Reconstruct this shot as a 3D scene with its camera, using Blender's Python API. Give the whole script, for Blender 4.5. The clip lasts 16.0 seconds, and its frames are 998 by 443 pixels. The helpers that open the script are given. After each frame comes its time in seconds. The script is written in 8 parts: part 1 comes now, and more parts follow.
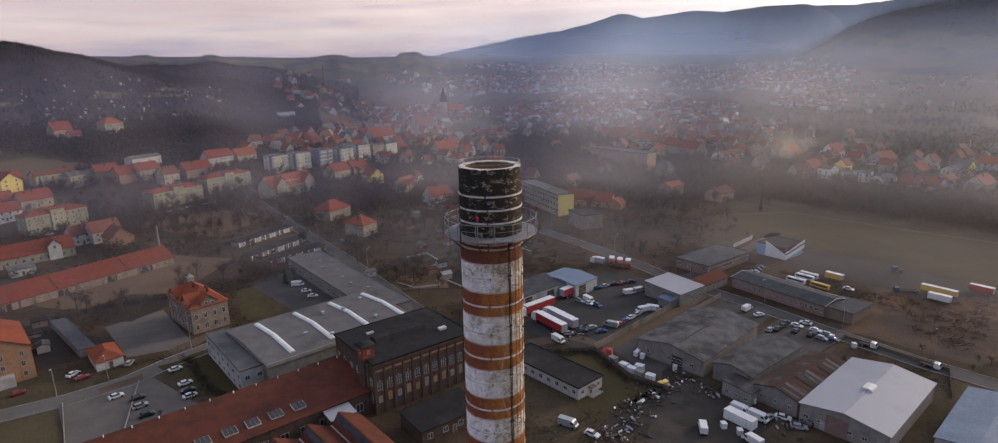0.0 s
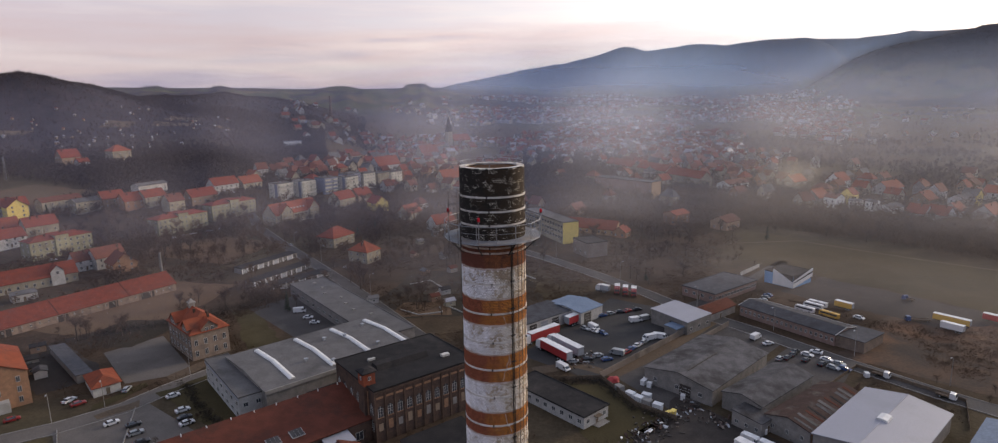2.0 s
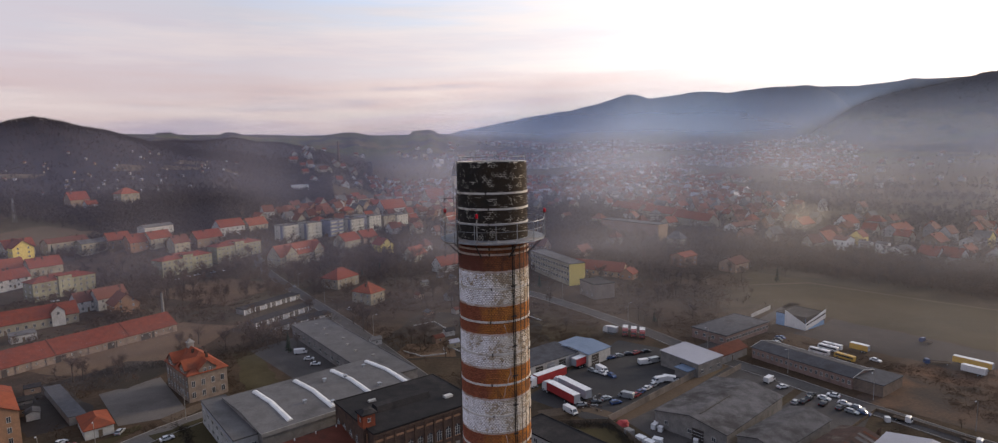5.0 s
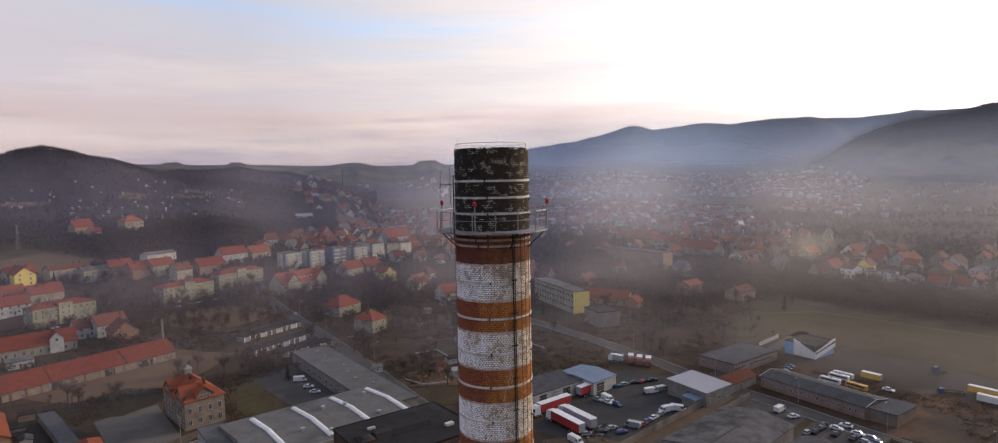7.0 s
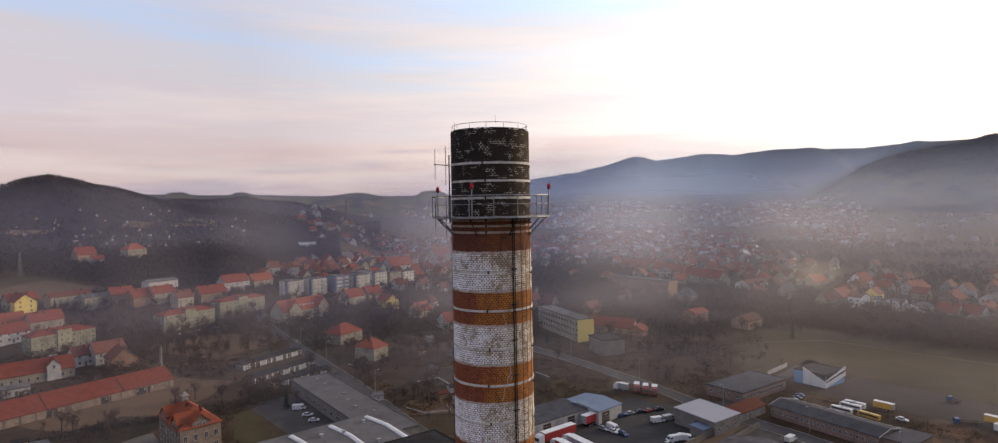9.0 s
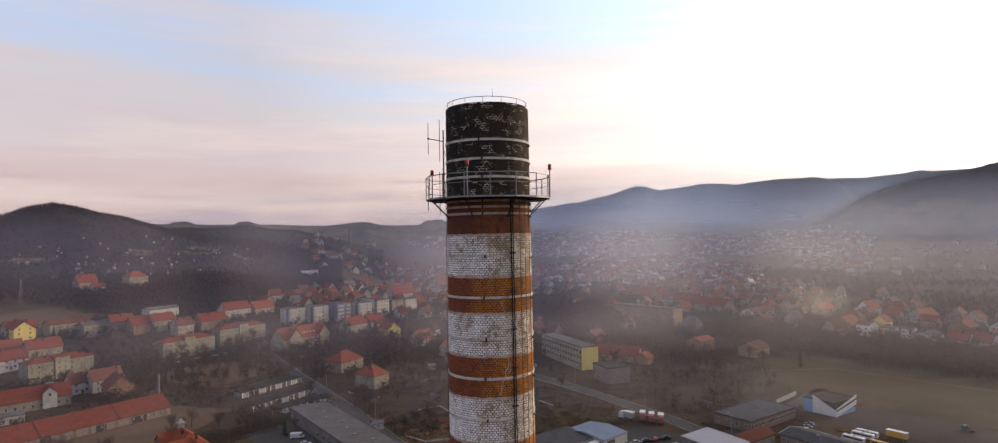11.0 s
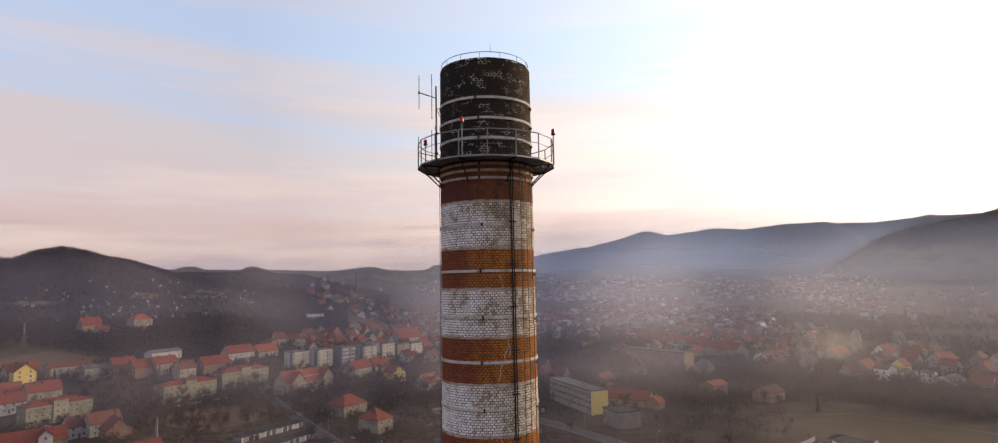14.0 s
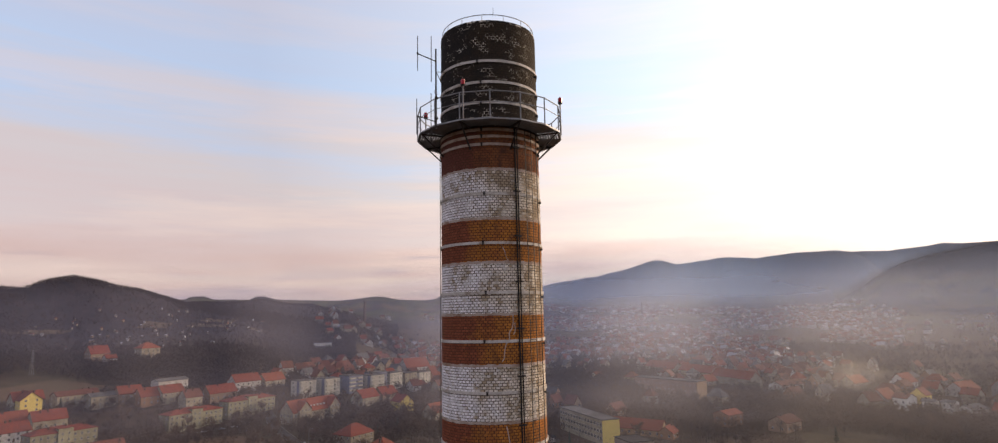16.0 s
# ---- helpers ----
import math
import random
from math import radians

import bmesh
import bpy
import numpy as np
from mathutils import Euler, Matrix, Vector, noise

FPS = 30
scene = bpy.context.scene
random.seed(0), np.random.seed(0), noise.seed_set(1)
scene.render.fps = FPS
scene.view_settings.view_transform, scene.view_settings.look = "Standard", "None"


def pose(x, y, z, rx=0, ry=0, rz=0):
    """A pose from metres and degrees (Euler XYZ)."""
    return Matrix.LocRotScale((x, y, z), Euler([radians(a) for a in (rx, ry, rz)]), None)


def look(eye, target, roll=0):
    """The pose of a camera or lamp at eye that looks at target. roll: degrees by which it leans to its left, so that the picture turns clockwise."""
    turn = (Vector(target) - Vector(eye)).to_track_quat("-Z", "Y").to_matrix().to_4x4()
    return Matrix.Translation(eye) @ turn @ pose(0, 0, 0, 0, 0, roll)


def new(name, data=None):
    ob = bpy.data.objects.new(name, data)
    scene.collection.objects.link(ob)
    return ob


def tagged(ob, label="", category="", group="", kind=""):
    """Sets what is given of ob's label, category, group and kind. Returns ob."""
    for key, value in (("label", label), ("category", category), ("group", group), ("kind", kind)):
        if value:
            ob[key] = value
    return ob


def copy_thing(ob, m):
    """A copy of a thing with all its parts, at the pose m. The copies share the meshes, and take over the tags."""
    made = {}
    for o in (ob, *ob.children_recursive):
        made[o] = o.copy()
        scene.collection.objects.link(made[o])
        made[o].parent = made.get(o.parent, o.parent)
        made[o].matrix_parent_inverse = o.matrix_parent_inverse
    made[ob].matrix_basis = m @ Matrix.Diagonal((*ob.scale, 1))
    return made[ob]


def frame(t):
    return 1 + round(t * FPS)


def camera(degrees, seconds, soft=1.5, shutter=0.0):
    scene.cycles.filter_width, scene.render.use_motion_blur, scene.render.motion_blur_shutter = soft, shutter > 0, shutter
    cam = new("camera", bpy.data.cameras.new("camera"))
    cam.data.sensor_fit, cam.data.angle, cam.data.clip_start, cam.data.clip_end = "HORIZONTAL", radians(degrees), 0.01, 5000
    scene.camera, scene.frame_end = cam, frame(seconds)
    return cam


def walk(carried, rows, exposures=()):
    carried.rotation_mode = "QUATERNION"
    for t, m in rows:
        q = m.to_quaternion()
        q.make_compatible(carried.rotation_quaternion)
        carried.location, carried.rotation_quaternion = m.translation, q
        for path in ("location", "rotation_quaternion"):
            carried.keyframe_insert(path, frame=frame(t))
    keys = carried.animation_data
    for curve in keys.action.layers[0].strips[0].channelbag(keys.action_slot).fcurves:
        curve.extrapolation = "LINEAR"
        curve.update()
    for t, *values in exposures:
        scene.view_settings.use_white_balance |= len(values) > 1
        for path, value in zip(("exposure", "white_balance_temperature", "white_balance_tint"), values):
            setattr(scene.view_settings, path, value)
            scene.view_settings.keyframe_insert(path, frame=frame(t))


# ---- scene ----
# camera: a drone that sinks past the chimney's head and looks up as it goes
cam = camera(78.52, 16.0, soft=1.2)
ROWS = [
    (0.0, 1.268, -35.692, 84.237, 1.248, -14.325, 1.218),
    (0.5, 1.280, -35.405, 83.749, 1.357, -13.613, 1.190),
    (1.0, 1.297, -35.112, 83.266, 1.454, -12.888, 1.158),
    (1.5, 1.319, -34.811, 82.788, 1.543, -12.188, 1.122),
    (2.0, 1.344, -34.500, 82.317, 1.632, -11.469, 1.104),
    (2.5, 1.375, -34.177, 81.851, 1.707, -10.764, 1.096),
    (3.0, 1.408, -33.841, 81.387, 1.787, -10.053, 1.103),
    (3.5, 1.443, -33.495, 80.921, 1.878, -9.344, 1.117),
    (4.0, 1.479, -33.139, 80.452, 1.967, -8.609, 1.128),
    (6.5, 1.616, -31.130, 77.805, 2.357, -5.060, 1.093),
    (7.0, 1.645, -30.713, 77.252, 2.439, -4.310, 1.063),
    (7.5, 1.674, -30.293, 76.697, 2.509, -3.582, 1.034),
    (8.0, 1.702, -29.873, 76.143, 2.587, -2.855, 1.021),
    (8.5, 1.730, -29.452, 75.595, 2.671, -2.143, 1.022),
    (9.0, 1.758, -29.029, 75.049, 2.729, -1.434, 1.027),
    (11.5, 1.911, -26.870, 72.402, 3.058, 2.082, 1.048),
    (12.0, 1.936, -26.415, 71.900, 3.141, 2.797, 1.055),
    (12.5, 1.962, -25.956, 71.401, 3.234, 3.510, 1.056),
    (13.0, 1.986, -25.499, 70.907, 3.345, 4.236, 1.053),
    (13.5, 2.008, -25.044, 70.414, 3.456, 4.955, 1.057),
    (14.0, 2.025, -24.595, 69.922, 3.592, 5.671, 1.072),
    (14.5, 2.038, -24.150, 69.429, 3.752, 6.365, 1.091),
    (15.0, 2.046, -23.710, 68.936, 3.931, 7.060, 1.110),
    (15.5, 2.051, -23.274, 68.442, 4.133, 7.757, 1.126),
    (16.0, 2.052, -22.839, 67.950, 4.374, 8.474, 1.145),
]


def aimed(x, y, z, yaw, pitch, lean):
    a, b = radians(yaw), radians(pitch)
    way = Vector((-math.sin(a) * math.cos(b), math.cos(a) * math.cos(b), math.sin(b)))
    eye = Vector((x, y, z))
    return look(eye, eye + way, -lean)


walk(cam, [(row[0], aimed(*row[1:])) for row in ROWS], [(0.0, 0.13, 6120, 10), (4.0, 0.10, 6150, 9), (9.0, 0.10, 6400, 10), (16.0, 0.06, 6920, 13)])

# ---- light: the sun low behind thin cloud, ahead and to the right ----
SUN_AZ, SUN_EL = 58.0, 14.0
sun_way = Vector((math.sin(radians(SUN_AZ)) * math.cos(radians(SUN_EL)), math.cos(radians(SUN_AZ)) * math.cos(radians(SUN_EL)), math.sin(radians(SUN_EL))))
sun = new("sun", bpy.data.lights.new("sun", "SUN"))
sun.data.energy, sun.data.angle, sun.data.color = 3.7, radians(16), (1.0, 0.78, 0.55)
sun.matrix_world = look(sun_way * 100, (0, 0, 0))

world = bpy.data.worlds.new("sky")
scene.world = world
world.use_nodes = True


class Nodes:
    """Short-hand for a node tree."""

    def __init__(self, tree):
        self.tree = tree
        tree.nodes.clear()

    def add(self, kind, ins=None, op="", clamp=False, blend=""):
        n = self.tree.nodes.new(kind)
        if op:
            n.operation = op
        if clamp:
            n.use_clamp = True
        if blend:
            n.data_type, n.blend_type = "RGBA", blend
        for k, v in (ins or {}).items():
            if isinstance(v, bpy.types.NodeSocket):
                self.tree.links.new(v, n.inputs[k])
            else:
                n.inputs[k].default_value = v
        return n

    def math(self, op, a, b=0.0, clamp=False):
        return self.add("ShaderNodeMath", {0: a, 1: b}, op, clamp).outputs[0]

    def mix(self, fac, a, b, mode="MIX"):
        n = self.add("ShaderNodeMix", {0: fac, 6: a, 7: b}, blend=mode)
        return n.outputs[2]

    def ramp(self, fac, stops):
        n = self.add("ShaderNodeValToRGB", {0: fac})
        e = n.color_ramp.elements
        while len(e) < len(stops):
            e.new(0.5)
        for el, (p, c) in zip(e, stops):
            el.position, el.color = p, (*c, 1) if len(c) == 3 else c
        return n.outputs[0]

    def noise(self, vec, scale, detail=4.0, rough=0.55):
        return self.add("ShaderNodeTexNoise", {"Vector": vec, "Scale": scale, "Detail": detail, "Roughness": rough}).outputs[0]


def grey(v):
    return (v, v, v)


sky = Nodes(world.node_tree)
tc = sky.add("ShaderNodeTexCoord").outputs["Generated"]
xyz = sky.add("ShaderNodeSeparateXYZ", {0: tc})
up = xyz.outputs[2]
layers = sky.add("ShaderNodeMapping", {"Vector": tc, "Rotation": (0.05, -0.06, 0.0), "Scale": (1.1, 1.1, 13.0)}).outputs[0]
streak = sky.noise(layers, 1.7, 5.0, 0.55)
lifted = sky.math("ADD", up, sky.math("MULTIPLY", sky.math("SUBTRACT", streak, 0.5), 0.30))
cloud = sky.ramp(lifted, [(0.0, (0.35, 0.31, 0.41)), (0.03, (0.46, 0.37, 0.43)), (0.065, (0.68, 0.49, 0.45)), (0.13, (0.70, 0.57, 0.55)),
                          (0.22, (0.68, 0.62, 0.61)), (0.34, (0.52, 0.66, 0.86)), (0.6, (0.58, 0.60, 0.71)), (1.0, (0.60, 0.59, 0.64))])
bright_way = Vector((math.sin(radians(50)) * math.cos(radians(SUN_EL)), math.cos(radians(50)) * math.cos(radians(SUN_EL)), math.sin(radians(SUN_EL))))
toward = sky.add("ShaderNodeVectorMath", {0: tc, 1: tuple(bright_way)}, "DOT_PRODUCT").outputs["Value"]
toward = sky.math("MAXIMUM", toward, 0.0)
wisp = sky.noise(sky.add("ShaderNodeMapping", {"Vector": tc, "Rotation": (0.04, -0.10, 0.3), "Scale": (0.8, 0.8, 9.0)}).outputs[0], 2.3, 6.0, 0.6)
cloud = sky.mix(sky.math("MULTIPLY", sky.ramp(wisp, [(0.46, grey(0)), (0.62, grey(0.75))]), sky.ramp(up, [(0.2, grey(1)), (0.36, grey(0.25))])), cloud, (0.84, 0.68, 0.60, 1))
cloud = sky.mix(1.0, cloud, sky.ramp(toward, [(0.0, (0.74, 0.74, 0.80)), (0.30, (0.72, 0.72, 0.77)), (0.72, grey(1.0))]), "MULTIPLY")
glow = sky.math("MULTIPLY", sky.math("POWER", toward, 7.0), sky.math("ADD", 0.45, sky.math("MULTIPLY", streak, 0.6)))
air = sky.add("ShaderNodeTexSky")
air.sky_type, air.sun_disc, air.sun_elevation, air.sun_rotation = "NISHITA", False, radians(SUN_EL), radians(SUN_AZ)
thin = sky.mix(1.0, cloud, sky.mix(1.0, glow, (1.0, 0.95, 0.86, 1), "MULTIPLY"), "ADD")
blend = sky.mix(1.0, thin, sky.mix(1.0, air.outputs[0], (0.02, 0.02, 0.02, 1), "MULTIPLY"), "ADD")
back = sky.add("ShaderNodeBackground", {"Color": blend, "Strength": 1.14})
sky.add("ShaderNodeOutputWorld", {"Surface": back.outputs[0]})


# ---- materials ----
def surface(name, a, b, scale=1.0, rough=0.8, metal=0.0, bump=0.3, fine=12.0, c=None, vary=0.25, spec=None):
    """Two-tone weathered surface: large patches from a to b, fine grain, stains of tone c, and a shift from object to object."""
    m = bpy.data.materials.new(name)
    m.use_nodes = True
    n = Nodes(m.node_tree)
    pos = n.add("ShaderNodeNewGeometry").outputs["Position"]
    big = n.noise(pos, scale, 5.0, 0.6)
    col = n.mix(n.ramp(big, [(0.36, grey(0)), (0.64, grey(1))]), (*a, 1), (*b, 1))
    if c:
        stain = n.noise(pos, scale * 0.37, 6.0, 0.65)
        col = n.mix(n.ramp(stain, [(0.52, grey(0)), (0.66, grey(0.85))]), col, (*c, 1))
    grain = n.noise(pos, scale * fine, 3.0, 0.6)
    col = n.mix(0.7, col, n.ramp(grain, [(0.25, grey(0.62)), (0.75, grey(1.25))]), "MULTIPLY")
    if vary:
        own = n.add("ShaderNodeObjectInfo").outputs["Random"]
        shade = n.math("ADD", n.math("MULTIPLY", own, vary), 1.0 - vary / 2)
        col = n.mix(1.0, col, shade, "MULTIPLY")
    bs = n.add("ShaderNodeBsdfPrincipled", {"Base Color": col, "Roughness": rough, "Metallic": metal, "Specular IOR Level": (0.05 if rough > 0.8 else 0.3) if spec is None else spec})
    if bump:
        bp = n.add("ShaderNodeBump", {"Height": grain, "Strength": bump, "Distance": 0.04})
        n.tree.links.new(bp.outputs[0], bs.inputs["Normal"])
    n.add("ShaderNodeOutputMaterial", {"Surface": bs.outputs[0]})
    return m


WALLS = {
    "cream": surface("cream_plaster", (0.293, 0.258, 0.189), (0.237, 0.209, 0.161), 0.5, 0.9, c=(0.153, 0.136, 0.108)),
    "lime": surface("pale_green_cream_plaster", (0.256, 0.243, 0.160), (0.211, 0.198, 0.134), 0.5, 0.9, c=(0.141, 0.128, 0.096)),
    "slate": surface("blue_grey_plaster", (0.20, 0.21, 0.27), (0.16, 0.17, 0.22), 0.5, 0.9),
    "yellow": surface("yellow_plaster", (0.70, 0.54, 0.16), (0.62, 0.48, 0.15), 0.5, 0.9),
    "white": surface("white_plaster", (0.389, 0.376, 0.353), (0.317, 0.303, 0.289), 0.5, 0.9, c=(0.274, 0.260, 0.238)),
    # sunlight put into the colour: a lighter white for walls in the sun
    "bright": surface("sunlit_white_plaster", (0.70, 0.68, 0.62), (0.60, 0.58, 0.53), 0.5, 0.9, c=(0.48, 0.46, 0.42)),
    "tan": surface("tan_plaster", (0.34, 0.23, 0.14), (0.29, 0.20, 0.12), 0.5, 0.9),
    "panel": surface("cream_white_panel", (0.47, 0.45, 0.39), (0.40, 0.38, 0.33), 0.5, 0.9, c=(0.33, 0.31, 0.28)),
    "grey": surface("grey_plaster", (0.22, 0.20, 0.185), (0.155, 0.145, 0.135), 0.5, 0.9),
    "brown": surface("brown_plaster", (0.27, 0.19, 0.13), (0.22, 0.15, 0.11), 0.5, 0.9),
    "brick": surface("brick_wall", (0.098, 0.064, 0.049), (0.072, 0.050, 0.040), 1.1, 0.9, c=(0.050, 0.038, 0.033), fine=9),
    "sand": surface("sand_brick", (0.27, 0.155, 0.095), (0.21, 0.125, 0.08), 1.1, 0.9, fine=9),
    "ochre": surface("ochre_plaster", (0.25, 0.185, 0.13), (0.20, 0.15, 0.11), 0.5, 0.9),
    "rose": surface("faded_rose_brick", (0.225, 0.155, 0.132), (0.180, 0.125, 0.108), 0.8, 0.9, c=(0.135, 0.10, 0.088), fine=9),
    "drab": surface("drab_brown_brick", (0.215, 0.165, 0.130), (0.165, 0.128, 0.105), 0.8, 0.9, c=(0.12, 0.095, 0.08), fine=9),
    "slab": surface("stained_concrete_slab", (0.185, 0.155, 0.132), (0.145, 0.122, 0.106), 0.3, 0.9, c=(0.10, 0.085, 0.075)),
    "steel": surface("pale_steel_cladding", (0.34, 0.33, 0.33), (0.28, 0.27, 0.27), 0.4, 0.55, bump=0.1),
    "blue": surface("blue_cladding", (0.16, 0.30, 0.50), (0.13, 0.25, 0.43), 0.4, 0.6, bump=0.1),
}
ROOFS = {
    "red": surface("red_clay_tiles", (0.172, 0.044, 0.026), (0.122, 0.035, 0.023), 0.6, 0.85, c=(0.125, 0.047, 0.035), fine=10),
    "orange": surface("orange_clay_tiles", (0.215, 0.062, 0.034), (0.165, 0.051, 0.030), 0.6, 0.85, fine=10, c=(0.12, 0.05, 0.035)),
    "rust": surface("dull_red_sheet_roof", (0.092, 0.032, 0.022), (0.070, 0.026, 0.018), 0.35, 0.85, c=(0.046, 0.024, 0.019), fine=14),
    "dark": surface("dark_felt_roof", (0.019, 0.018, 0.019), (0.027, 0.025, 0.025), 0.3, 0.9, c=(0.042, 0.038, 0.036)),
    "grey": surface("grey_felt_roof", (0.112, 0.106, 0.105), (0.090, 0.085, 0.084), 0.25, 0.9, c=(0.064, 0.060, 0.059)),
    "pale": surface("pale_metal_roof", (0.232, 0.230, 0.262), (0.219, 0.218, 0.249), 0.10, 0.6, metal=0.0, bump=0.02, fine=90, c=(0.198, 0.196, 0.215)),
    "bluegrey": surface("blue_grey_metal_roof", (0.125, 0.165, 0.235), (0.100, 0.138, 0.205), 0.15, 0.75, bump=0.1, c=(0.15, 0.19, 0.25)),
    "asbestos": surface("lichened_cement_roof", (0.100, 0.095, 0.097), (0.060, 0.057, 0.058), 0.3, 0.95, c=(0.034, 0.031, 0.030)),
    "rusty": surface("rusted_sheet_roof", (0.064, 0.040, 0.034), (0.044, 0.030, 0.027), 0.5, 0.85, c=(0.105, 0.092, 0.084)),
    "slate": surface("blue_black_slate_roof", (0.070, 0.070, 0.078), (0.052, 0.052, 0.058), 0.5, 0.85, c=(0.042, 0.040, 0.042)),
    "brown": surface("brown_tiles", (0.136, 0.055, 0.038), (0.102, 0.047, 0.036), 0.6, 0.85, fine=10),
}
M = {
    "earth": surface("bare_earth", (0.105, 0.075, 0.052), (0.075, 0.058, 0.043), 0.05, 0.95, c=(0.13, 0.10, 0.065), fine=30, vary=0),
    "scrub": surface("winter_scrub", (0.046, 0.036, 0.027), (0.032, 0.027, 0.021), 0.06, 0.95, c=(0.08, 0.06, 0.042), fine=25, vary=0),
    "grass": surface("dull_winter_grass", (0.056, 0.045, 0.023), (0.042, 0.035, 0.019), 0.05, 0.95, c=(0.080, 0.064, 0.036), fine=40, vary=0),
    "meadow": surface("brown_green_meadow", (0.056, 0.042, 0.022), (0.042, 0.034, 0.019), 0.025, 0.95, c=(0.075, 0.056, 0.034), fine=40, vary=0),
    "field": surface("withered_field", (0.116, 0.076, 0.048), (0.090, 0.060, 0.040), 0.045, 0.95, c=(0.09, 0.068, 0.045), fine=30, vary=0),
    "waste": surface("trampled_waste_ground", (0.086, 0.057, 0.041), (0.050, 0.041, 0.035), 0.09, 0.95, c=(0.125, 0.070, 0.043), fine=14, vary=0),
    "mud": surface("dark_yard_mud", (0.046, 0.039, 0.035), (0.034, 0.030, 0.028), 0.10, 0.92, c=(0.075, 0.062, 0.052), fine=25, vary=0),
    "asphalt": surface("worn_asphalt", (0.070, 0.063, 0.060), (0.054, 0.049, 0.047), 0.08, 0.85, c=(0.10, 0.092, 0.085), fine=30, vary=0),
    "gravel": surface("dark_brown_gravel", (0.060, 0.049, 0.043), (0.042, 0.036, 0.033), 0.05, 0.95, c=(0.085, 0.062, 0.045), fine=40, vary=0),
    "bramble": surface("withered_brambles", (0.095, 0.062, 0.040), (0.066, 0.046, 0.032), 0.06, 0.95, bump=0, vary=0),
    "yard": surface("dark_yard_asphalt", (0.036, 0.035, 0.036), (0.050, 0.047, 0.046), 0.08, 0.85, c=(0.065, 0.06, 0.055), fine=30, vary=0),
    "paving": surface("pale_concrete_paving", (0.118, 0.104, 0.094), (0.098, 0.087, 0.079), 0.12, 0.9, c=(0.075, 0.066, 0.06), fine=25, vary=0),
    "concrete": surface("grey_concrete", (0.26, 0.24, 0.22), (0.19, 0.18, 0.17), 0.5, 0.9),
    "deck": surface("pale_galvanised_plate", (0.20, 0.20, 0.21), (0.15, 0.15, 0.16), 1.5, 0.7, bump=0.1, c=(0.22, 0.17, 0.13), vary=0.15),
    "steel": surface("galvanised_steel", (0.30, 0.30, 0.31), (0.22, 0.22, 0.23), 3.0, 0.55, metal=0.35, bump=0.1, c=(0.20, 0.14, 0.10), vary=0),
    "dark_steel": surface("dark_weathered_steel", (0.045, 0.035, 0.030), (0.03, 0.026, 0.024), 4.0, 0.7, bump=0.2, vary=0),
    "white_metal": surface("white_painted_metal", (0.58, 0.57, 0.57), (0.48, 0.48, 0.48), 0.7, 0.45, bump=0.05, vary=0.15),
    "red_metal": surface("red_painted_metal", (0.34, 0.035, 0.035), (0.26, 0.03, 0.03), 0.7, 0.45, bump=0.05),
    "grey_metal": surface("grey_painted_metal", (0.28, 0.29, 0.31), (0.22, 0.23, 0.25), 0.7, 0.45, bump=0.05),
    "tyre": surface("black_rubber", (0.018, 0.018, 0.019), (0.026, 0.025, 0.025), 6.0, 0.85, vary=0),
    "glass": surface("dark_window_glass", (0.028, 0.032, 0.040), (0.045, 0.05, 0.06), 0.5, 0.08, bump=0, spec=0.6),
    "old_glass": surface("grimy_wired_glass", (0.060, 0.052, 0.050), (0.042, 0.038, 0.037), 0.8, 0.5, bump=0, spec=0.15),
    "frame": surface("white_window_frame", (0.40, 0.385, 0.36), (0.32, 0.31, 0.29), 1.0, 0.6, bump=0),
    "sheet": surface("translucent_white_sheet", (0.58, 0.57, 0.55), (0.48, 0.47, 0.46), 0.6, 0.5, bump=0.05, vary=0.1),
    "bark": surface("grey_brown_bark", (0.085, 0.065, 0.052), (0.060, 0.048, 0.040), 2.0, 0.95, vary=0.3),
    "twig": surface("bare_brown_twigs", (0.090, 0.062, 0.045), (0.062, 0.045, 0.036), 0.7, 0.95, bump=0, vary=0.5),
    "thicket": surface("dark_hedge_twigs", (0.040, 0.033, 0.026), (0.026, 0.024, 0.020), 0.9, 0.95, bump=0, vary=0),
    "far_twig": surface("dark_winter_woods", (0.066, 0.050, 0.044), (0.046, 0.036, 0.034), 0.02, 0.95, bump=0, vary=0),
    "needle": surface("dark_needles", (0.020, 0.030, 0.020), (0.028, 0.038, 0.024), 0.9, 0.9, bump=0, vary=0.4),
    "red_lens": surface("red_glass_lens", (0.42, 0.012, 0.025), (0.36, 0.01, 0.02), 5.0, 0.25, bump=0, vary=0),
    "timber": surface("weathered_timber", (0.15, 0.11, 0.08), (0.10, 0.08, 0.06), 1.5, 0.9),
}


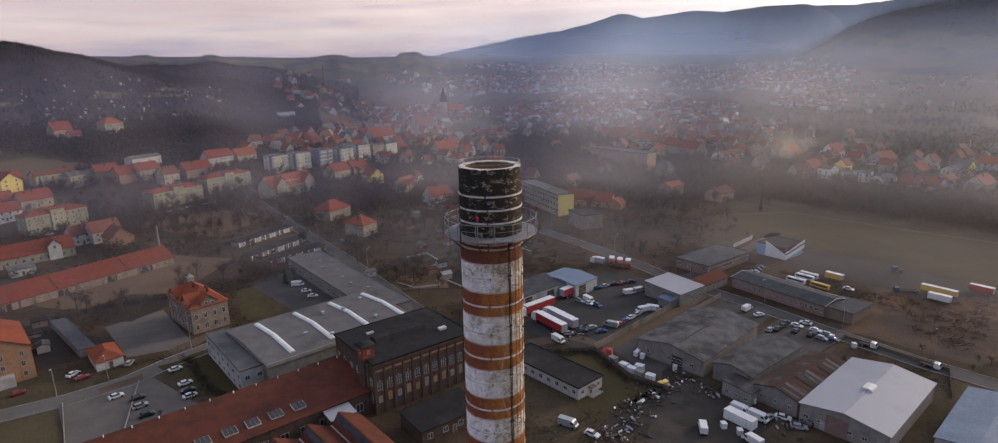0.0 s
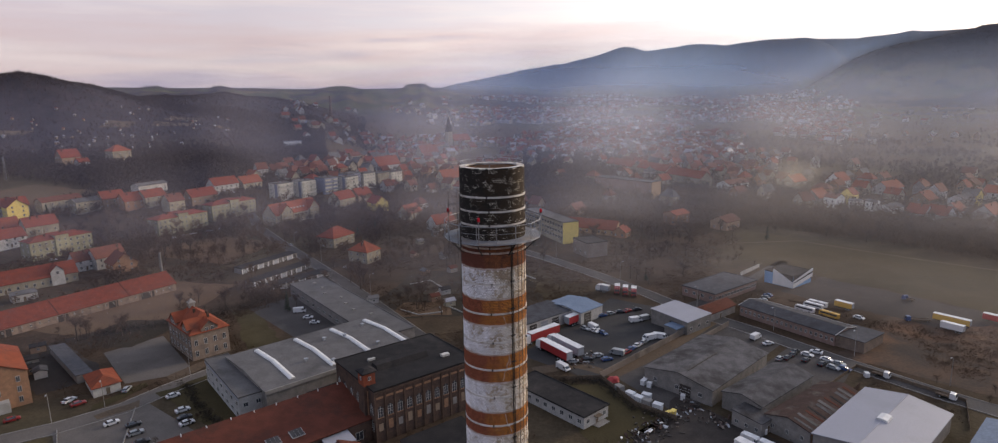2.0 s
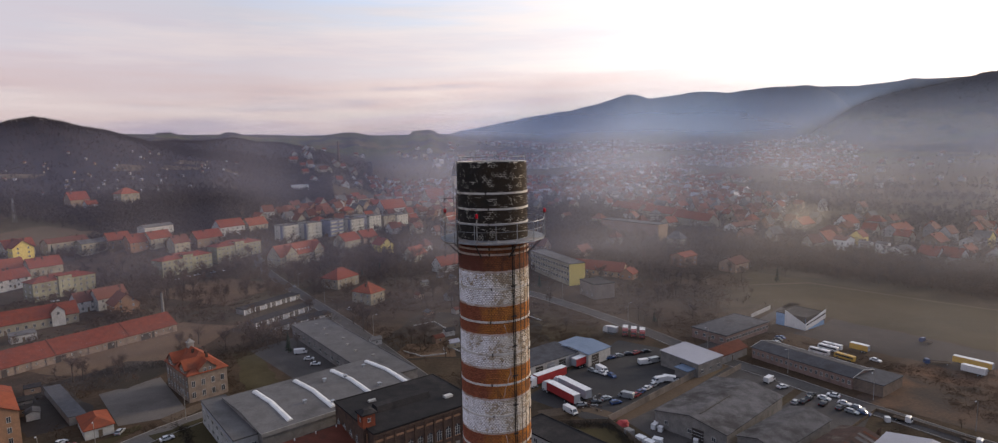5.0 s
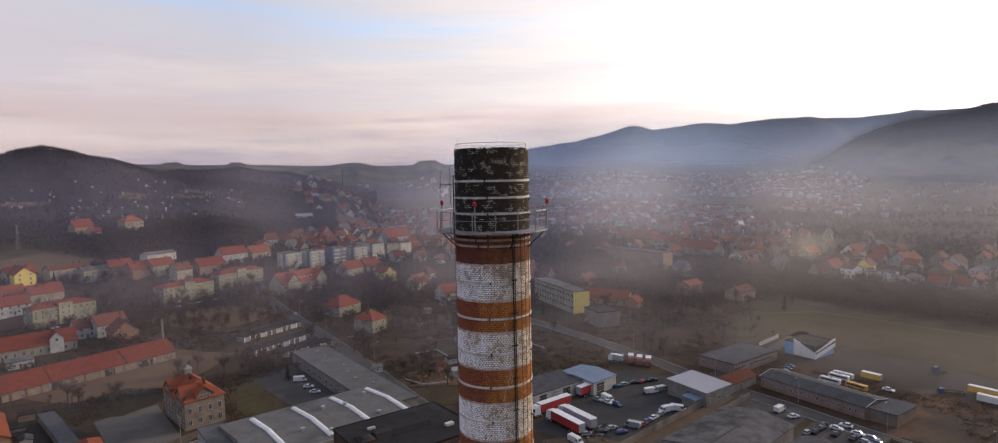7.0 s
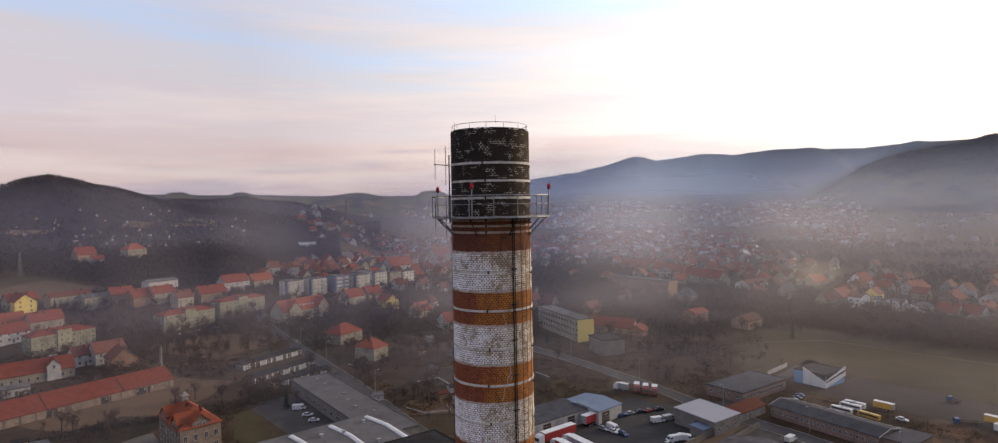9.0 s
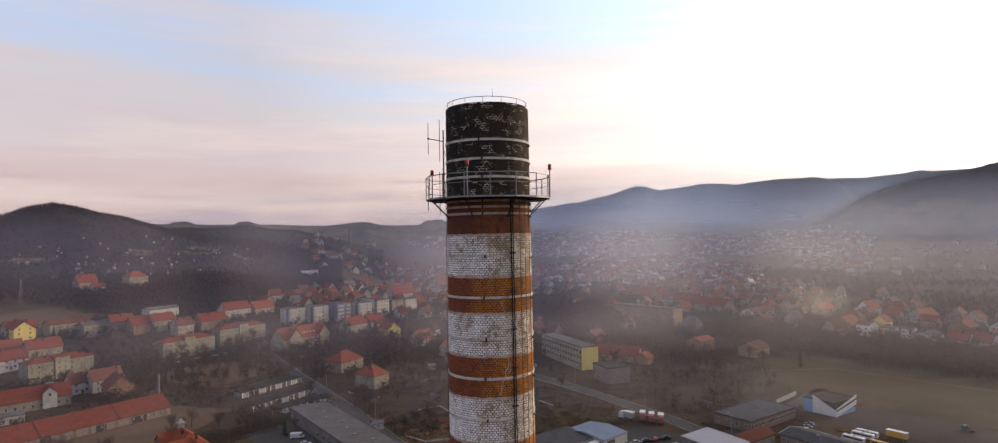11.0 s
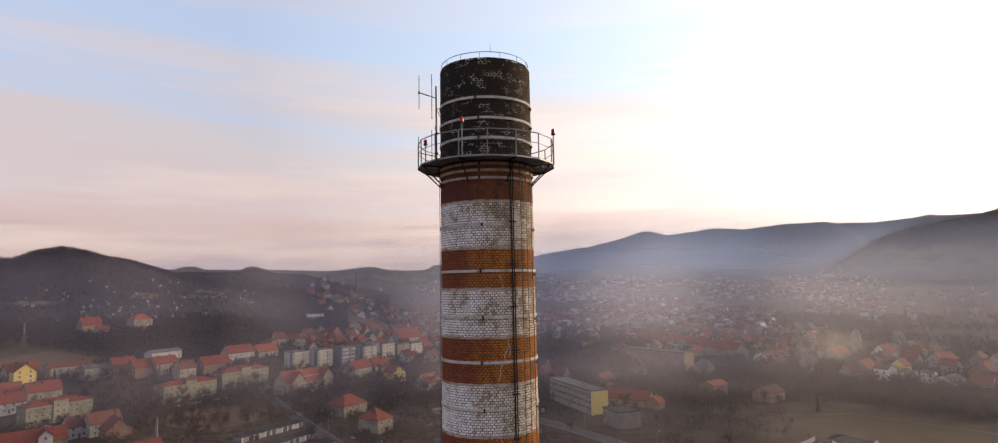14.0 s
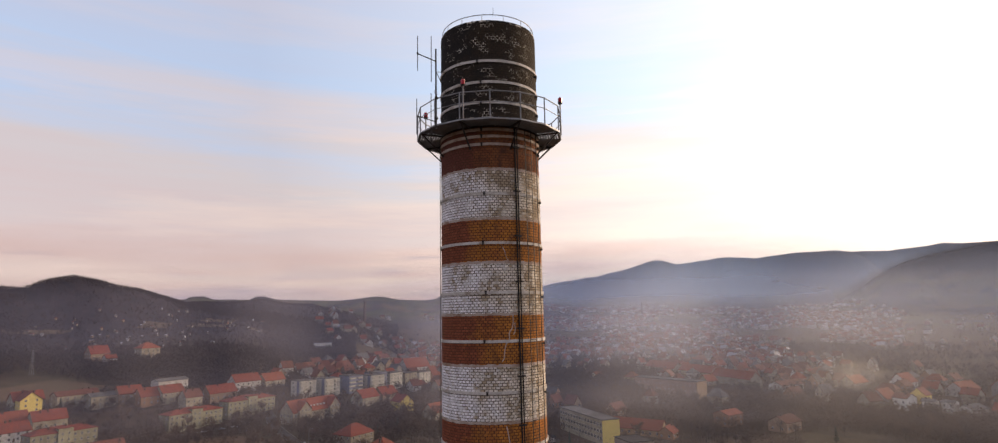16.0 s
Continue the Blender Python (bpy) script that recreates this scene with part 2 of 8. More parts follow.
# ---- mesh building ----
class Build:
    """Collects vertices and faces, and turns them into one mesh object."""

    def __init__(self):
        self.v, self.f, self.m = [], [], []

    def face(self, pts, mi=0):
        k = len(self.v)
        self.v += [tuple(p) for p in pts]
        self.f.append(tuple(range(k, k + len(pts))))
        self.m.append(mi)
        return self

    def solid(self, low, high, mi=0):
        """Two rings of the same count joined into a closed body."""
        k, n = len(self.v), len(low)
        self.v += [tuple(p) for p in low] + [tuple(p) for p in high]
        self.f += [tuple(range(k + n - 1, k - 1, -1)), tuple(range(k + n, k + 2 * n))]
        self.f += [(k + i, k + (i + 1) % n, k + n + (i + 1) % n, k + n + i) for i in range(n)]
        self.m += [mi] * (n + 2)
        return self

    def box(self, x0, y0, z0, x1, y1, z1, mi=0, top=0.0):
        t = top
        return self.solid([(x0, y0, z0), (x1, y0, z0), (x1, y1, z0), (x0, y1, z0)], [(x0 + t, y0 + t, z1), (x1 - t, y0 + t, z1), (x1 - t, y1 - t, z1), (x0 + t, y1 - t, z1)], mi)

    def along_x(self, section, x0, x1, mi=0):
        """A section of (y, z) points, anticlockwise seen from +x, drawn from x0 to x1."""
        return self.solid([(x0, y, z) for y, z in section], [(x1, y, z) for y, z in section], mi)

    def along_y(self, section, y0, y1, mi=0):
        return self.solid([(x, y1, z) for x, z in section], [(x, y0, z) for x, z in section], mi)

    def tube(self, a, b, r0, r1=None, n=6, mi=0):
        a, b = Vector(a), Vector(b)
        r1 = r0 if r1 is None else r1
        d = (b - a).normalized()
        s = d.orthogonal().normalized()
        u = d.cross(s)
        ring = [(math.cos(2 * math.pi * i / n), math.sin(2 * math.pi * i / n)) for i in range(n)]
        return self.solid([a + r0 * (s * c + u * e) for c, e in ring], [b + r1 * (s * c + u * e) for c, e in ring], mi)

    def ring(self, r0, r1, z0, z1, n=48, mi=0, a0=0.0):
        """A closed band between the radii r0 and r1."""
        k = len(self.v)
        for i in range(n):
            c, s = math.cos(a0 + 2 * math.pi * i / n), math.sin(a0 + 2 * math.pi * i / n)
            self.v += [(r0 * c, r0 * s, z0), (r1 * c, r1 * s, z0), (r1 * c, r1 * s, z1), (r0 * c, r0 * s, z1)]
        for i in range(n):
            p, q = k + 4 * i, k + 4 * ((i + 1) % n)
            for j in range(4):
                self.f.append((p + j, p + (j + 1) % 4, q + (j + 1) % 4, q + j)[::-1])
                self.m.append(mi)
        return self

    def mesh(self, name, mats):
        me = bpy.data.meshes.new(name)
        me.from_pydata(self.v, [], self.f)
        for m in mats if isinstance(mats, (list, tuple)) else [mats]:
            me.materials.append(m)
        me.polygons.foreach_set("material_index", self.m)
        me.update()
        return me


def part(name, data, material, parent, label="", at=None):
    """One mesh object, under a thing or under a part."""
    me = data.mesh(name, material) if isinstance(data, Build) else data
    ob = new(name, me)
    ob.parent = parent
    if at is not None:
        ob.matrix_basis = at
    return tagged(ob, label) if label else ob


def thing(name, at, label, category, group="", kind=""):
    ob = new(name)
    ob.empty_display_size = 0.2
    ob.matrix_basis = at
    return tagged(ob, label, category, group, kind)


# ---- the lie of the land ----
def ease(a, b, x):
    t = np.clip((x - a) / (b - a), 0, 1)
    return t * t * (3 - 2 * t)


def knoll(x, y, cx, cy, top, s1, s2, turn):
    c, s = math.cos(radians(turn)), math.sin(radians(turn))
    u, v = (x - cx) * c + (y - cy) * s, -(x - cx) * s + (y - cy) * c
    return top * np.exp(-u * u / (2 * s1 * s1) - v * v / (2 * s2 * s2))


# far ridges: bearing in degrees, height of the crest in metres
MOUNTAIN = [(-60, 120), (-9, 110), (-5.7, 175), (-0.1, 251), (2.4, 278), (3.6, 294), (4.7, 301), (6.0, 325), (6.8, 337), (8.3, 364), (9.2, 389), (9.8, 400), (10.3, 399), (10.9, 393), (11.5, 378), (11.9, 366),
            (14.2, 383), (15.3, 396), (16.1, 398), (17.2, 390), (18.4, 383), (20.3, 395), (21.8, 405), (24.5, 406), (25.7, 396), (28.4, 384), (28.7, 393), (30.9, 400), (31.8, 411), (33, 404), (36.8, 395), (45, 420),
            (60, 380), (90, 300), (140, 120), (179, 90)]
SPUR = [(-60, 40), (4, 60), (11, 120), (12.8, 176), (13.9, 217), (15.0, 251), (16.7, 279), (18.3, 300), (20.3, 334), (21.9, 349), (24.5, 349), (25.7, 340), (26.6, 314), (27.2, 278), (27.9, 227), (28.7, 177), (32, 120), (60, 60), (179, 60)]
FORELAND = [(-60, 20), (20, 30), (24, 70), (25.6, 111), (26.6, 138), (27.3, 159), (28.2, 187), (29.7, 215), (31.4, 235), (32.7, 241), (34.5, 256), (35.6, 268), (36.5, 279), (42, 290), (60, 230), (100, 100), (179, 60)]
PLAIN = [(-179, 90), (-60, 150), (-33.4, 161), (-28.6, 156), (-24.3, 154), (-22.2, 149), (-19.2, 145), (-13.2, 140), (-8.6, 142), (0, 140), (20, 100), (179, 90)]
UPLAND = [(-179, 60), (-60, 118), (-31.9, 127), (-31.3, 135), (-30.4, 137), (-29.8, 128), (-26.8, 125), (-26.3, 134), (-25.7, 136), (-25.0, 128), (-24.4, 124), (-19.2, 119), (-17.2, 125), (-16.1, 130), (-15.2, 129), (-14.2, 120),
          (-11.4, 114), (-10.3, 120), (-9.9, 133), (-8.4, 135), (-7.4, 118), (-3, 100), (3, 70), (30, 40), (179, 40)]
# the wooded hill and the wooded ridge beside it
HILL = [(-70, 77), (-48, 101), (-43.7, 105), (-42.8, 106), (-42.0, 112), (-40.9, 116), (-40.2, 118), (-39.7, 117), (-38.2, 112), (-37.3, 107), (-35.6, 102), (-34.4, 96), (-33.3, 90), (-32.1, 83), (-30.5, 75), (-28, 67)]
RIDGE = [(-70, 80), (-33, 84), (-28.2, 86), (-27.5, 88), (-25.9, 90), (-25.1, 88), (-24.0, 83), (-21.9, 80), (-20.8, 74), (-19, 62), (-16, 44), (-12, 30)]


def crest(table, az):
    return np.interp(az, [p[0] for p in table], [p[1] for p in table])


def land(x, y):
    """Height of the ground; the works stand at 0."""
    x, y = np.asarray(x, float), np.asarray(y, float)
    r, az = np.hypot(x, y), np.degrees(np.arctan2(x, y))
    z = 5 * ease(330, 520, r) + 9 * ease(500, 1500, r) + (14 + 40 * ease(-8, 6, az)) * ease(1000, 3000, r)
    z = z + 7 * ease(-150, -330, x) * ease(240, 420, y) * ease(1500, 600, r)
    steep = np.interp(r, [430, 500, 590, 700, 830, 1150], [10, 20, 38, 52, 67, 80])
    gentle = np.interp(r, [470, 560, 720, 870, 1150], [10, 16, 29, 46, 74])
    side = ease(-21, -29, az)
    slope = steep * side + gentle * (1 - side)
    slope = slope + (crest(RIDGE, az) - np.interp(r, [870, 1150], [67, 80]) * side - np.interp(r, [870, 1150], [46, 74]) * (1 - side)) * ease(860, 1150, r)
    slope = slope + (crest(HILL, az) - 68) * np.exp(-((r - 870) / np.where(r < 870, 62, 150)) ** 2) * ease(-27, -31, az)
    slope = slope * ease(1650, 1200, r)
    z = np.where(x < 0, np.maximum(z, z + (slope - z) * ease(-12, -19, az) * ease(400, 480, r)), z)
    bumps = 0.5 + 0.5 * np.sin(az * 0.9 + r * 0.004) * np.cos(az * 2.6 - r * 0.0025)
    base = z
    for table, foot, top in ((UPLAND, 800, 2200), (PLAIN, 2300, 3300), (FORELAND, 1850, 2520), (SPUR, 2600, 3600), (MOUNTAIN, 2800, 4300)):
        rise = ease(foot, top, r) ** (1.0 if table is UPLAND else 1.5) * ease(top + 1600, top, r)
        spur = 1 - 0.15 * bumps * (1 - ease(top - 350, top, r)) * ease(foot, top - 300, r)
        z = np.maximum(z, base + (crest(table, az) - base) * rise * spur)
    return z


def land_at(x, y):
    return float(land(x, y))


def build_ground():
    rs = np.concatenate([[0.0], np.linspace(25, 600, 70), 600 * (4950 / 600) ** (np.arange(1, 91) / 90)])
    az = np.concatenate([np.arange(-180, -52, 4.0), np.arange(-52, 52, 0.4), np.arange(52, 180, 4.0)])
    R, A = np.meshgrid(rs[1:], np.radians(az), indexing="ij")
    X, Y = R * np.sin(A), R * np.cos(A)
    Z = land(X, Y)
    rough = np.array([noise.noise((px * 0.006, py * 0.006, 0)) + 0.5 * noise.noise((px * 0.017, py * 0.017, 3)) for px, py in zip(X.ravel(), Y.ravel())]).reshape(X.shape)
    Z = Z + rough * (2.0 * ease(700, 1500, R) + 6 * ease(2500, 4000, R) * ease(150, 260, Z))
    n, k = Z.shape
    verts = [(0.0, 0.0, 0.0)] + list(map(tuple, np.stack([X, Y, Z], -1).reshape(-1, 3)))
    faces = [(0, 1 + (j + 1) % k, 1 + j) for j in range(k)]
    faces += [(1 + i * k + j, 1 + i * k + (j + 1) % k, 1 + (i + 1) * k + (j + 1) % k, 1 + (i + 1) * k + j) for i in range(n - 1) for j in range(k)]
    me = bpy.data.meshes.new("ground")
    me.from_pydata(verts, [], faces)
    me.polygons.foreach_set("use_smooth", [True] * len(me.polygons))
    me.materials.append(ground_material())
    return tagged(new("ground", me), "dull brown winter ground of works, gardens, fields and wooded hills", "ground", kind="structure")


def ground_material():
    m = bpy.data.materials.new("winter_ground")
    m.use_nodes = True
    n = Nodes(m.node_tree)
    pos = n.add("ShaderNodeNewGeometry").outputs["Position"]
    z = n.add("ShaderNodeSeparateXYZ", {0: pos}).outputs[2]
    patch = n.noise(pos, 0.008, 3.0, 0.5)
    small = n.noise(pos, 0.06, 5.0, 0.65)
    grain = n.noise(pos, 0.9, 4.0, 0.7)
    soil = n.mix(n.ramp(small, [(0.35, grey(0)), (0.68, grey(1))]), (0.040, 0.030, 0.022, 1), (0.076, 0.052, 0.035, 1))
    grass = n.mix(n.ramp(small, [(0.35, grey(0)), (0.65, grey(1))]), (0.048, 0.040, 0.027, 1), (0.076, 0.060, 0.038, 1))
    low = n.mix(n.ramp(patch, [(0.46, grey(0)), (0.58, grey(1))]), soil, grass)
    cover = n.mix(n.ramp(small, [(0.3, grey(0)), (0.7, grey(1))]), (0.029, 0.026, 0.030, 1), (0.046, 0.038, 0.041, 1))
    reach = n.add("ShaderNodeVectorMath", {0: pos}, "LENGTH").outputs["Value"]
    far = n.ramp(n.math("DIVIDE", reach, 3000.0), [(0.42, grey(0)), (0.5, grey(1))])
    plots = n.noise(n.add("ShaderNodeMapping", {"Vector": pos, "Rotation": (0, 0, 0.5), "Scale": (1.0, 2.2, 1.0)}).outputs[0], 0.0042, 4.0, 0.6)
    fields = n.mix(n.ramp(plots, [(0.42, grey(0)), (0.56, grey(1))]), (0.085, 0.066, 0.040, 1), (0.055, 0.058, 0.032, 1))
    copse = n.ramp(n.noise(pos, 0.006, 5.0, 0.65), [(0.48, grey(0)), (0.54, grey(1))])
    high = n.ramp(n.math("DIVIDE", z, 300.0), [(0.46, grey(0)), (0.58, grey(1))])
    upland = n.mix(n.math("MAXIMUM", copse, high), fields, cover)
    hill = n.mix(n.ramp(n.math("DIVIDE", z, 120.0), [(0.26, grey(0)), (0.45, grey(1))]), low, cover)
    col = n.mix(far, hill, upland)
    col = n.mix(0.8, col, n.ramp(grain, [(0.25, grey(0.6)), (0.75, grey(1.3))]), "MULTIPLY")
    bp = n.add("ShaderNodeBump", {"Height": grain, "Strength": 0.5, "Distance": 0.3})
    bs = n.add("ShaderNodeBsdfPrincipled", {"Base Color": col, "Roughness": 0.95, "Specular IOR Level": 0.02, "Normal": bp.outputs[0]})
    n.add("ShaderNodeOutputMaterial", {"Surface": bs.outputs[0]})
    return m


build_ground()


def patch(name, corners, material, label, lift=0.05, category="ground", cells=8):
    """A piece of ground cover between four corners, laid on the land."""
    a, b, c, d = [Vector(p) for p in corners]
    bld = Build()
    wild = material in [M[k] for k in ("grass", "field", "waste", "scrub", "meadow", "gravel", "earth", "mud")]
    n = max(cells, 24) if wild else cells
    for i in range(n + 1):
        for j in range(n + 1):
            s, t = i / n, j / n
            p = (a * (1 - s) + b * s) * (1 - t) + (d * (1 - s) + c * s) * t
            if wild:
                wob = 0.03 * max((a - c).length, (b - d).length) + 0.6
                p = p + Vector((noise.noise((p.x * 0.12, p.y * 0.12, 3)), noise.noise((p.x * 0.12, p.y * 0.12, 8)))) * wob
            bld.v.append((p.x, p.y, land_at(p.x, p.y) + lift))
    for i in range(n):
        for j in range(n):
            k = i * (n + 1) + j
            bld.f.append((k, k + n + 1, k + n + 2, k + 1))
            bld.m.append(0)
    me = bld.mesh(name, material)
    bm = bmesh.new()
    bm.from_mesh(me)
    bmesh.ops.recalc_face_normals(bm, faces=bm.faces)
    if sum(f.normal.z for f in bm.faces) < 0:
        bmesh.ops.reverse_faces(bm, faces=bm.faces)
    bm.to_mesh(me)
    bm.free()
    return tagged(new(name, me), label, category, kind="structure")


def road(name, pts, width, material, label, lift=0.08, kerb=False):
    """A ribbon along pts; with kerbs where asked."""
    pts = [Vector(p) for p in pts]
    fine = []
    for p, q in zip(pts, pts[1:]):
        n = max(1, int((q - p).length / 12))
        fine += [p.lerp(q, i / n) for i in range(n)]
    fine.append(pts[-1])
    bld, edges = Build(), []
    for i, p in enumerate(fine):
        d = (fine[min(i + 1, len(fine) - 1)] - fine[max(i - 1, 0)]).normalized()
        s = Vector((d.y, -d.x)) * width / 2
        for q in (p - s, p + s):
            bld.v.append((q.x, q.y, max(land_at(q.x, q.y), land_at(p.x, p.y)) + lift))
        edges.append((p - s, p + s))
    for i in range(len(fine) - 1):
        bld.f.append((2 * i, 2 * i + 1, 2 * i + 3, 2 * i + 2))
        bld.m.append(0)
    ob = tagged(new(name, bld.mesh(name, material)), label, "road", kind="structure")
    if kerb:
        for side in (0, 1):
            k = Build()
            for e0, e1 in zip(edges, edges[1:]):
                p, q = e0[side], e1[side]
                out = (e0[side] - e0[1 - side]).normalized() * 0.2
                z = land_at(p.x, p.y)
                k.solid([(p.x, p.y, z), (q.x, q.y, z), (q.x + out.x, q.y + out.y, z), (p.x + out.x, p.y + out.y, z)],
                        [(p.x, p.y, z + 0.2), (q.x, q.y, z + 0.2), (q.x + out.x, q.y + out.y, z + 0.2), (p.x + out.x, p.y + out.y, z + 0.2)])
            part("kerb", k, M["concrete"], ob)
    return ob


# ---- the chimney ----
RIM = 78.58


def shaft(z):
    """Outer radius of the shaft at height z."""
    return 1.85 + 0.003 * (RIM - z) + 0.012 * max(0.0, 56.0 - z)


def chimney_paint(name, sound, worn, lost, chalk=0.0, rough=0.85, bare=0.47, uneven=0.36, single=0.09):
    """Painted radial brick: sound paint towards -x, worn and stained paint towards +x with that side's sun warmth put
    into the colour, bare brick where it has flaked.
    """
    m = bpy.data.materials.new(name)
    m.use_nodes = True
    n = Nodes(m.node_tree)
    pos = n.add("ShaderNodeNewGeometry").outputs["Position"]
    isl = n.add("ShaderNodeNewGeometry").outputs["Random Per Island"]
    own = n.add("ShaderNodeObjectInfo").outputs["Random"]
    each = n.math("FRACT", n.math("ADD", isl, own))
    xx = n.add("ShaderNodeSeparateXYZ", {0: pos}).outputs[0]
    big = n.noise(pos, 0.9, 5.0, 0.65)
    drip = n.noise(n.add("ShaderNodeMapping", {"Vector": pos, "Scale": (2.6, 2.6, 1.1)}).outputs[0], 1.0, 5.0, 0.65)
    fine = n.noise(pos, 16.0, 4.0, 0.7)
    # wear grows towards +x; the warm sunlit tone is painted in with it
    wear_and_sun = n.math("ADD", n.math("MULTIPLY", xx, 0.33), n.math("MULTIPLY", n.math("SUBTRACT", big, 0.5), 1.6))
    col = n.mix(n.ramp(n.math("ADD", wear_and_sun, 0.5), [(0.26, grey(0)), (0.66, grey(1))]), (*sound, 1), (*worn, 1))
    flake = n.math("ADD", n.math("ADD", n.math("MULTIPLY", drip, 0.75), n.math("MULTIPLY", each, single)), n.math("MULTIPLY", xx, 0.05))
    flake = n.math("ADD", flake, n.math("MULTIPLY", n.math("SUBTRACT", big, 0.5), 0.5))
    col = n.mix(n.ramp(flake, [(bare, grey(0)), (bare + 0.13, grey(0.92))]), col, (*lost, 1))
    tone = n.math("ADD", n.math("MULTIPLY", each, uneven), 0.98 - uneven / 2)
    col = n.mix(1.0, col, tone, "MULTIPLY")
    col = n.mix(0.8, col, n.ramp(fine, [(0.25, grey(0.6)), (0.75, grey(1.25))]), "MULTIPLY")
    if chalk:
        fleck = n.noise(pos, 5.5, 4.0, 0.7)
        col = n.mix(n.ramp(fleck, [(0.65, grey(0)), (0.69, grey(chalk))]), col, (0.42, 0.39, 0.34, 1))
    bp = n.add("ShaderNodeBump", {"Height": fine, "Strength": 0.4, "Distance": 0.02})
    bs = n.add("ShaderNodeBsdfPrincipled", {"Base Color": col, "Roughness": rough, "Specular IOR Level": 0.12, "Normal": bp.outputs[0]})
    n.add("ShaderNodeOutputMaterial", {"Surface": bs.outputs[0]})
    return m


def mortar_material(name, dark, pale, cut, size=1.25):
    """Joints, dark with soot, with pale lime where it has leached out."""
    m = bpy.data.materials.new(name)
    m.use_nodes = True
    n = Nodes(m.node_tree)
    pos = n.add("ShaderNodeNewGeometry").outputs["Position"]
    big = n.noise(n.add("ShaderNodeMapping", {"Vector": pos, "Scale": (1, 1, 1.7)}).outputs[0], size, 5.0, 0.62)
    col = n.mix(n.ramp(big, [(cut, grey(0)), (cut + 0.07, grey(1))]), (*dark, 1), (*pale, 1))
    bs = n.add("ShaderNodeBsdfPrincipled", {"Base Color": col, "Roughness": 0.95, "Specular IOR Level": 0.1})
    n.add("ShaderNodeOutputMaterial", {"Surface": bs.outputs[0]})
    return m


# second colour mixes wear with sun warmth; the white's first carries a sky tint
BLACK = chimney_paint("sooty_black_brick", (0.030, 0.026, 0.024), (0.050, 0.036, 0.024), (0.046, 0.034, 0.026), chalk=0.6, uneven=0.16)
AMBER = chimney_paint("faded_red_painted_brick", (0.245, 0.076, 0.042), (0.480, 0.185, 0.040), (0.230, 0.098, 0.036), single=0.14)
DARK_RED = chimney_paint("dark_red_brick", (0.150, 0.052, 0.038), (0.235, 0.085, 0.036), (0.085, 0.042, 0.030), uneven=0.2)
WHITE = chimney_paint("worn_white_painted_brick", (0.83, 0.80, 0.82), (0.78, 0.70, 0.60), (0.32, 0.24, 0.16), bare=0.48, single=0.22)
JOINT_BLACK = mortar_material("sooty_joints", (0.022, 0.020, 0.018), (0.62, 0.57, 0.49), 0.53, 2.4)
JOINT_AMBER = mortar_material("dark_joints", (0.085, 0.042, 0.025), (0.18, 0.12, 0.08), 0.62)
JOINT_WHITE = mortar_material("grey_joints", (0.12, 0.088, 0.066), (0.42, 0.38, 0.35), 0.55)
LIME = surface("pale_painted_hoop", (0.60, 0.56, 0.52), (0.44, 0.40, 0.36), 3.5, 0.85, c=(0.26, 0.20, 0.15), vary=0)
SMEAR_SHADE = surface("pink_lime_smear_and_shaded_hoop", (0.50, 0.42, 0.37), (0.36, 0.27, 0.22), 3.0, 0.9, c=(0.24, 0.14, 0.09), vary=0)

# painted bands from the rim down: lower edge, paint index (0 black, 1 red, 2 white, 3 darker red)
BANDS = [(74.55, 0), (72.97, 3), (71.20, 2), (69.66, 1), (67.88, 2), (66.16, 1), (64.30, 2), (62.80, 1), (61.20, 2)]
while BANDS[-1][0] > 8:
    BANDS.append((BANDS[-1][0] - (1.62 if BANDS[-1][1] == 2 else 1.72), 3 - BANDS[-1][1]))
BANDS.append((-1.0, 1))


def band_of(z):
    return next(k for low, k in BANDS if z >= low)


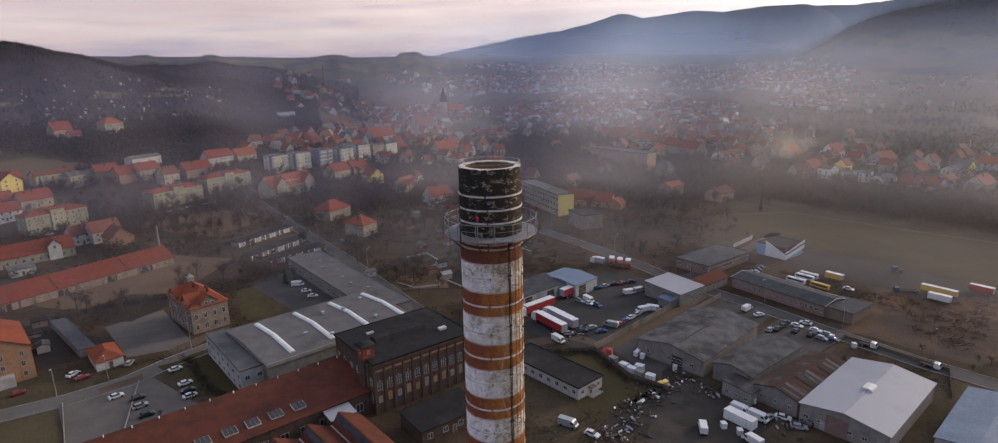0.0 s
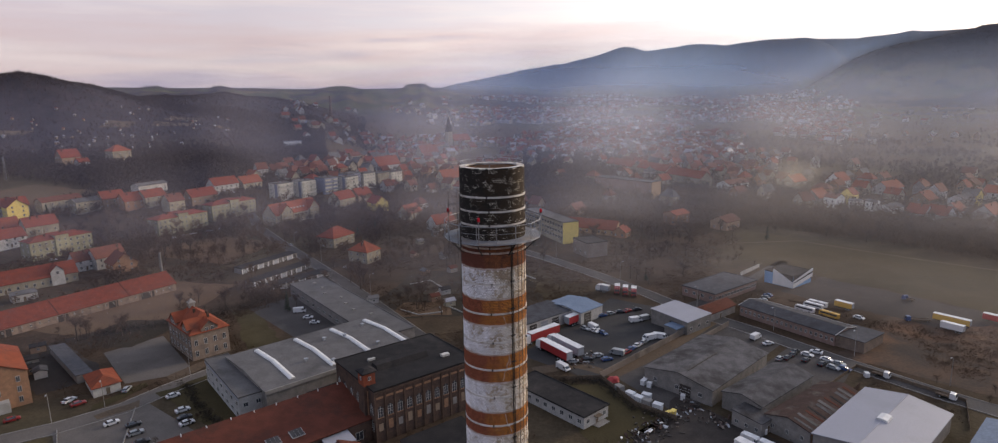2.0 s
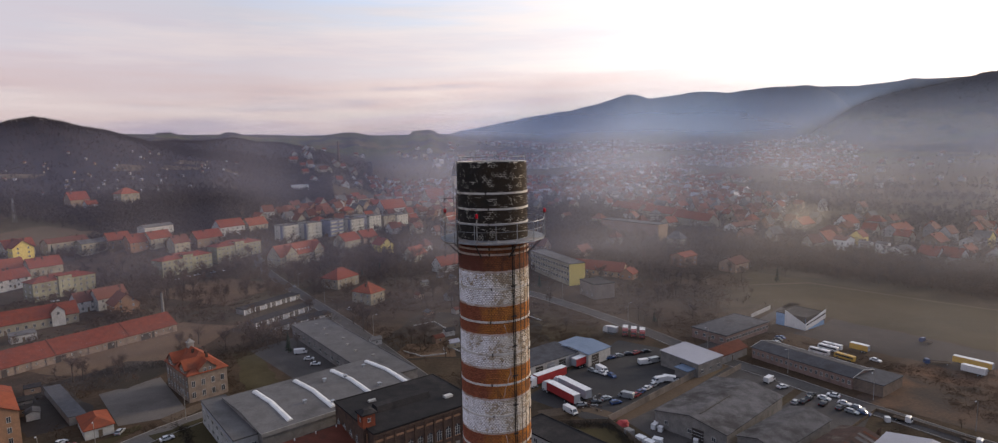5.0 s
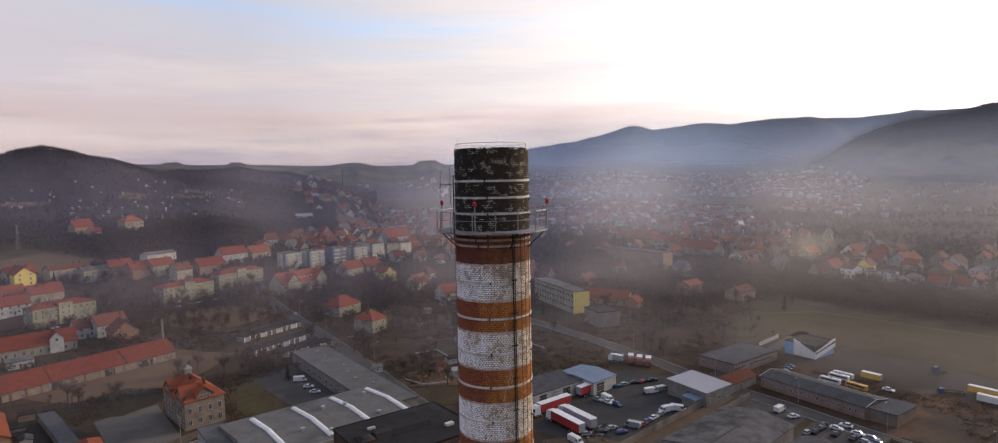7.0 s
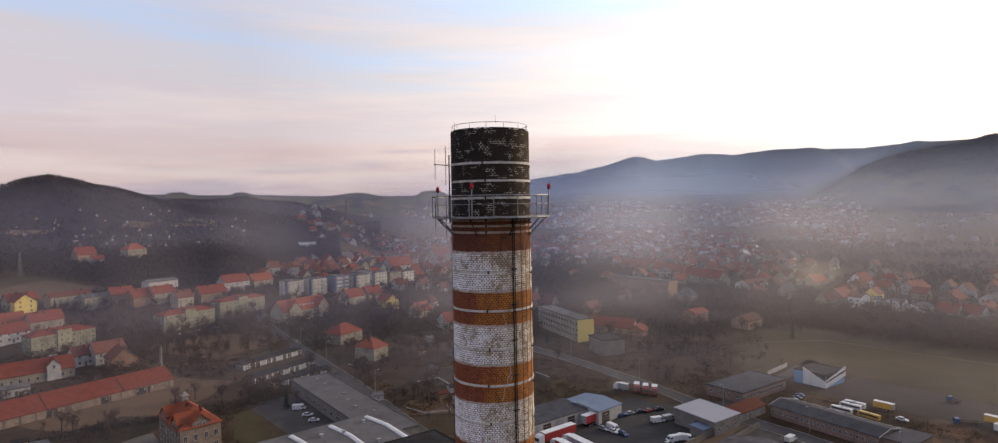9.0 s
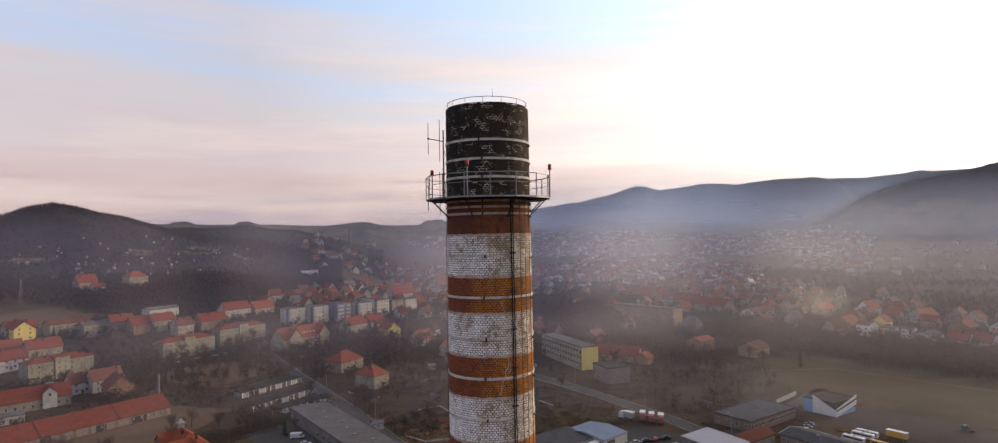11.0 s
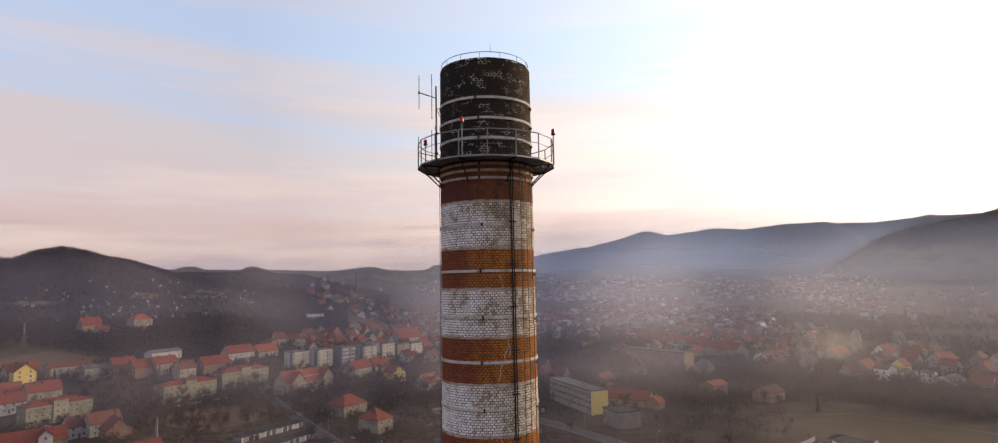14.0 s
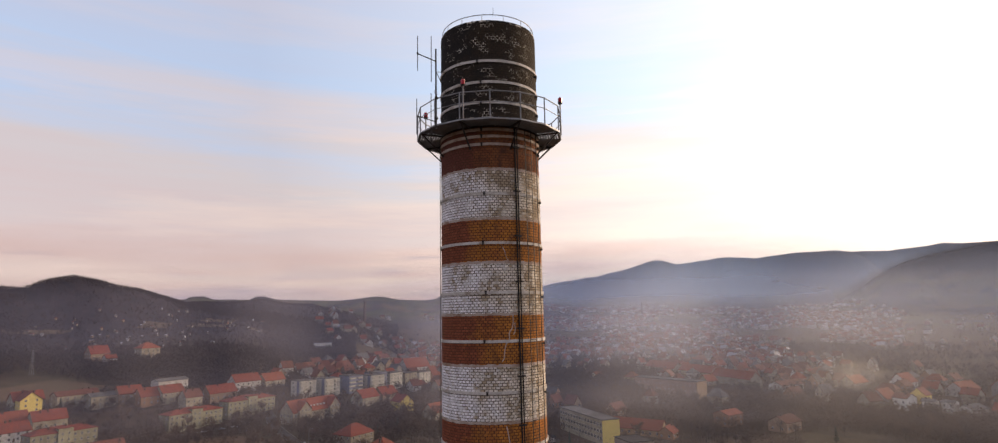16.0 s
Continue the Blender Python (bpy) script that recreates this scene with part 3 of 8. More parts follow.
def build_chimney():
    chim = thing("chimney", pose(0, 0, 0), "tall brick chimney, black on top, with worn red and white bands", "chimney")
    # core with the joints, brick faces stand proud of it
    n, core = 96, Build()
    levels = [RIM] + [low for low, _ in BANDS]
    for (top, low) in zip(levels, levels[1:]):
        k = band_of((top + low) / 2)
        a = [((shaft(low) - 0.012) * math.cos(2 * math.pi * i / n), (shaft(low) - 0.012) * math.sin(2 * math.pi * i / n), low) for i in range(n)]
        b = [((shaft(top) - 0.012) * math.cos(2 * math.pi * i / n), (shaft(top) - 0.012) * math.sin(2 * math.pi * i / n), top) for i in range(n)]
        for i in range(n):
            core.face([a[i], a[(i + 1) % n], b[(i + 1) % n], b[i]], k)
    part("shaft", core, [JOINT_BLACK, JOINT_AMBER, JOINT_WHITE, JOINT_AMBER], chim)
    # flue: thick wall, open at the top
    flue = Build()
    flue.ring(1.48, 1.835, RIM - 0.07, RIM, 72)
    part("rim_course", flue, LIME, chim, "pale mortar capping round the open mouth")
    lining = Build()
    for j in range(24):
        z1, z0 = RIM - 0.12 - j * 0.25, RIM - 0.12 - (j + 1) * 0.25
        for i in range(48):
            a0, a1 = 2 * math.pi * i / 48, 2 * math.pi * (i + 1) / 48
            r = 1.50 + 0.02 * ((i * 7 + j * 13) % 5) / 5
            lining.face([(r * math.cos(a0), r * math.sin(a0), z1), (r * math.cos(a1), r * math.sin(a1), z1), (r * math.cos(a1), r * math.sin(a1), z0), (r * math.cos(a0), r * math.sin(a0), z0)])
    lining.face([(1.5 * math.cos(2 * math.pi * i / 24), 1.5 * math.sin(2 * math.pi * i / 24), RIM - 6.1) for i in range(24)])
    part("flue_lining", lining, WALLS["sand"], chim, "brown sooted brick lining")

    # hoops with their clamps
    hoops = [77.0, 76.2, 75.43, 74.42, 74.17, 73.88, 72.09, 70.35, 68.63, 66.98, 65.28, 63.48, 61.9, 60.2, 58.5, 56.8]
    for i, z in enumerate(hoops):
        painted = band_of(z) == 2
        h = Build().ring(shaft(z) - 0.01, shaft(z) + 0.035, z - 0.05, z + 0.05, 72)
        # gallery shade put into the colour: hoops just below it take the dimmer tone
        hoop = part("hoop", h, SMEAR_SHADE if 73 < z < 74.5 else LIME, chim, "thin iron hoop, painted over" if painted else "pale painted iron hoop")
        a = radians(-93.5 + (2.0 if painted else 0) + (-3.5 if z > 76.5 else 0))
        c, s = math.cos(a), math.sin(a)
        r = shaft(z) + 0.05
        clamp = Build().solid([(-0.025, -0.04, -0.07), (0.025, -0.04, -0.07), (0.025, 0.04, -0.07), (-0.025, 0.04, -0.07)], [(-0.04, -0.04, 0.06), (0.04, -0.04, 0.06), (0.04, 0.04, 0.06), (-0.04, 0.04, 0.06)])
        part("clamp", clamp, M["dark_steel"], hoop, "dark bolted clamp", Matrix.Translation((r * c, r * s, z)) @ Matrix.Rotation(a + math.pi / 2, 4, "Z"))
        for deg in (-14, 168):
            a = radians(deg)
            part("bolt", Build().box(-0.025, -0.05, -0.035, 0.025, 0.04, 0.035), M["dark_steel"], hoop, "", Matrix.Translation((r * math.cos(a), r * math.sin(a), z - 0.15)) @ Matrix.Rotation(a + math.pi / 2, 4, "Z"))

    # uneven smears of lime where one paint meets the next
    for i, (z, _) in enumerate(BANDS[1:12]):
        rs, n = random.Random(70 + i), 120
        smear = Build()
        edge = [(rs.uniform(0.035, 0.075), rs.uniform(0.02, 0.05)) for _ in range(n)]
        r = shaft(z)
        smear.v = [((r + e) * math.cos(2 * math.pi * k / n), (r + e) * math.sin(2 * math.pi * k / n), zz) for k in range(n) for e, zz in
                   ((-0.01, z - edge[k][1]), (0.006, z - edge[k][1]), (0.006, z + edge[k][0]), (-0.01, z + edge[k][0]))]
        smear.f = [(4 * k + a, 4 * ((k + 1) % n) + a, 4 * ((k + 1) % n) + (a + 1) % 4, 4 * k + (a + 1) % 4) for k in range(n) for a in range(4)]
        smear.m = [0] * len(smear.f)
        part("lime_smear", smear, SMEAR_SHADE, chim, "uneven pale line between two paints")

    # ring rail over the mouth
    rail = Build()
    for i in range(64):
        a0, a1 = 2 * math.pi * i / 64, 2 * math.pi * (i + 1) / 64
        rail.tube((1.78 * math.cos(a0), 1.78 * math.sin(a0), RIM + 0.24), (1.78 * math.cos(a1), 1.78 * math.sin(a1), RIM + 0.24), 0.016, n=4)
    part("ring_rail", rail, M["steel"], chim, "thin steel ring over the mouth")
    for i in range(14):
        a = 2 * math.pi * i / 14 + 0.2
        part("rail_post", Build().tube((1.78 * math.cos(a), 1.78 * math.sin(a), RIM - 0.05), (1.78 * math.cos(a), 1.78 * math.sin(a), RIM + 0.25), 0.013, n=4), M["steel"], chim)
    for deg in (-78, 165):
        a = radians(deg)
        part("lightning_rod", Build().tube((1.78 * math.cos(a), 1.78 * math.sin(a), RIM + 0.2), (1.78 * math.cos(a), 1.78 * math.sin(a), RIM + 0.55), 0.012, 0.006, n=4), M["dark_steel"], chim)

    # gallery: sixteen-sided deck, rails, posts, brackets
    N, R, DECK, TOP = 16, 2.77, 74.60, 75.54
    ang = [radians(-106.5 + 360 / N * i) for i in range(N)]
    P = [(R * math.cos(a), R * math.sin(a)) for a in ang]
    Q = [(1.86 * math.cos(a), 1.86 * math.sin(a)) for a in ang]
    gallery = part("gallery", Build(), M["steel"], chim, "round steel gallery with railings below the black top")
    for i in range(N):
        j = (i + 1) % N
        rows = 9
        for k in range(rows):
            t0, t1 = (k + 0.04) / rows, (k + 0.84) / rows
            ring = [tuple(Q[e][c] + (P[e][c] - Q[e][c]) * t for c in (0, 1)) for e, t in ((i, t0), (i, t1), (j, t1), (j, t0))]
            part("deck_slat", Build().solid([(*r, DECK - 0.03) for r in ring], [(*r, DECK) for r in ring]), M["deck"], gallery)
        p, q = Vector((*P[i], 0)), Vector((*P[j], 0))
        part("edge_beam", Build().tube(p + Vector((0, 0, DECK - 0.05)), q + Vector((0, 0, DECK - 0.05)), 0.036, n=4), M["steel"], gallery)
        part("top_rail", Build().tube(p + Vector((0, 0, TOP)), q + Vector((0, 0, TOP)), 0.022, n=6), M["steel"], gallery)
        part("middle_rail", Build().tube(p + Vector((0, 0, DECK + 0.55)), q + Vector((0, 0, DECK + 0.55)), 0.014, n=5), M["steel"], gallery)
        part("post", Build().tube(p + Vector((0, 0, DECK)), p + Vector((0, 0, TOP)), 0.024, n=5), M["steel"], gallery)
        if i % 2 == 0:
            part("bracket", Build().tube(p * 0.985 + Vector((0, 0, DECK - 0.06)), p * (shaft(73.7) / R) + Vector((0, 0, 73.72)), 0.034, n=4), M["dark_steel"], gallery)
            part("bearer", Build().tube(p * 0.985 + Vector((0, 0, DECK - 0.09)), p * (shaft(74) / R) + Vector((0, 0, DECK - 0.09)), 0.04, n=4), M["dark_steel"], gallery)

    # obstruction lamps
    for x, y, z in ((-0.67, -2.59, 75.95), (2.76, -0.19, 75.97), (-2.64, 0.72, 75.92), (1.3, 2.45, 75.95)):
        lamp = part("warning_lamp", Build().tube((x, y, DECK), (x, y, z - 0.12), 0.028, n=6), M["steel"], chim, "obstruction lamp on a steel post")
        lens = Build()
        lens.tube((x, y, z - 0.10), (x, y, z + 0.06), 0.074, 0.08, 12).tube((x, y, z + 0.06), (x, y, z + 0.11), 0.08, 0.035, 12)
        part("lens", lens, M["red_lens"], lamp, "red glass lens")
        part("lamp_base", Build().tube((x, y, z - 0.15), (x, y, z - 0.10), 0.08, 0.10, 10), M["dark_steel"], lamp)

    # aerial mast with two pairs of dipoles
    mast = part("aerial_mast", Build().tube((-1.66, -2.36, DECK - 0.25), (-1.66, -2.36, 77.32), 0.035, 0.03, 6), M["dark_steel"], chim, "dark aerial mast clamped to the gallery rail")
    part("boom", Build().tube((-1.66, -2.36, 76.86), (-2.19, -3.05, 76.88), 0.02, n=5), M["dark_steel"], mast)
    part("dipole", Build().tube((-2.17, -3.06, 76.25), (-2.17, -3.06, 77.52), 0.014, n=5), M["dark_steel"], mast)
    part("dipole", Build().tube((-1.78, -2.60, 76.00), (-1.78, -2.60, 77.71), 0.014, n=5), M["dark_steel"], mast)
    part("dipole", Build().tube((-2.20, -3.05, 73.98), (-2.20, -3.05, 75.24), 0.014, n=5), M["dark_steel"], mast)
    part("dipole", Build().tube((-1.78, -2.66, 73.78), (-1.78, -2.66, 75.56), 0.014, n=5), M["dark_steel"], mast)
    part("feed_clamp", Build().box(-2.20, -3.09, 76.84, -2.14, -3.02, 76.91), M["dark_steel"], mast)
    part("stay", Build().tube((-1.64, -2.38, 76.45), (-0.67, -2.55, 76.28), 0.010, n=4), M["dark_steel"], mast)
    part("stay", Build().tube((-1.64, -2.36, 76.45), (-1.28, -2.30, 75.60), 0.014, n=4), M["dark_steel"], mast)
    part("lower_boom", Build().tube((-1.66, -2.36, 74.62), (-2.20, -3.05, 74.64), 0.018, n=4), M["dark_steel"], mast)
    part("junction_box", Build().box(-1.70, -2.43, 75.62, -1.62, -2.36, 75.76), M["grey_metal"], mast)
    for z in (75.5, 74.75):
        part("mast_clamp", Build().box(-1.70, -2.40, z - 0.025, -1.60, -2.28, z + 0.025), M["dark_steel"], mast)

    # cables, climbing rungs and earthing wires down the shaft
    for deg, rad, name in ((-57.0, 0.030, "cable"), (-54.2, 0.024, "cable"), (-21.5, 0.018, "earth_wire"), (-163.0, 0.014, "earth_wire"), (-43.0, 0.016, "ladder_rail"), (-33.0, 0.016, "ladder_rail")):
        a = radians(deg)
        line = Build()
        zs = [DECK - 0.1, 70, 66, 62, 56, 40, 20, 0.4]
        for z1, z0 in zip(zs, zs[1:]):
            line.tube(((shaft(z1) + 0.06) * math.cos(a), (shaft(z1) + 0.06) * math.sin(a), z1), ((shaft(z0) + 0.06) * math.cos(a), (shaft(z0) + 0.06) * math.sin(a), z0), rad, n=5)
        part(name, line, M["tyre"] if name == "cable" else M["dark_steel"], chim, "dark cable fixed to the shaft" if name == "cable" else "")
    for i in range(62):
        z = DECK - 0.4 - 0.3 * i
        a0, a1 = radians(-43), radians(-33)
        r = shaft(z) + 0.06
        part("rung", Build().tube((r * math.cos(a0), r * math.sin(a0), z), (r * math.cos(a1), r * math.sin(a1), z), 0.011, n=4), M["dark_steel"], chim)
    for i in range(14):
        z = DECK - 0.8 - 1.6 * i
        a = radians(-55.5)
        r = shaft(z) + 0.05
        part("cable_bracket", Build().box(-0.14, -0.03, -0.03, 0.14, 0.03, 0.03), M["dark_steel"], chim, "", Matrix.Translation((r * math.cos(a), r * math.sin(a), z)) @ Matrix.Rotation(a + math.pi / 2, 4, "Z"))
    # pale seams where cracks were filled
    for pts in ([(-62, 67.9), (-66, 67.3), (-70, 66.9), (-76, 66.3)], [(-60, 67.6), (-63, 67.2)], [(-74, 64.2), (-66, 63.4), (-60, 63.0)], [(-74, 70.2), (-66, 69.7)], [(-68, 61.2), (-74, 60.4)]):
        seam = Build()
        fine = []
        for (a0, z0), (a1, z1) in zip(pts, pts[1:]):
            fine += [(a0 + (a1 - a0) * i / 6 + 1.1 * math.sin(7 * i + z0), z0 + (z1 - z0) * i / 6) for i in range(6)]
        fine.append(pts[-1])
        for (a0, z0), (a1, z1) in zip(fine, fine[1:]):
            r0 = shaft(z0) + 0.002
            seam.tube((r0 * math.cos(radians(a0)), r0 * math.sin(radians(a0)), z0), (r0 * math.cos(radians(a1)), r0 * math.sin(radians(a1)), z1), 0.022, n=4)
        part("filled_crack", seam, SMEAR_SHADE, chim, "pale filled crack")
    return chim


def brick_shape(rng, r, z, w, h, joint=0.008):
    """Curved-face brick: width as an angle, standing proud of the joints."""
    out = r + rng.uniform(-0.004, 0.004)
    inn = r - 0.03
    z0, z1 = z + joint, z + h - joint
    pts = []
    for rr, e in ((inn, 0.0), (out, 0.004)):
        for a, zz in ((-w / 2 + e, z0 + e), (w / 2 - e, z0 + e), (w / 2 - e, z1 - e), (-w / 2 + e, z1 - e)):
            pts.append((rr, a, zz))
    return pts


def build_chimney_bricks(chim):
    """Every course from the mouth to below the seen stretch: the courses by the second red band as single bricks, the rest joined."""
    rng = random.Random(5)
    verts, faces, mids = [], [], []
    H, COUNT = 0.095, 78
    course = 0
    z = RIM - 0.07 - H
    singles = 0
    shared = {}
    while z > 52:
        r, k = shaft(z), band_of(z + H / 2)
        for i in range(COUNT):
            a = 2 * math.pi * (i + 0.5 * (course % 2)) / COUNT + rng.uniform(-0.004, 0.004)
            w = 2 * math.pi / COUNT - (0.012 if k == 0 else 0.016) / r
            deg = math.degrees(a) % 360
            if 69.2 < z < 73.2 and 252 < deg < 306 and singles < 298 and abs(deg - 304.5) > 2.0:
                key = (k, rng.randrange(4))
                if key not in shared:
                    pts = brick_shape(rng, 0.0, 0.0, w, H, 0.008)
                    b = Build()
                    q = [(rr, aa * r, zz) for rr, aa, zz in pts]
                    # local x outward, y along the course
                    b.v = q
                    b.f = [(4, 5, 6, 7), (0, 1, 5, 4), (1, 2, 6, 5), (2, 3, 7, 6), (3, 0, 4, 7)]
                    b.m = [0] * 5
                    shared[key] = b.mesh("brick", [BLACK, AMBER, WHITE, DARK_RED][k])
                part("brick", shared[key], None, chim, "", Matrix.Rotation(a, 4, "Z") @ Matrix.Translation((r, 0, z)))
                singles += 1
                continue
            base = len(verts)
            for rr, aa, zz in brick_shape(rng, r, z, w, H, 0.005 if k == 0 else 0.008):
                verts.append((rr * math.cos(a + aa), rr * math.sin(a + aa), zz))
            faces += [(base + 4, base + 5, base + 6, base + 7), (base, base + 1, base + 5, base + 4), (base + 1, base + 2, base + 6, base + 5), (base + 2, base + 3, base + 7, base + 6), (base + 3, base, base + 4, base + 7)]
            mids += [k] * 5
        z -= H
        course += 1
    me = bpy.data.meshes.new("masonry")
    me.from_pydata(verts, [], faces)
    for m in (BLACK, AMBER, WHITE, DARK_RED):
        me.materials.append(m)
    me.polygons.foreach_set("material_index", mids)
    tagged(part("masonry", me, None, chim, "painted radial brickwork"), kind="stuff")


chimney = build_chimney()


# ---- ground cover, yards and roads ----
patch("lawn", [(-136, 82), (-120, 104), (-104, 90), (-118, 68)], M["grass"], "dull winter lawn beside the car park")
patch("car_park", [(-119, 106), (-104, 122), (-70, 98), (-92, 74)], M["paving"], "pale paved car park of the works", 0.06)
patch("forecourt", [(-139, 156), (-127, 171), (-100, 141), (-117, 133)], M["paving"], "grey paved forecourt before the villa", 0.06)
patch("lawn", [(-113, 196), (-105, 199), (-82, 166), (-88, 154)], M["grass"], "olive winter lawn behind the villa")
patch("yard", [(-107, 198), (-95, 216), (-52, 172), (-66, 156)], M["asphalt"], "grey asphalt yard beside the long shed", 0.07)
patch("field", [(-180, 176), (-160, 238), (-128, 232), (-134, 168)], M["field"], "withered brown field beside the long barn")
patch("field", [(-216, 295), (-180, 330), (-142, 318), (-150, 268)], M["field"], "withered brown field below the flats")
patch("lorry_yard", [(2, 152), (24, 132), (74, 184), (40, 208)], M["yard"], "dark asphalt yard with parked lorries", 0.06)
patch("grass_plot", [(9, 133), (27, 130), (40, 109), (20, 96)], M["grass"], "rough grass plot behind the low building", 0.05)
patch("scrap_yard", [(24, 96), (46, 122), (66, 98), (40, 74)], M["mud"], "muddy dark scrap yard", 0.05)
patch("hall_yard", [(30, 136), (76, 182), (90, 160), (44, 112)], M["asphalt"], "grey yard round the old hall", 0.045)
patch("car_dealer_yard", [(74, 140), (92, 158), (104, 142), (88, 122)], M["asphalt"], "asphalt yard crowded with cars", 0.065)
patch("waste_ground", [(104, 150), (150, 196), (178, 168), (132, 120)], M["waste"], "reddish brown waste ground with weeds", 0.05)
patch("gravel_yard", [(112, 214), (140, 234), (186, 176), (150, 172)], M["gravel"], "dark gravel yard with parked trailers", 0.07)
patch("verge", [(-113, 114), (-106.5, 122.9), (-104.3, 119.1), (-110.8, 112.3)], M["earth"], "worn brown grass island between the bays", 0.13)
patch("verge", [(-118, 119.8), (-110.9, 133.7), (-108.2, 130.8), (-115.6, 116.2)], M["grass"], "brown grass verge before the lodge", 0.13)
patch("verge", [(-106.9, 138), (-99.4, 151.9), (-96.4, 147.9), (-102.5, 133.5)], M["earth"], "worn brown verge beside the works road", 0.13)
patch("lawn", [(-103.6, 126.6), (-94.1, 138.5), (-70.8, 113.9), (-75.2, 105.4)], M["grass"], "dull winter lawn before the office wing", 0.10)
patch("field", [(-166, 160), (-150, 186), (-124, 190), (-132, 160)], M["scrub"], "brown bushy ground behind the forecourt", 0.09)
patch("garden", [(-172, 146), (-158, 164), (-126, 140), (-138, 126)], M["mud"], "dark cluttered garden beside the tenement", 0.08)
patch("meadow", [(112, 268), (140, 334), (250, 214), (172, 196)], M["meadow"], "long brownish green meadow", 0.10, cells=16)
patch("meadow", [(172, 196), (250, 214), (330, 150), (210, 120)], M["meadow"], "long brownish green meadow", 0.09, cells=12)
patch("allotment", [(-58, 186), (-50, 246), (4, 262), (14, 190)], M["scrub"], "dark winter allotment gardens", 0.04)
patch("plot", [(-50, 188), (-46, 204), (-26, 206), (-24, 190)], M["field"], "bare brown garden plot", 0.07)
for corners in ([(-408, 676), (-412, 704), (-382, 716), (-374, 690)], [(-402, 640), (-410, 664), (-372, 672), (-362, 650)], [(-345, 668), (-352, 690), (-318, 700), (-312, 676)],
                [(-530, 520), (-535, 545), (-480, 570), (-472, 548)], [(-440, 610), (-450, 640), (-424, 650), (-414, 622)]):
    patch("plot", corners, M["earth"], "brown dug allotment plot on the slope", 0.5, cells=10)
patch("hill_meadow", [(-380, 338), (-350, 400), (-300, 400), (-330, 350)], M["field"], "pale brown meadow on the slope", 0.4, cells=16)

road("road", [(-30, 330), (15, 276), (36, 246), (55, 216), (66, 195), (86, 169), (101, 146), (117, 124), (142, 96), (170, 66)], 7.0, M["asphalt"], "grey asphalt street past the works", 0.09, True)
road("road", [(-190, 392), (-168, 355), (-115, 284), (-76, 231), (-32, 166)], 6.0, M["asphalt"], "grey asphalt street lined with gardens", 0.09, True)
road("road", [(-160, 70), (-130, 101), (-119, 108), (-108, 118), (-102, 129), (-90, 146)], 7.0, M["paving"], "pale concrete works road", 0.09, True)
road("road", [(66, 195), (95, 216), (110, 236), (134, 262)], 5.0, M["asphalt"], "narrow asphalt lane to the meadow", 0.10)
road("road", [(6, 140), (20, 144), (30, 137), (52, 158), (78, 186)], 5.0, M["earth"], "worn earth track along the yard wall", 0.075)
road("track", [(120, 300), (160, 304), (200, 262), (252, 214)], 1.6, M["earth"], "worn path along the meadow", 0.16)

KEEP_OFF = []


# ---- buildings ----
WINDOW = {}


def window_mesh(w, h, style="plain"):
    """A window that faces local -y, frame and panes in one skin; the arched one is the glass alone."""
    key = (w, h, style)
    if key not in WINDOW:
        b, t = Build(), 0.09 if w > 0.8 else 0.07
        if style == "arch":
            n = 6
            arc = [(-w / 2, 0), (w / 2, 0), (w / 2, h - w / 2)] + [(w / 2 * math.cos(math.pi * i / n), h - w / 2 + w / 2 * math.sin(math.pi * i / n)) for i in range(1, n)] + [(-w / 2, h - w / 2)]
            b.along_y(arc, -0.03, 0.05, 0)
        else:
            xs, zs = [-w / 2, -w / 2 + t, -t / 2, t / 2, w / 2 - t, w / 2], [0, t, h - t, h]
            b.v = [(x, -0.07, z) for z in zs for x in xs]
            for j in range(3):
                for i in range(5):
                    q = (6 * j + i, 6 * j + i + 1, 6 * j + i + 7, 6 * j + i + 6)
                    if j == 1 and i in (1, 3):
                        k = len(b.v)
                        b.v += [(b.v[p][0], -0.02, b.v[p][2]) for p in q]
                        b.f += [(k, k + 1, k + 2, k + 3)] + [(q[e], q[(e + 1) % 4], k + (e + 1) % 4, k + e) for e in range(4)]
                        b.m += [0, 1, 1, 1, 1]
                    else:
                        b.f.append(q)
                        b.m.append(1)
            rim = [0, 5, 23, 18]
            k = len(b.v)
            b.v += [(b.v[p][0], 0.05, b.v[p][2]) for p in rim]
            edge = [[0, 1, 2, 3, 4, 5], [5, 11, 17, 23], [23, 22, 21, 20, 19, 18], [18, 12, 6, 0]]
            for e in range(4):
                b.f.append(tuple(edge[e][::-1]) + (k + e, k + (e + 1) % 4))
                b.m.append(1)
        WINDOW[key] = b.mesh("window", [M["glass"], M["frame"]])
    return WINDOW[key]


def glazing_bars(win, w, h):
    """Bars of an arched window, as parts of it."""
    for name, size in (("transom", (-w / 2, h * 0.3, w / 2)), ("transom", (-w / 2, h * 0.55, w / 2)), ("transom", (-w / 2, h * 0.78, w / 2))):
        key = (name, w, h, size[1])
        if key not in WINDOW:
            WINDOW[key] = Build().box(size[0], -0.06, size[1] - 0.035, size[2], -0.02, size[1] + 0.035).mesh(name, M["frame"])
        part(name, WINDOW[key], None, win)
    for xx in (-w / 2 + 0.04, 0, w / 2 - 0.04):
        key = ("mullion", w, h, xx)
        if key not in WINDOW:
            WINDOW[key] = Build().box(xx - 0.045, -0.065, 0, xx + 0.045, -0.015, h - (0.02 if xx == 0 else w / 2)).mesh("mullion", M["frame"])
        part("mullion", WINDOW[key], None, win)


SIDE = {"S": 0, "E": 90, "N": 180, "W": 270}


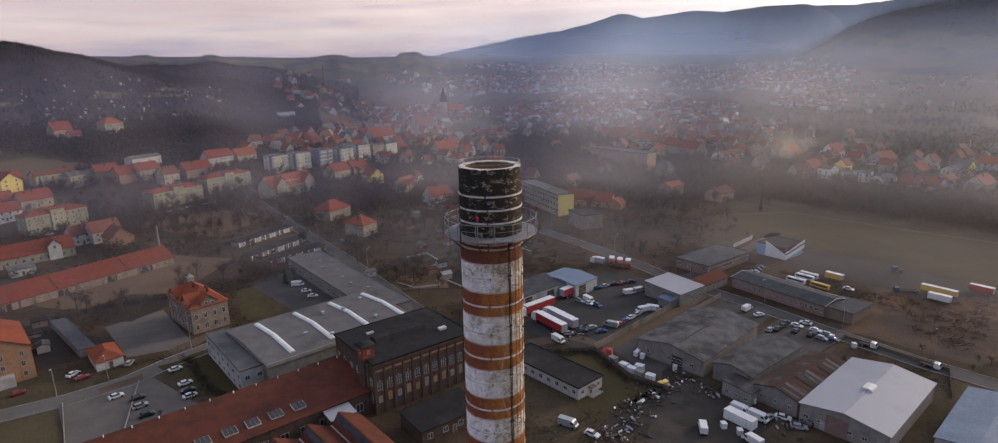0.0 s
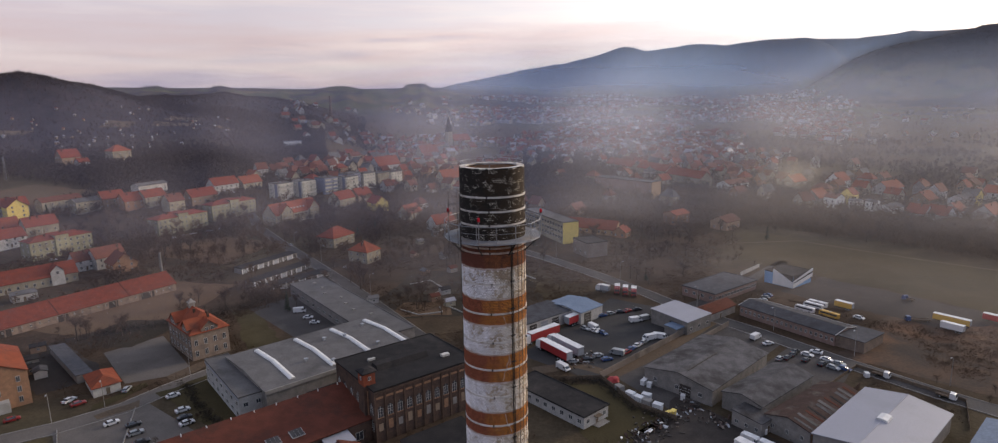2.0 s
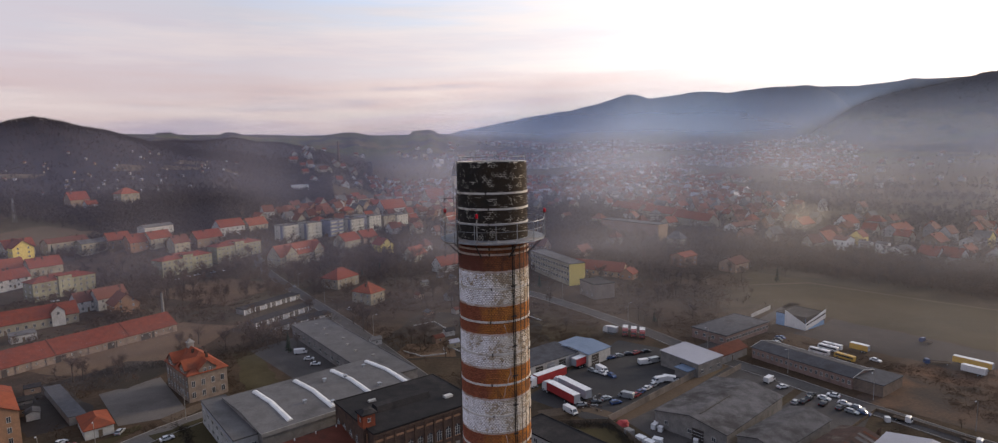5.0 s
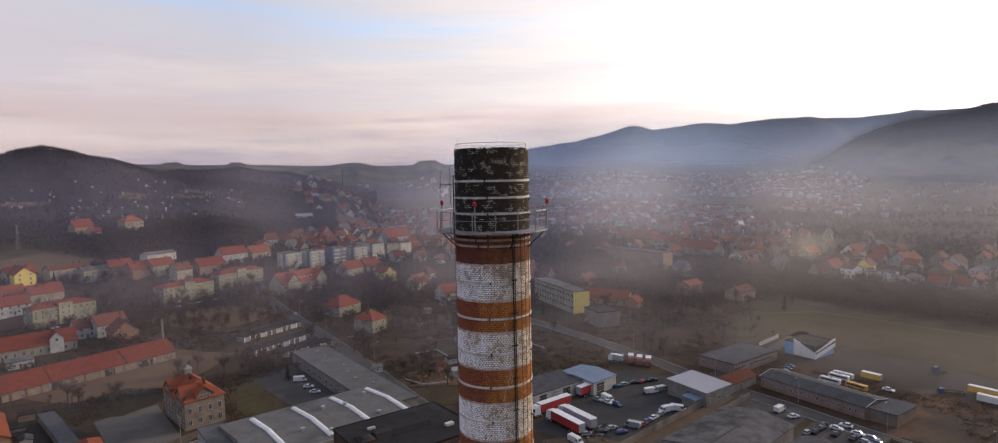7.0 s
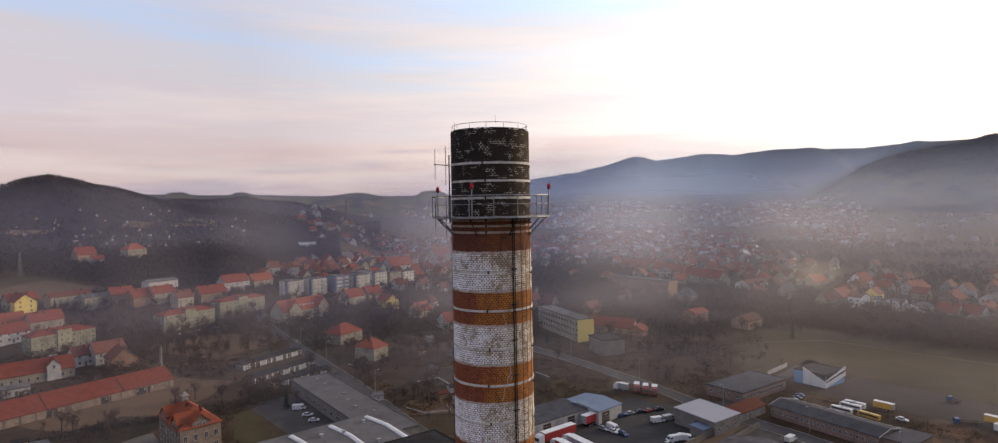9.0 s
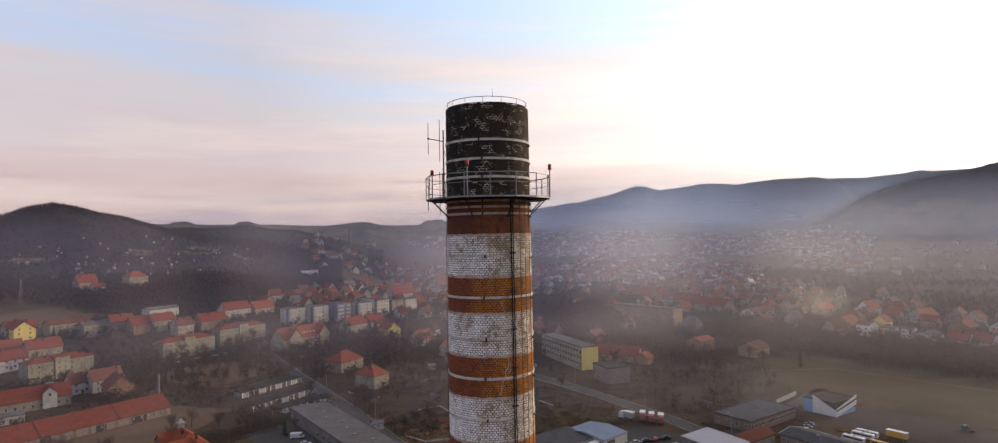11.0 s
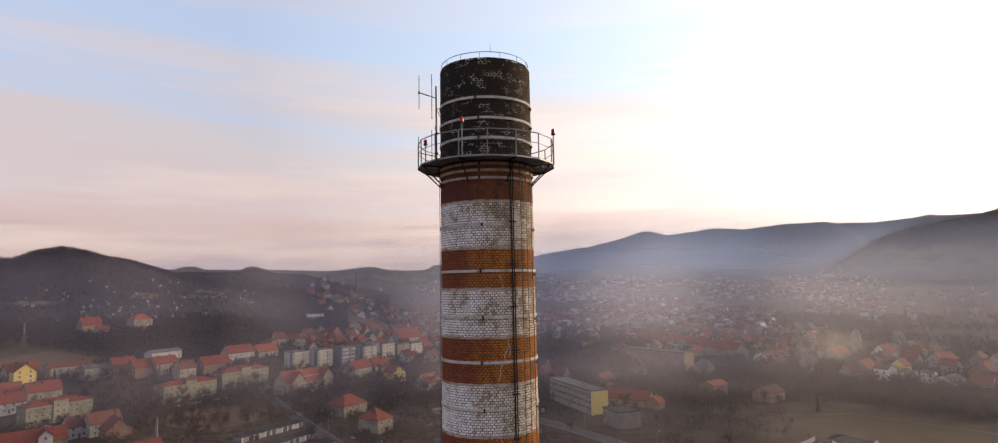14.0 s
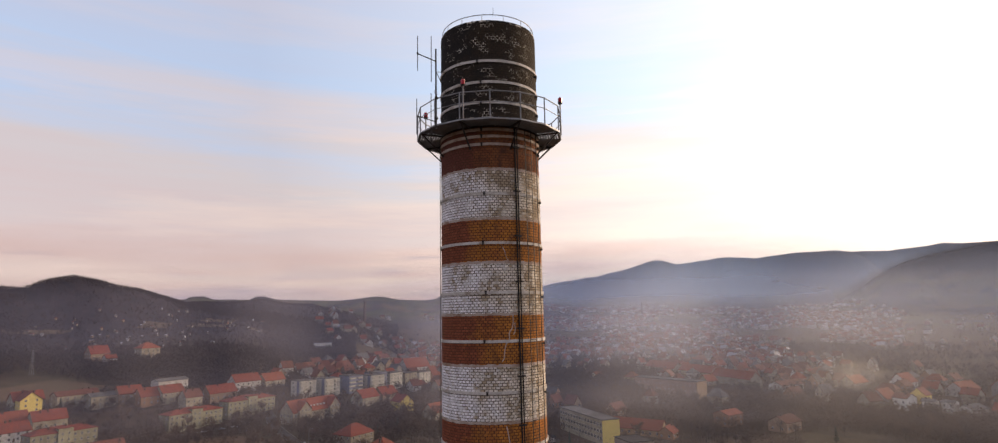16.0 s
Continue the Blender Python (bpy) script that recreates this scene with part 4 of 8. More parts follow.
def put_windows(house, side, L, W, n, rows, z0, dz, w=1.1, h=1.5, style="plain", gap=0.0):
    """Rows of windows on one wall, each a part of its own."""
    turn = Matrix.Rotation(radians(SIDE[side]), 4, "Z")
    span, depth = (L, W / 2) if side in "SN" else (W, L / 2)
    for r in range(rows):
        for i in range(n):
            x = (i + 0.5) / n * (span - gap) - (span - gap) / 2
            win = part("window", window_mesh(w, h, style), None, house, "", turn @ Matrix.Translation((x, -depth, z0 + r * dz)))
            if style == "arch":
                glazing_bars(win, w, h)


def roof_shape(kind, L, W, h, rise, o):
    """Roof bodies with thickness: two slopes, four slopes, one slope or a flat deck."""
    b, t = Build(), 0.22
    s = rise / (W / 2) if kind in ("gable", "hip") else rise / W
    if kind == "gable":
        y = W / 2 + o
        z = h - o * s
        b.along_x([(-y, z), (0, h + rise), (y, z), (y, z + t), (0, h + rise + t), (-y, z + t)], -L / 2 - o, L / 2 + o)
    elif kind == "hip":
        y, x = W / 2 + o, L / 2 + o
        k = max(0.3, (L - W) / 2 * 0.9 + 0.3)
        b.solid([(-x, -y, h), (x, -y, h), (x, y, h), (-x, y, h)], [(-x, -y, h + 0.2), (x, -y, h + 0.2), (x, y, h + 0.2), (-x, y, h + 0.2)])
        zt = h + 0.2 + rise
        e = [(-x, -y, h + 0.2), (x, -y, h + 0.2), (x, y, h + 0.2), (-x, y, h + 0.2)]
        r0, r1 = (-k, 0, zt), (k, 0, zt)
        b.face([e[0], e[1], r1, r0]).face([e[1], e[2], r1]).face([e[2], e[3], r0, r1]).face([e[3], e[0], r0])
    elif kind == "mono":
        b.along_x([(-W / 2 - o, h), (W / 2 + o, h + rise), (W / 2 + o, h + rise + t), (-W / 2 - o, h + t)], -L / 2 - o, L / 2 + o)
    else:
        b.box(-L / 2 - o, -W / 2 - o, h, L / 2 + o, W / 2 + o, h + 0.25)
        for x0, y0, x1, y1 in ((-L / 2 - o, -W / 2 - o, L / 2 + o, -W / 2 - o + 0.3), (-L / 2 - o, W / 2 + o - 0.3, L / 2 + o, W / 2 + o), (-L / 2 - o, -W / 2 - o + 0.3, -L / 2 - o + 0.3, W / 2 + o - 0.3), (L / 2 + o - 0.3, -W / 2 - o + 0.3, L / 2 + o, W / 2 + o - 0.3)):
            b.box(x0, y0, h + 0.25, x1, y1, h + 0.42)
    return b


def wall_shape(kind, L, W, h, rise):
    b = Build()
    if kind == "gable":
        b.along_x([(-W / 2, -1.6), (W / 2, -1.6), (W / 2, h), (0, h + rise), (-W / 2, h)], -L / 2, L / 2)
    elif kind == "mono":
        b.along_x([(-W / 2, -1.6), (W / 2, -1.6), (W / 2, h + rise), (-W / 2, h)], -L / 2, L / 2)
    else:
        b.box(-L / 2, -W / 2, -1.6, L / 2, W / 2, h)
    return b


def house(name, label, category, x, y, ang, L, W, h, rise=0.0, kind="gable", wall="cream", roof="red", wins=(), over=0.4, stacks=1, door="S", group="", seed=0):
    """A building: walls, roof with chimneys, windows and a door. wins: side, count, rows, sill, step, width, height and style."""
    ob = thing(name, pose(x, y, land_at(x, y), 0, 0, ang), label, category, group)
    part("wall", wall_shape(kind, L, W, h, rise), WALLS[wall], ob)
    rf = part("roof", roof_shape(kind, L, W, h + 0.02, rise, over), ROOFS[roof], ob)
    rng = random.Random(seed or int(abs(x * 13 + y * 7)))
    for i in range(stacks):
        cx = rng.uniform(-0.38, 0.38) * L
        cy = rng.uniform(-0.16, 0.16) * W
        top = h + (rise * (1 - abs(cy) / (W / 2)) if kind in ("gable", "hip") else rise * 0.5)
        st = Build().box(cx - 0.35, cy - 0.3, top - 0.5, cx + 0.35, cy + 0.3, top + 1.3).box(cx - 0.42, cy - 0.37, top + 1.3, cx + 0.42, cy + 0.37, top + 1.42)
        part("flue", st, WALLS["brick"], rf)
    for row in wins:
        put_windows(ob, row[0], L, W, *row[1:])
    if door:
        d = Build().box(-0.5, -0.05, 0.05, 0.5, 0.04, 2.1, 0).box(-0.58, -0.07, 0.05, -0.5, 0.03, 2.18, 1).box(0.5, -0.07, 0.05, 0.58, 0.03, 2.18, 1).box(-0.5, -0.07, 2.1, 0.5, 0.03, 2.18, 1)
        span, depth = (L, W / 2) if door in "SN" else (W, L / 2)
        part("door", d, [M["timber"], M["frame"]], ob, "", Matrix.Rotation(radians(SIDE[door]), 4, "Z") @ Matrix.Translation((0.5 * span * rng.uniform(-0.1, 0.1), -depth, 0)))
    KEEP_OFF.append((x, y, 0.5 * max(L, W) + 1.5, 0.5 * min(L, W) + 1.5, ang))
    return ob


def gate(ob, side, L, W, x, w, h, material, z=0.05, frame="white_metal"):
    """A large door leaf set in a wall."""
    depth = W / 2 if side in "SN" else L / 2
    b = Build().box(-w / 2, -0.06, 0, w / 2, 0.03, h, 0)
    for k in range(1, 4):
        b.box(-w / 2, -0.085, h * k / 4 - 0.03, w / 2, -0.06, h * k / 4 + 0.03, 1)
    part("gate", b, [material, M[frame]], ob, "", Matrix.Rotation(radians(SIDE[side]), 4, "Z") @ Matrix.Translation((x, -depth, z)))


# -- the works --
def build_works():
    f = house("factory_hall", "large grey-roofed factory hall with white skylight strips", "factory", -58.3, 139.4, 43, 47, 31, 7.6, 1.0, "gable", "grey", "grey", (), 0.3, 0, "")
    for i in range(4):
        x = -15.2 + i * 12.3
        sk = Build()
        for s in (-1, 1):
            arc = [(-0.9, 0.0), (0.9, 0.0), (0.62, 0.35), (0, 0.5), (-0.62, 0.35)]
            y0, y1 = (0.0, 13.2) if s > 0 else (-13.2, 0.0)
            z0, z1 = (8.75, 7.95) if s > 0 else (7.95, 8.75)
            sk.solid([(x + px, y0, z0 + pz) for px, pz in arc], [(x + px, y1, z1 + pz) for px, pz in arc])
        part("skylight", sk, M["sheet"], f, "white translucent skylight strip")
    for x, y in ((-8, -6), (3, 5), (14, -9), (-2, -11), (9, 3), (18, 8)):
        part("roof_vent", Build().box(x - 0.4, y - 0.4, 7.7, x + 0.4, y + 0.4, 9.4 - abs(y) * 0.065 + 0.2).box(x - 0.55, y - 0.55, 9.6 - abs(y) * 0.065, x + 0.55, y + 0.55, 9.75 - abs(y) * 0.065), M["grey_metal"], f)
    part("parapet", Build().box(-23.8, -15.95, 7.0, 23.8, -15.65, 8.05), M["concrete"], f)
    w = house("office_wing", "white plastered office wing with small dark windows", "factory", -79.5, 124.5, 131, 32, 6.5, 6.8, 0, "flat", "white", "grey", (("N", 7, 2, 1.1, 2.9, 1.7, 1.2), ("W", 2, 2, 1.1, 2.9, 1.3, 1.2)), 0.2, 0, "")
    part("eaves_band", Build().box(-16.3, 3.28, 5.9, 16.3, 3.36, 6.7), M["grey_metal"], w)
    s = house("long_shed", "long low shed with a grey felt roof", "shed", -65.6, 190.8, 129.5, 80, 15, 4.8, 0, "flat", "grey", "grey", (("N", 14, 1, 1.5, 3, 2.4, 1.2),), 0.25, 0, "")
    for i in range(9):
        part("roof_hatch", Build().box(-36 + 8.6 * i, -0.6 + 1.8 * math.sin(i * 2.3), 5.0, -35 + 8.6 * i, 0.5 + 1.8 * math.sin(i * 2.3), 5.5), M["concrete"], s)

    mill = house("spinning_mill", "old dark brick mill with rows of arched windows", "factory", -29, 118.2, 39, 29.5, 23, 13.6, 0.0, "flat", "brick", "dark",
                 (("S", 11, 1, 6.6, 3, 1.35, 2.9, "arch"), ("W", 6, 2, 2.6, 4.4, 1.4, 3.0, "arch")), 0.25, 0, "")
    for i in range(11):
        x = (i + 0.5) / 11 * 29.5 - 14.75
        part("lintel", Build().box(x - 0.95, -11.62, 11.5, x + 0.95, -11.5, 12.0), WALLS["sand"], mill, "pale ledge under the eaves")
        part("pilaster", Build().box(x - 1.5, -11.72, -0.5, x - 1.12, -11.5, 13.2), WALLS["brick"], mill)
        part("sill", Build().box(x - 0.85, -11.68, 6.42, x + 0.85, -11.5, 6.6), WALLS["sand"], mill)
        part("bricked_up_window", Build().box(x - 0.6, -11.56, 3.0, x + 0.6, -11.5, 4.9 + 0.5 * (i % 2)), (WALLS["ochre"], WALLS["sand"], WALLS["grey"])[i % 3], mill, "bricked-up window patched with plaster")
    part("cornice", Build().box(-14.9, -11.8, 12.9, 14.9, -11.5, 13.4), WALLS["brick"], mill)
    part("rainwater_pipe", Build().tube((14.2, -11.75, 0), (14.2, -11.75, 13.4), 0.12, n=6), M["white_metal"], mill)
    part("dormer", Build().along_x([(-2, 13.9), (2, 13.9), (1.2, 15.2), (-1.2, 15.2)], -9, 6), ROOFS["dark"], mill, "low dark roof lantern")
    part("roof_light", Build().box(8.5, -5.5, 13.9, 10.7, -4.2, 14.5), M["frame"], mill)
    part("roof_light", Build().box(-8.2, 5.0, 13.9, -6.2, 5.8, 14.4), M["frame"], mill)

    tower = thing("stair_tower", pose(-36.0, 104.5, 0, 0, 0, 39), "square brick stair tower with a red boarded top", "tower")
    part("wall", Build().box(-1.7, -1.7, -1, 1.7, 1.7, 13.8), WALLS["brick"], tower)
    part("belfry", Build().box(-1.55, -1.55, 13.8, 1.55, 1.55, 17.0), ROOFS["orange"], tower, "red boarded top stage")
    part("roof", Build().box(-2.0, -2.0, 17.0, 2.0, 2.0, 17.35).box(-1.9, -1.9, 17.35, 1.9, 1.9, 17.9, 0, 1.2), ROOFS["dark"], tower)
    part("window", window_mesh(0.8, 1.0), None, tower, "", Matrix.Translation((0, -1.55, 15.1)))
    part("window", window_mesh(0.8, 1.0), None, tower, "", Matrix.Rotation(radians(270), 4, "Z") @ Matrix.Translation((0, -1.55, 15.1)))
    part("panel", Build().box(-1.0, -1.78, 2.0, 1.0, -1.7, 12.6), WALLS["sand"], tower, "pale recessed brick panel")
    KEEP_OFF.append((-36, 104, 3, 3, 0))

    weave = house("weaving_shed", "long brick shed with a dull red sheet roof", "factory", -62.5, 88.5, 41.5, 76, 17, 5.8, 3.0, "mono", "brick", "rust", (("S", 16, 1, 1.4, 3, 2.0, 2.2),), 0.4, 0, "")
    for x in (-24.6, -19.4, -14.1, -8.9, -3.3, 1.7, 7.0, 12.4):
        y0, y1 = -5.9, -3.3
        z0, z1 = 6.06 + (y0 + 8.5) * 3 / 17, 6.06 + (y1 + 8.5) * 3 / 17
        d = part("rooflight", Build().along_x([(y0, z0 - 0.1), (y1, z1 - 0.1), (y1, z1 + 0.35), (y0, z0 + 0.35)], x - 1.5, x + 1.5), M["frame"], weave, "large old rooflight low on the roof slope")
        for k in range(3):
            part("pane", Build().along_x([(y0 - 0.02, z0 + 0.353), (y1 + 0.02, z1 + 0.353), (y1 + 0.02, z1 + 0.39), (y0 - 0.02, z0 + 0.39)], x - 1.4 + 0.95 * k, x - 0.5 + 0.95 * k), M["old_glass"], d)
    for i in range(14):
        part("roof_pin", Build().tube((-36 + 5.4 * i, 8.2, 8.9), (-36 + 5.4 * i, 8.2, 9.5), 0.14, n=6), M["white_metal"], weave)

    saw = thing("saw_tooth_shed", pose(-41.5, 71.5, -0.8, 0, 0, 41.5), "brick shed with red saw-tooth roofs", "factory")
    part("wall", Build().box(-19, -12, -1, 19, 12, 5.2), WALLS["brick"], saw)
    for i in range(5):
        x = -19 + 7.6 * i
        part("roof_tooth", Build().along_y([(x, 5.2), (x + 7.6, 5.2), (x + 7.5, 5.5), (x + 2.2, 8.3), (x + 1.9, 8.3)], -12.2, 12.2), ROOFS["rust"], saw, "red sheet slope of the saw-tooth")
        part("north_light", Build().along_y([(x + 0.15, 5.4), (x + 0.25, 5.4), (x + 1.85, 8.1), (x + 1.75, 8.1)], -11.5, 11.5), M["glass"], saw)
        part("gutter", Build().along_y([(x - 0.35, 5.15), (x + 0.35, 5.15), (x + 0.35, 5.55), (x - 0.35, 5.55)], -12.3, 12.3), M["concrete"], saw)
    KEEP_OFF.append((-41.5, 71.5, 21, 14, 41))
    house("boiler_house", "low brick outbuilding with a dark felt roof", "shed", -16.5, 96, 39, 17, 10, 3.6, 0.5, "mono", "brick", "dark", (("S", 4, 1, 1.2, 3, 1.4, 1.4),), 0.3, 0)
    house("porch_roof", "small brick annexe with a pale sheet canopy", "shed", -40.5, 93.5, 41, 6, 4, 4.6, 0.6, "mono", "brick", "pale", (), 0.3, 0, "")
    house("boiler_annexe", "low brick annexe with dark felt roof", "shed", -45, 113.5, 43, 14, 12, 6.4, 0.4, "mono", "brick", "dark", (), 0.25, 0, "")

    v = house("villa", "brick office villa with steep red tiled roofs", "house", -107.9, 160.4, 137, 21, 12, 8.8, 5.2, "hip", "drab", "orange",
              (("N", 7, 2, 1.2, 3.6, 1.2, 2.0), ("W", 4, 2, 1.2, 3.6, 1.1, 2.0), ("S", 7, 2, 1.2, 3.6, 1.2, 2.0)), 0.5, 3, "N")
    for sx, wd in ((-6.5, 5.0), (4.5, 6.0)):
        g = part("cross_gable", Build().along_y([(sx - wd / 2, 8.7), (sx + wd / 2, 8.7), (sx + wd / 2, 10.4), (sx, 12.8), (sx - wd / 2, 10.4)], 2.0, 6.25), WALLS["drab"], v, "gabled dormer in the roof")
        for s in (-1, 1):
            part("roof", Build().along_y([(sx, 12.95), (sx + s * (wd / 2 + 0.4), 10.2), (sx + s * (wd / 2 + 0.4), 10.4), (sx, 13.2)][::s], 0.6, 6.6), ROOFS["orange"], g)
        part("window", window_mesh(1.1, 1.4), None, g, "", Matrix.Rotation(math.pi, 4, "Z") @ Matrix.Translation((-sx - 0.9, -6.25, 9.0)))
        part("window", window_mesh(1.1, 1.4), None, g, "", Matrix.Rotation(math.pi, 4, "Z") @ Matrix.Translation((-sx + 0.9, -6.25, 9.0)))
    g = part("cross_gable", Build().along_x([(-2.6, 8.7), (2.6, 8.7), (2.6, 10.2), (0, 12.4), (-2.6, 10.2)], -10.75, -6.0), WALLS["drab"], v, "gabled end dormer")
    part("roof", Build().along_x([(-3.0, 9.9), (0, 12.55), (3.0, 9.9), (3.0, 10.15), (0, 12.8), (-3.0, 10.15)], -11.0, -5.0), ROOFS["orange"], g)
    for dx in (-0.9, 0.9):
        part("window", window_mesh(1.0, 1.4), None, g, "", Matrix.Rotation(radians(270), 4, "Z") @ Matrix.Translation((dx, -10.75, 9.0)))
    lan = part("lantern", Build().box(3.2, -0.9, 13.4, 5.0, 0.9, 15.2).box(2.9, -1.2, 15.2, 5.3, 1.2, 15.5).box(3.2, -0.9, 15.5, 5.0, 0.9, 16.6, 0, 0.7), M["concrete"], v, "small ridge lantern")
    part("finial", Build().tube((4.1, 0, 16.6), (4.1, 0, 17.5), 0.06, n=5), M["dark_steel"], lan)
    for i in range(8):
        part("pilaster", Build().box(-10.4 + 2.9 * i, 6.0, 0, -9.9 + 2.9 * i, 6.12, 8.4), WALLS["slab"], v)

    house("garden_store", "long low store with a blue-black felt roof", "shed", -143, 146, 138.5, 34, 4.2, 2.3, 0.3, "mono", "grey", "slate", (), 0.25, 0, "")
    for x, y, a, kind in ((-157, 147, 40, "grey"), (-147, 138.5, 130, "white"), (-163, 158, 40, "brown"), (-166, 150, 130, "grey"), (-152, 141, 40, "brown")):
        house("garden_shed", "small weathered shed in a cluttered garden", "shed", x, y, a, 4.4, 3.4, 2.2, 0.7, "gable", kind, "dark" if kind != "white" else "asbestos", (("S", 1, 1, 0.9, 2, 0.8, 0.8),), 0.25, 0, "", "garden sheds")
    house("gate_lodge", "white lodge with an orange tiled hip roof", "shed", -122.2, 131.0, 134, 12.5, 7, 2.7, 1.9, "hip", "white", "orange", (("N", 2, 1, 1.0, 3, 1.0, 1.0),), 0.4, 0, "W")
    bl = house("brick_tenement", "red brick tenement with orange tiled roof", "house", -149.5, 125, 135, 23, 14, 10.0, 3.6, "gable", "sand", "orange",
               (("N", 6, 3, 1.2, 3.0, 1.1, 1.7), ("W", 3, 3, 1.2, 3.0, 1.0, 1.7)), 0.3, 2, "N")
    part("porch", Build().box(-14.2, -2, 0, -11.5, 2.0, 3.0), WALLS["white"], bl, "white plastered porch")
    barn = house("long_barn", "very long brick barn with red tiled roof", "barn", -183.2, 189.4, 58.6, 94, 15.5, 3.3, 4.4, "gable", "drab", "red", (), 0.4, 0, "")
    for x, w in ((-17.2, 4.5), (2.0, 3.6), (20.4, 3.6), (34.5, 5.5)):
        gate(barn, "S", 94, 15.5, x, w, 2.6, M["dark_steel"], frame="dark_steel")
    put_windows(barn, "S", 94, 15.5, 31, 1, 1.4, 3, 0.6, 0.9, gap=3.0)
    for x in (-22.5, 0.5, 27.0):
        part("fire_wall", Build().along_x([(-8.2, 3.1), (0, 7.72), (8.2, 3.1), (8.2, 3.42), (0, 8.06), (-8.2, 3.42)], x - 0.18, x + 0.18), ROOFS["rust"], barn, "raised tiled seam across the roof")
    for i in range(20):
        part("pilaster", Build().box(-46 + 4.8 * i, -7.95, -0.5, -45.5 + 4.8 * i, -7.75, 3.0), WALLS["drab"], barn)
    lr = house("stable_row", "cream plastered row with a red tiled roof and gables", "house", -231.6, 224.8, 49, 56, 12, 4.6, 4.8, "gable", "cream", "red", (("S", 18, 1, 1.2, 3, 1.1, 1.6), ("E", 3, 2, 1.2, 3, 1.1, 1.5)), 0.4, 4)
    for x in (-8, 20):
        g = part("cross_gable", Build().along_y([(x - 2.6, 0), (x + 2.6, 0), (x + 2.6, 6.6), (x, 9.3), (x - 2.6, 6.6)], -6.6, -2.0), WALLS["white"], lr, "white gabled bay")
        part("roof", Build().along_y([(x - 3.0, 6.4), (x, 9.5), (x + 3.0, 6.4), (x + 3.0, 6.65), (x, 9.75), (x - 3.0, 6.65)], -6.9, -0.5), ROOFS["red"], g)
        part("window", window_mesh(1.1, 1.5), None, g, "", Matrix.Translation((x, -6.6, 5.2)))
    house("lean_to", "white plastered outbuilding with flat roof", "shed", -213, 214, 49, 9, 6, 3.0, 0.5, "mono", "white", "grey", (("S", 2, 1, 1, 3, 1, 1),), 0.2, 0)
    stack = thing("small_stack", pose(-171.5, 248, 0), "slim pale brick boiler stack", "chimney")
    part("shaft", Build().tube((0, 0, -0.5), (0, 0, 12.5), 0.75, 0.5, 12), WALLS["grey"], stack)
    part("cap", Build().tube((0, 0, 12.2), (0, 0, 12.6), 0.6, 0.6, 12), WALLS["brick"], stack)


build_works()


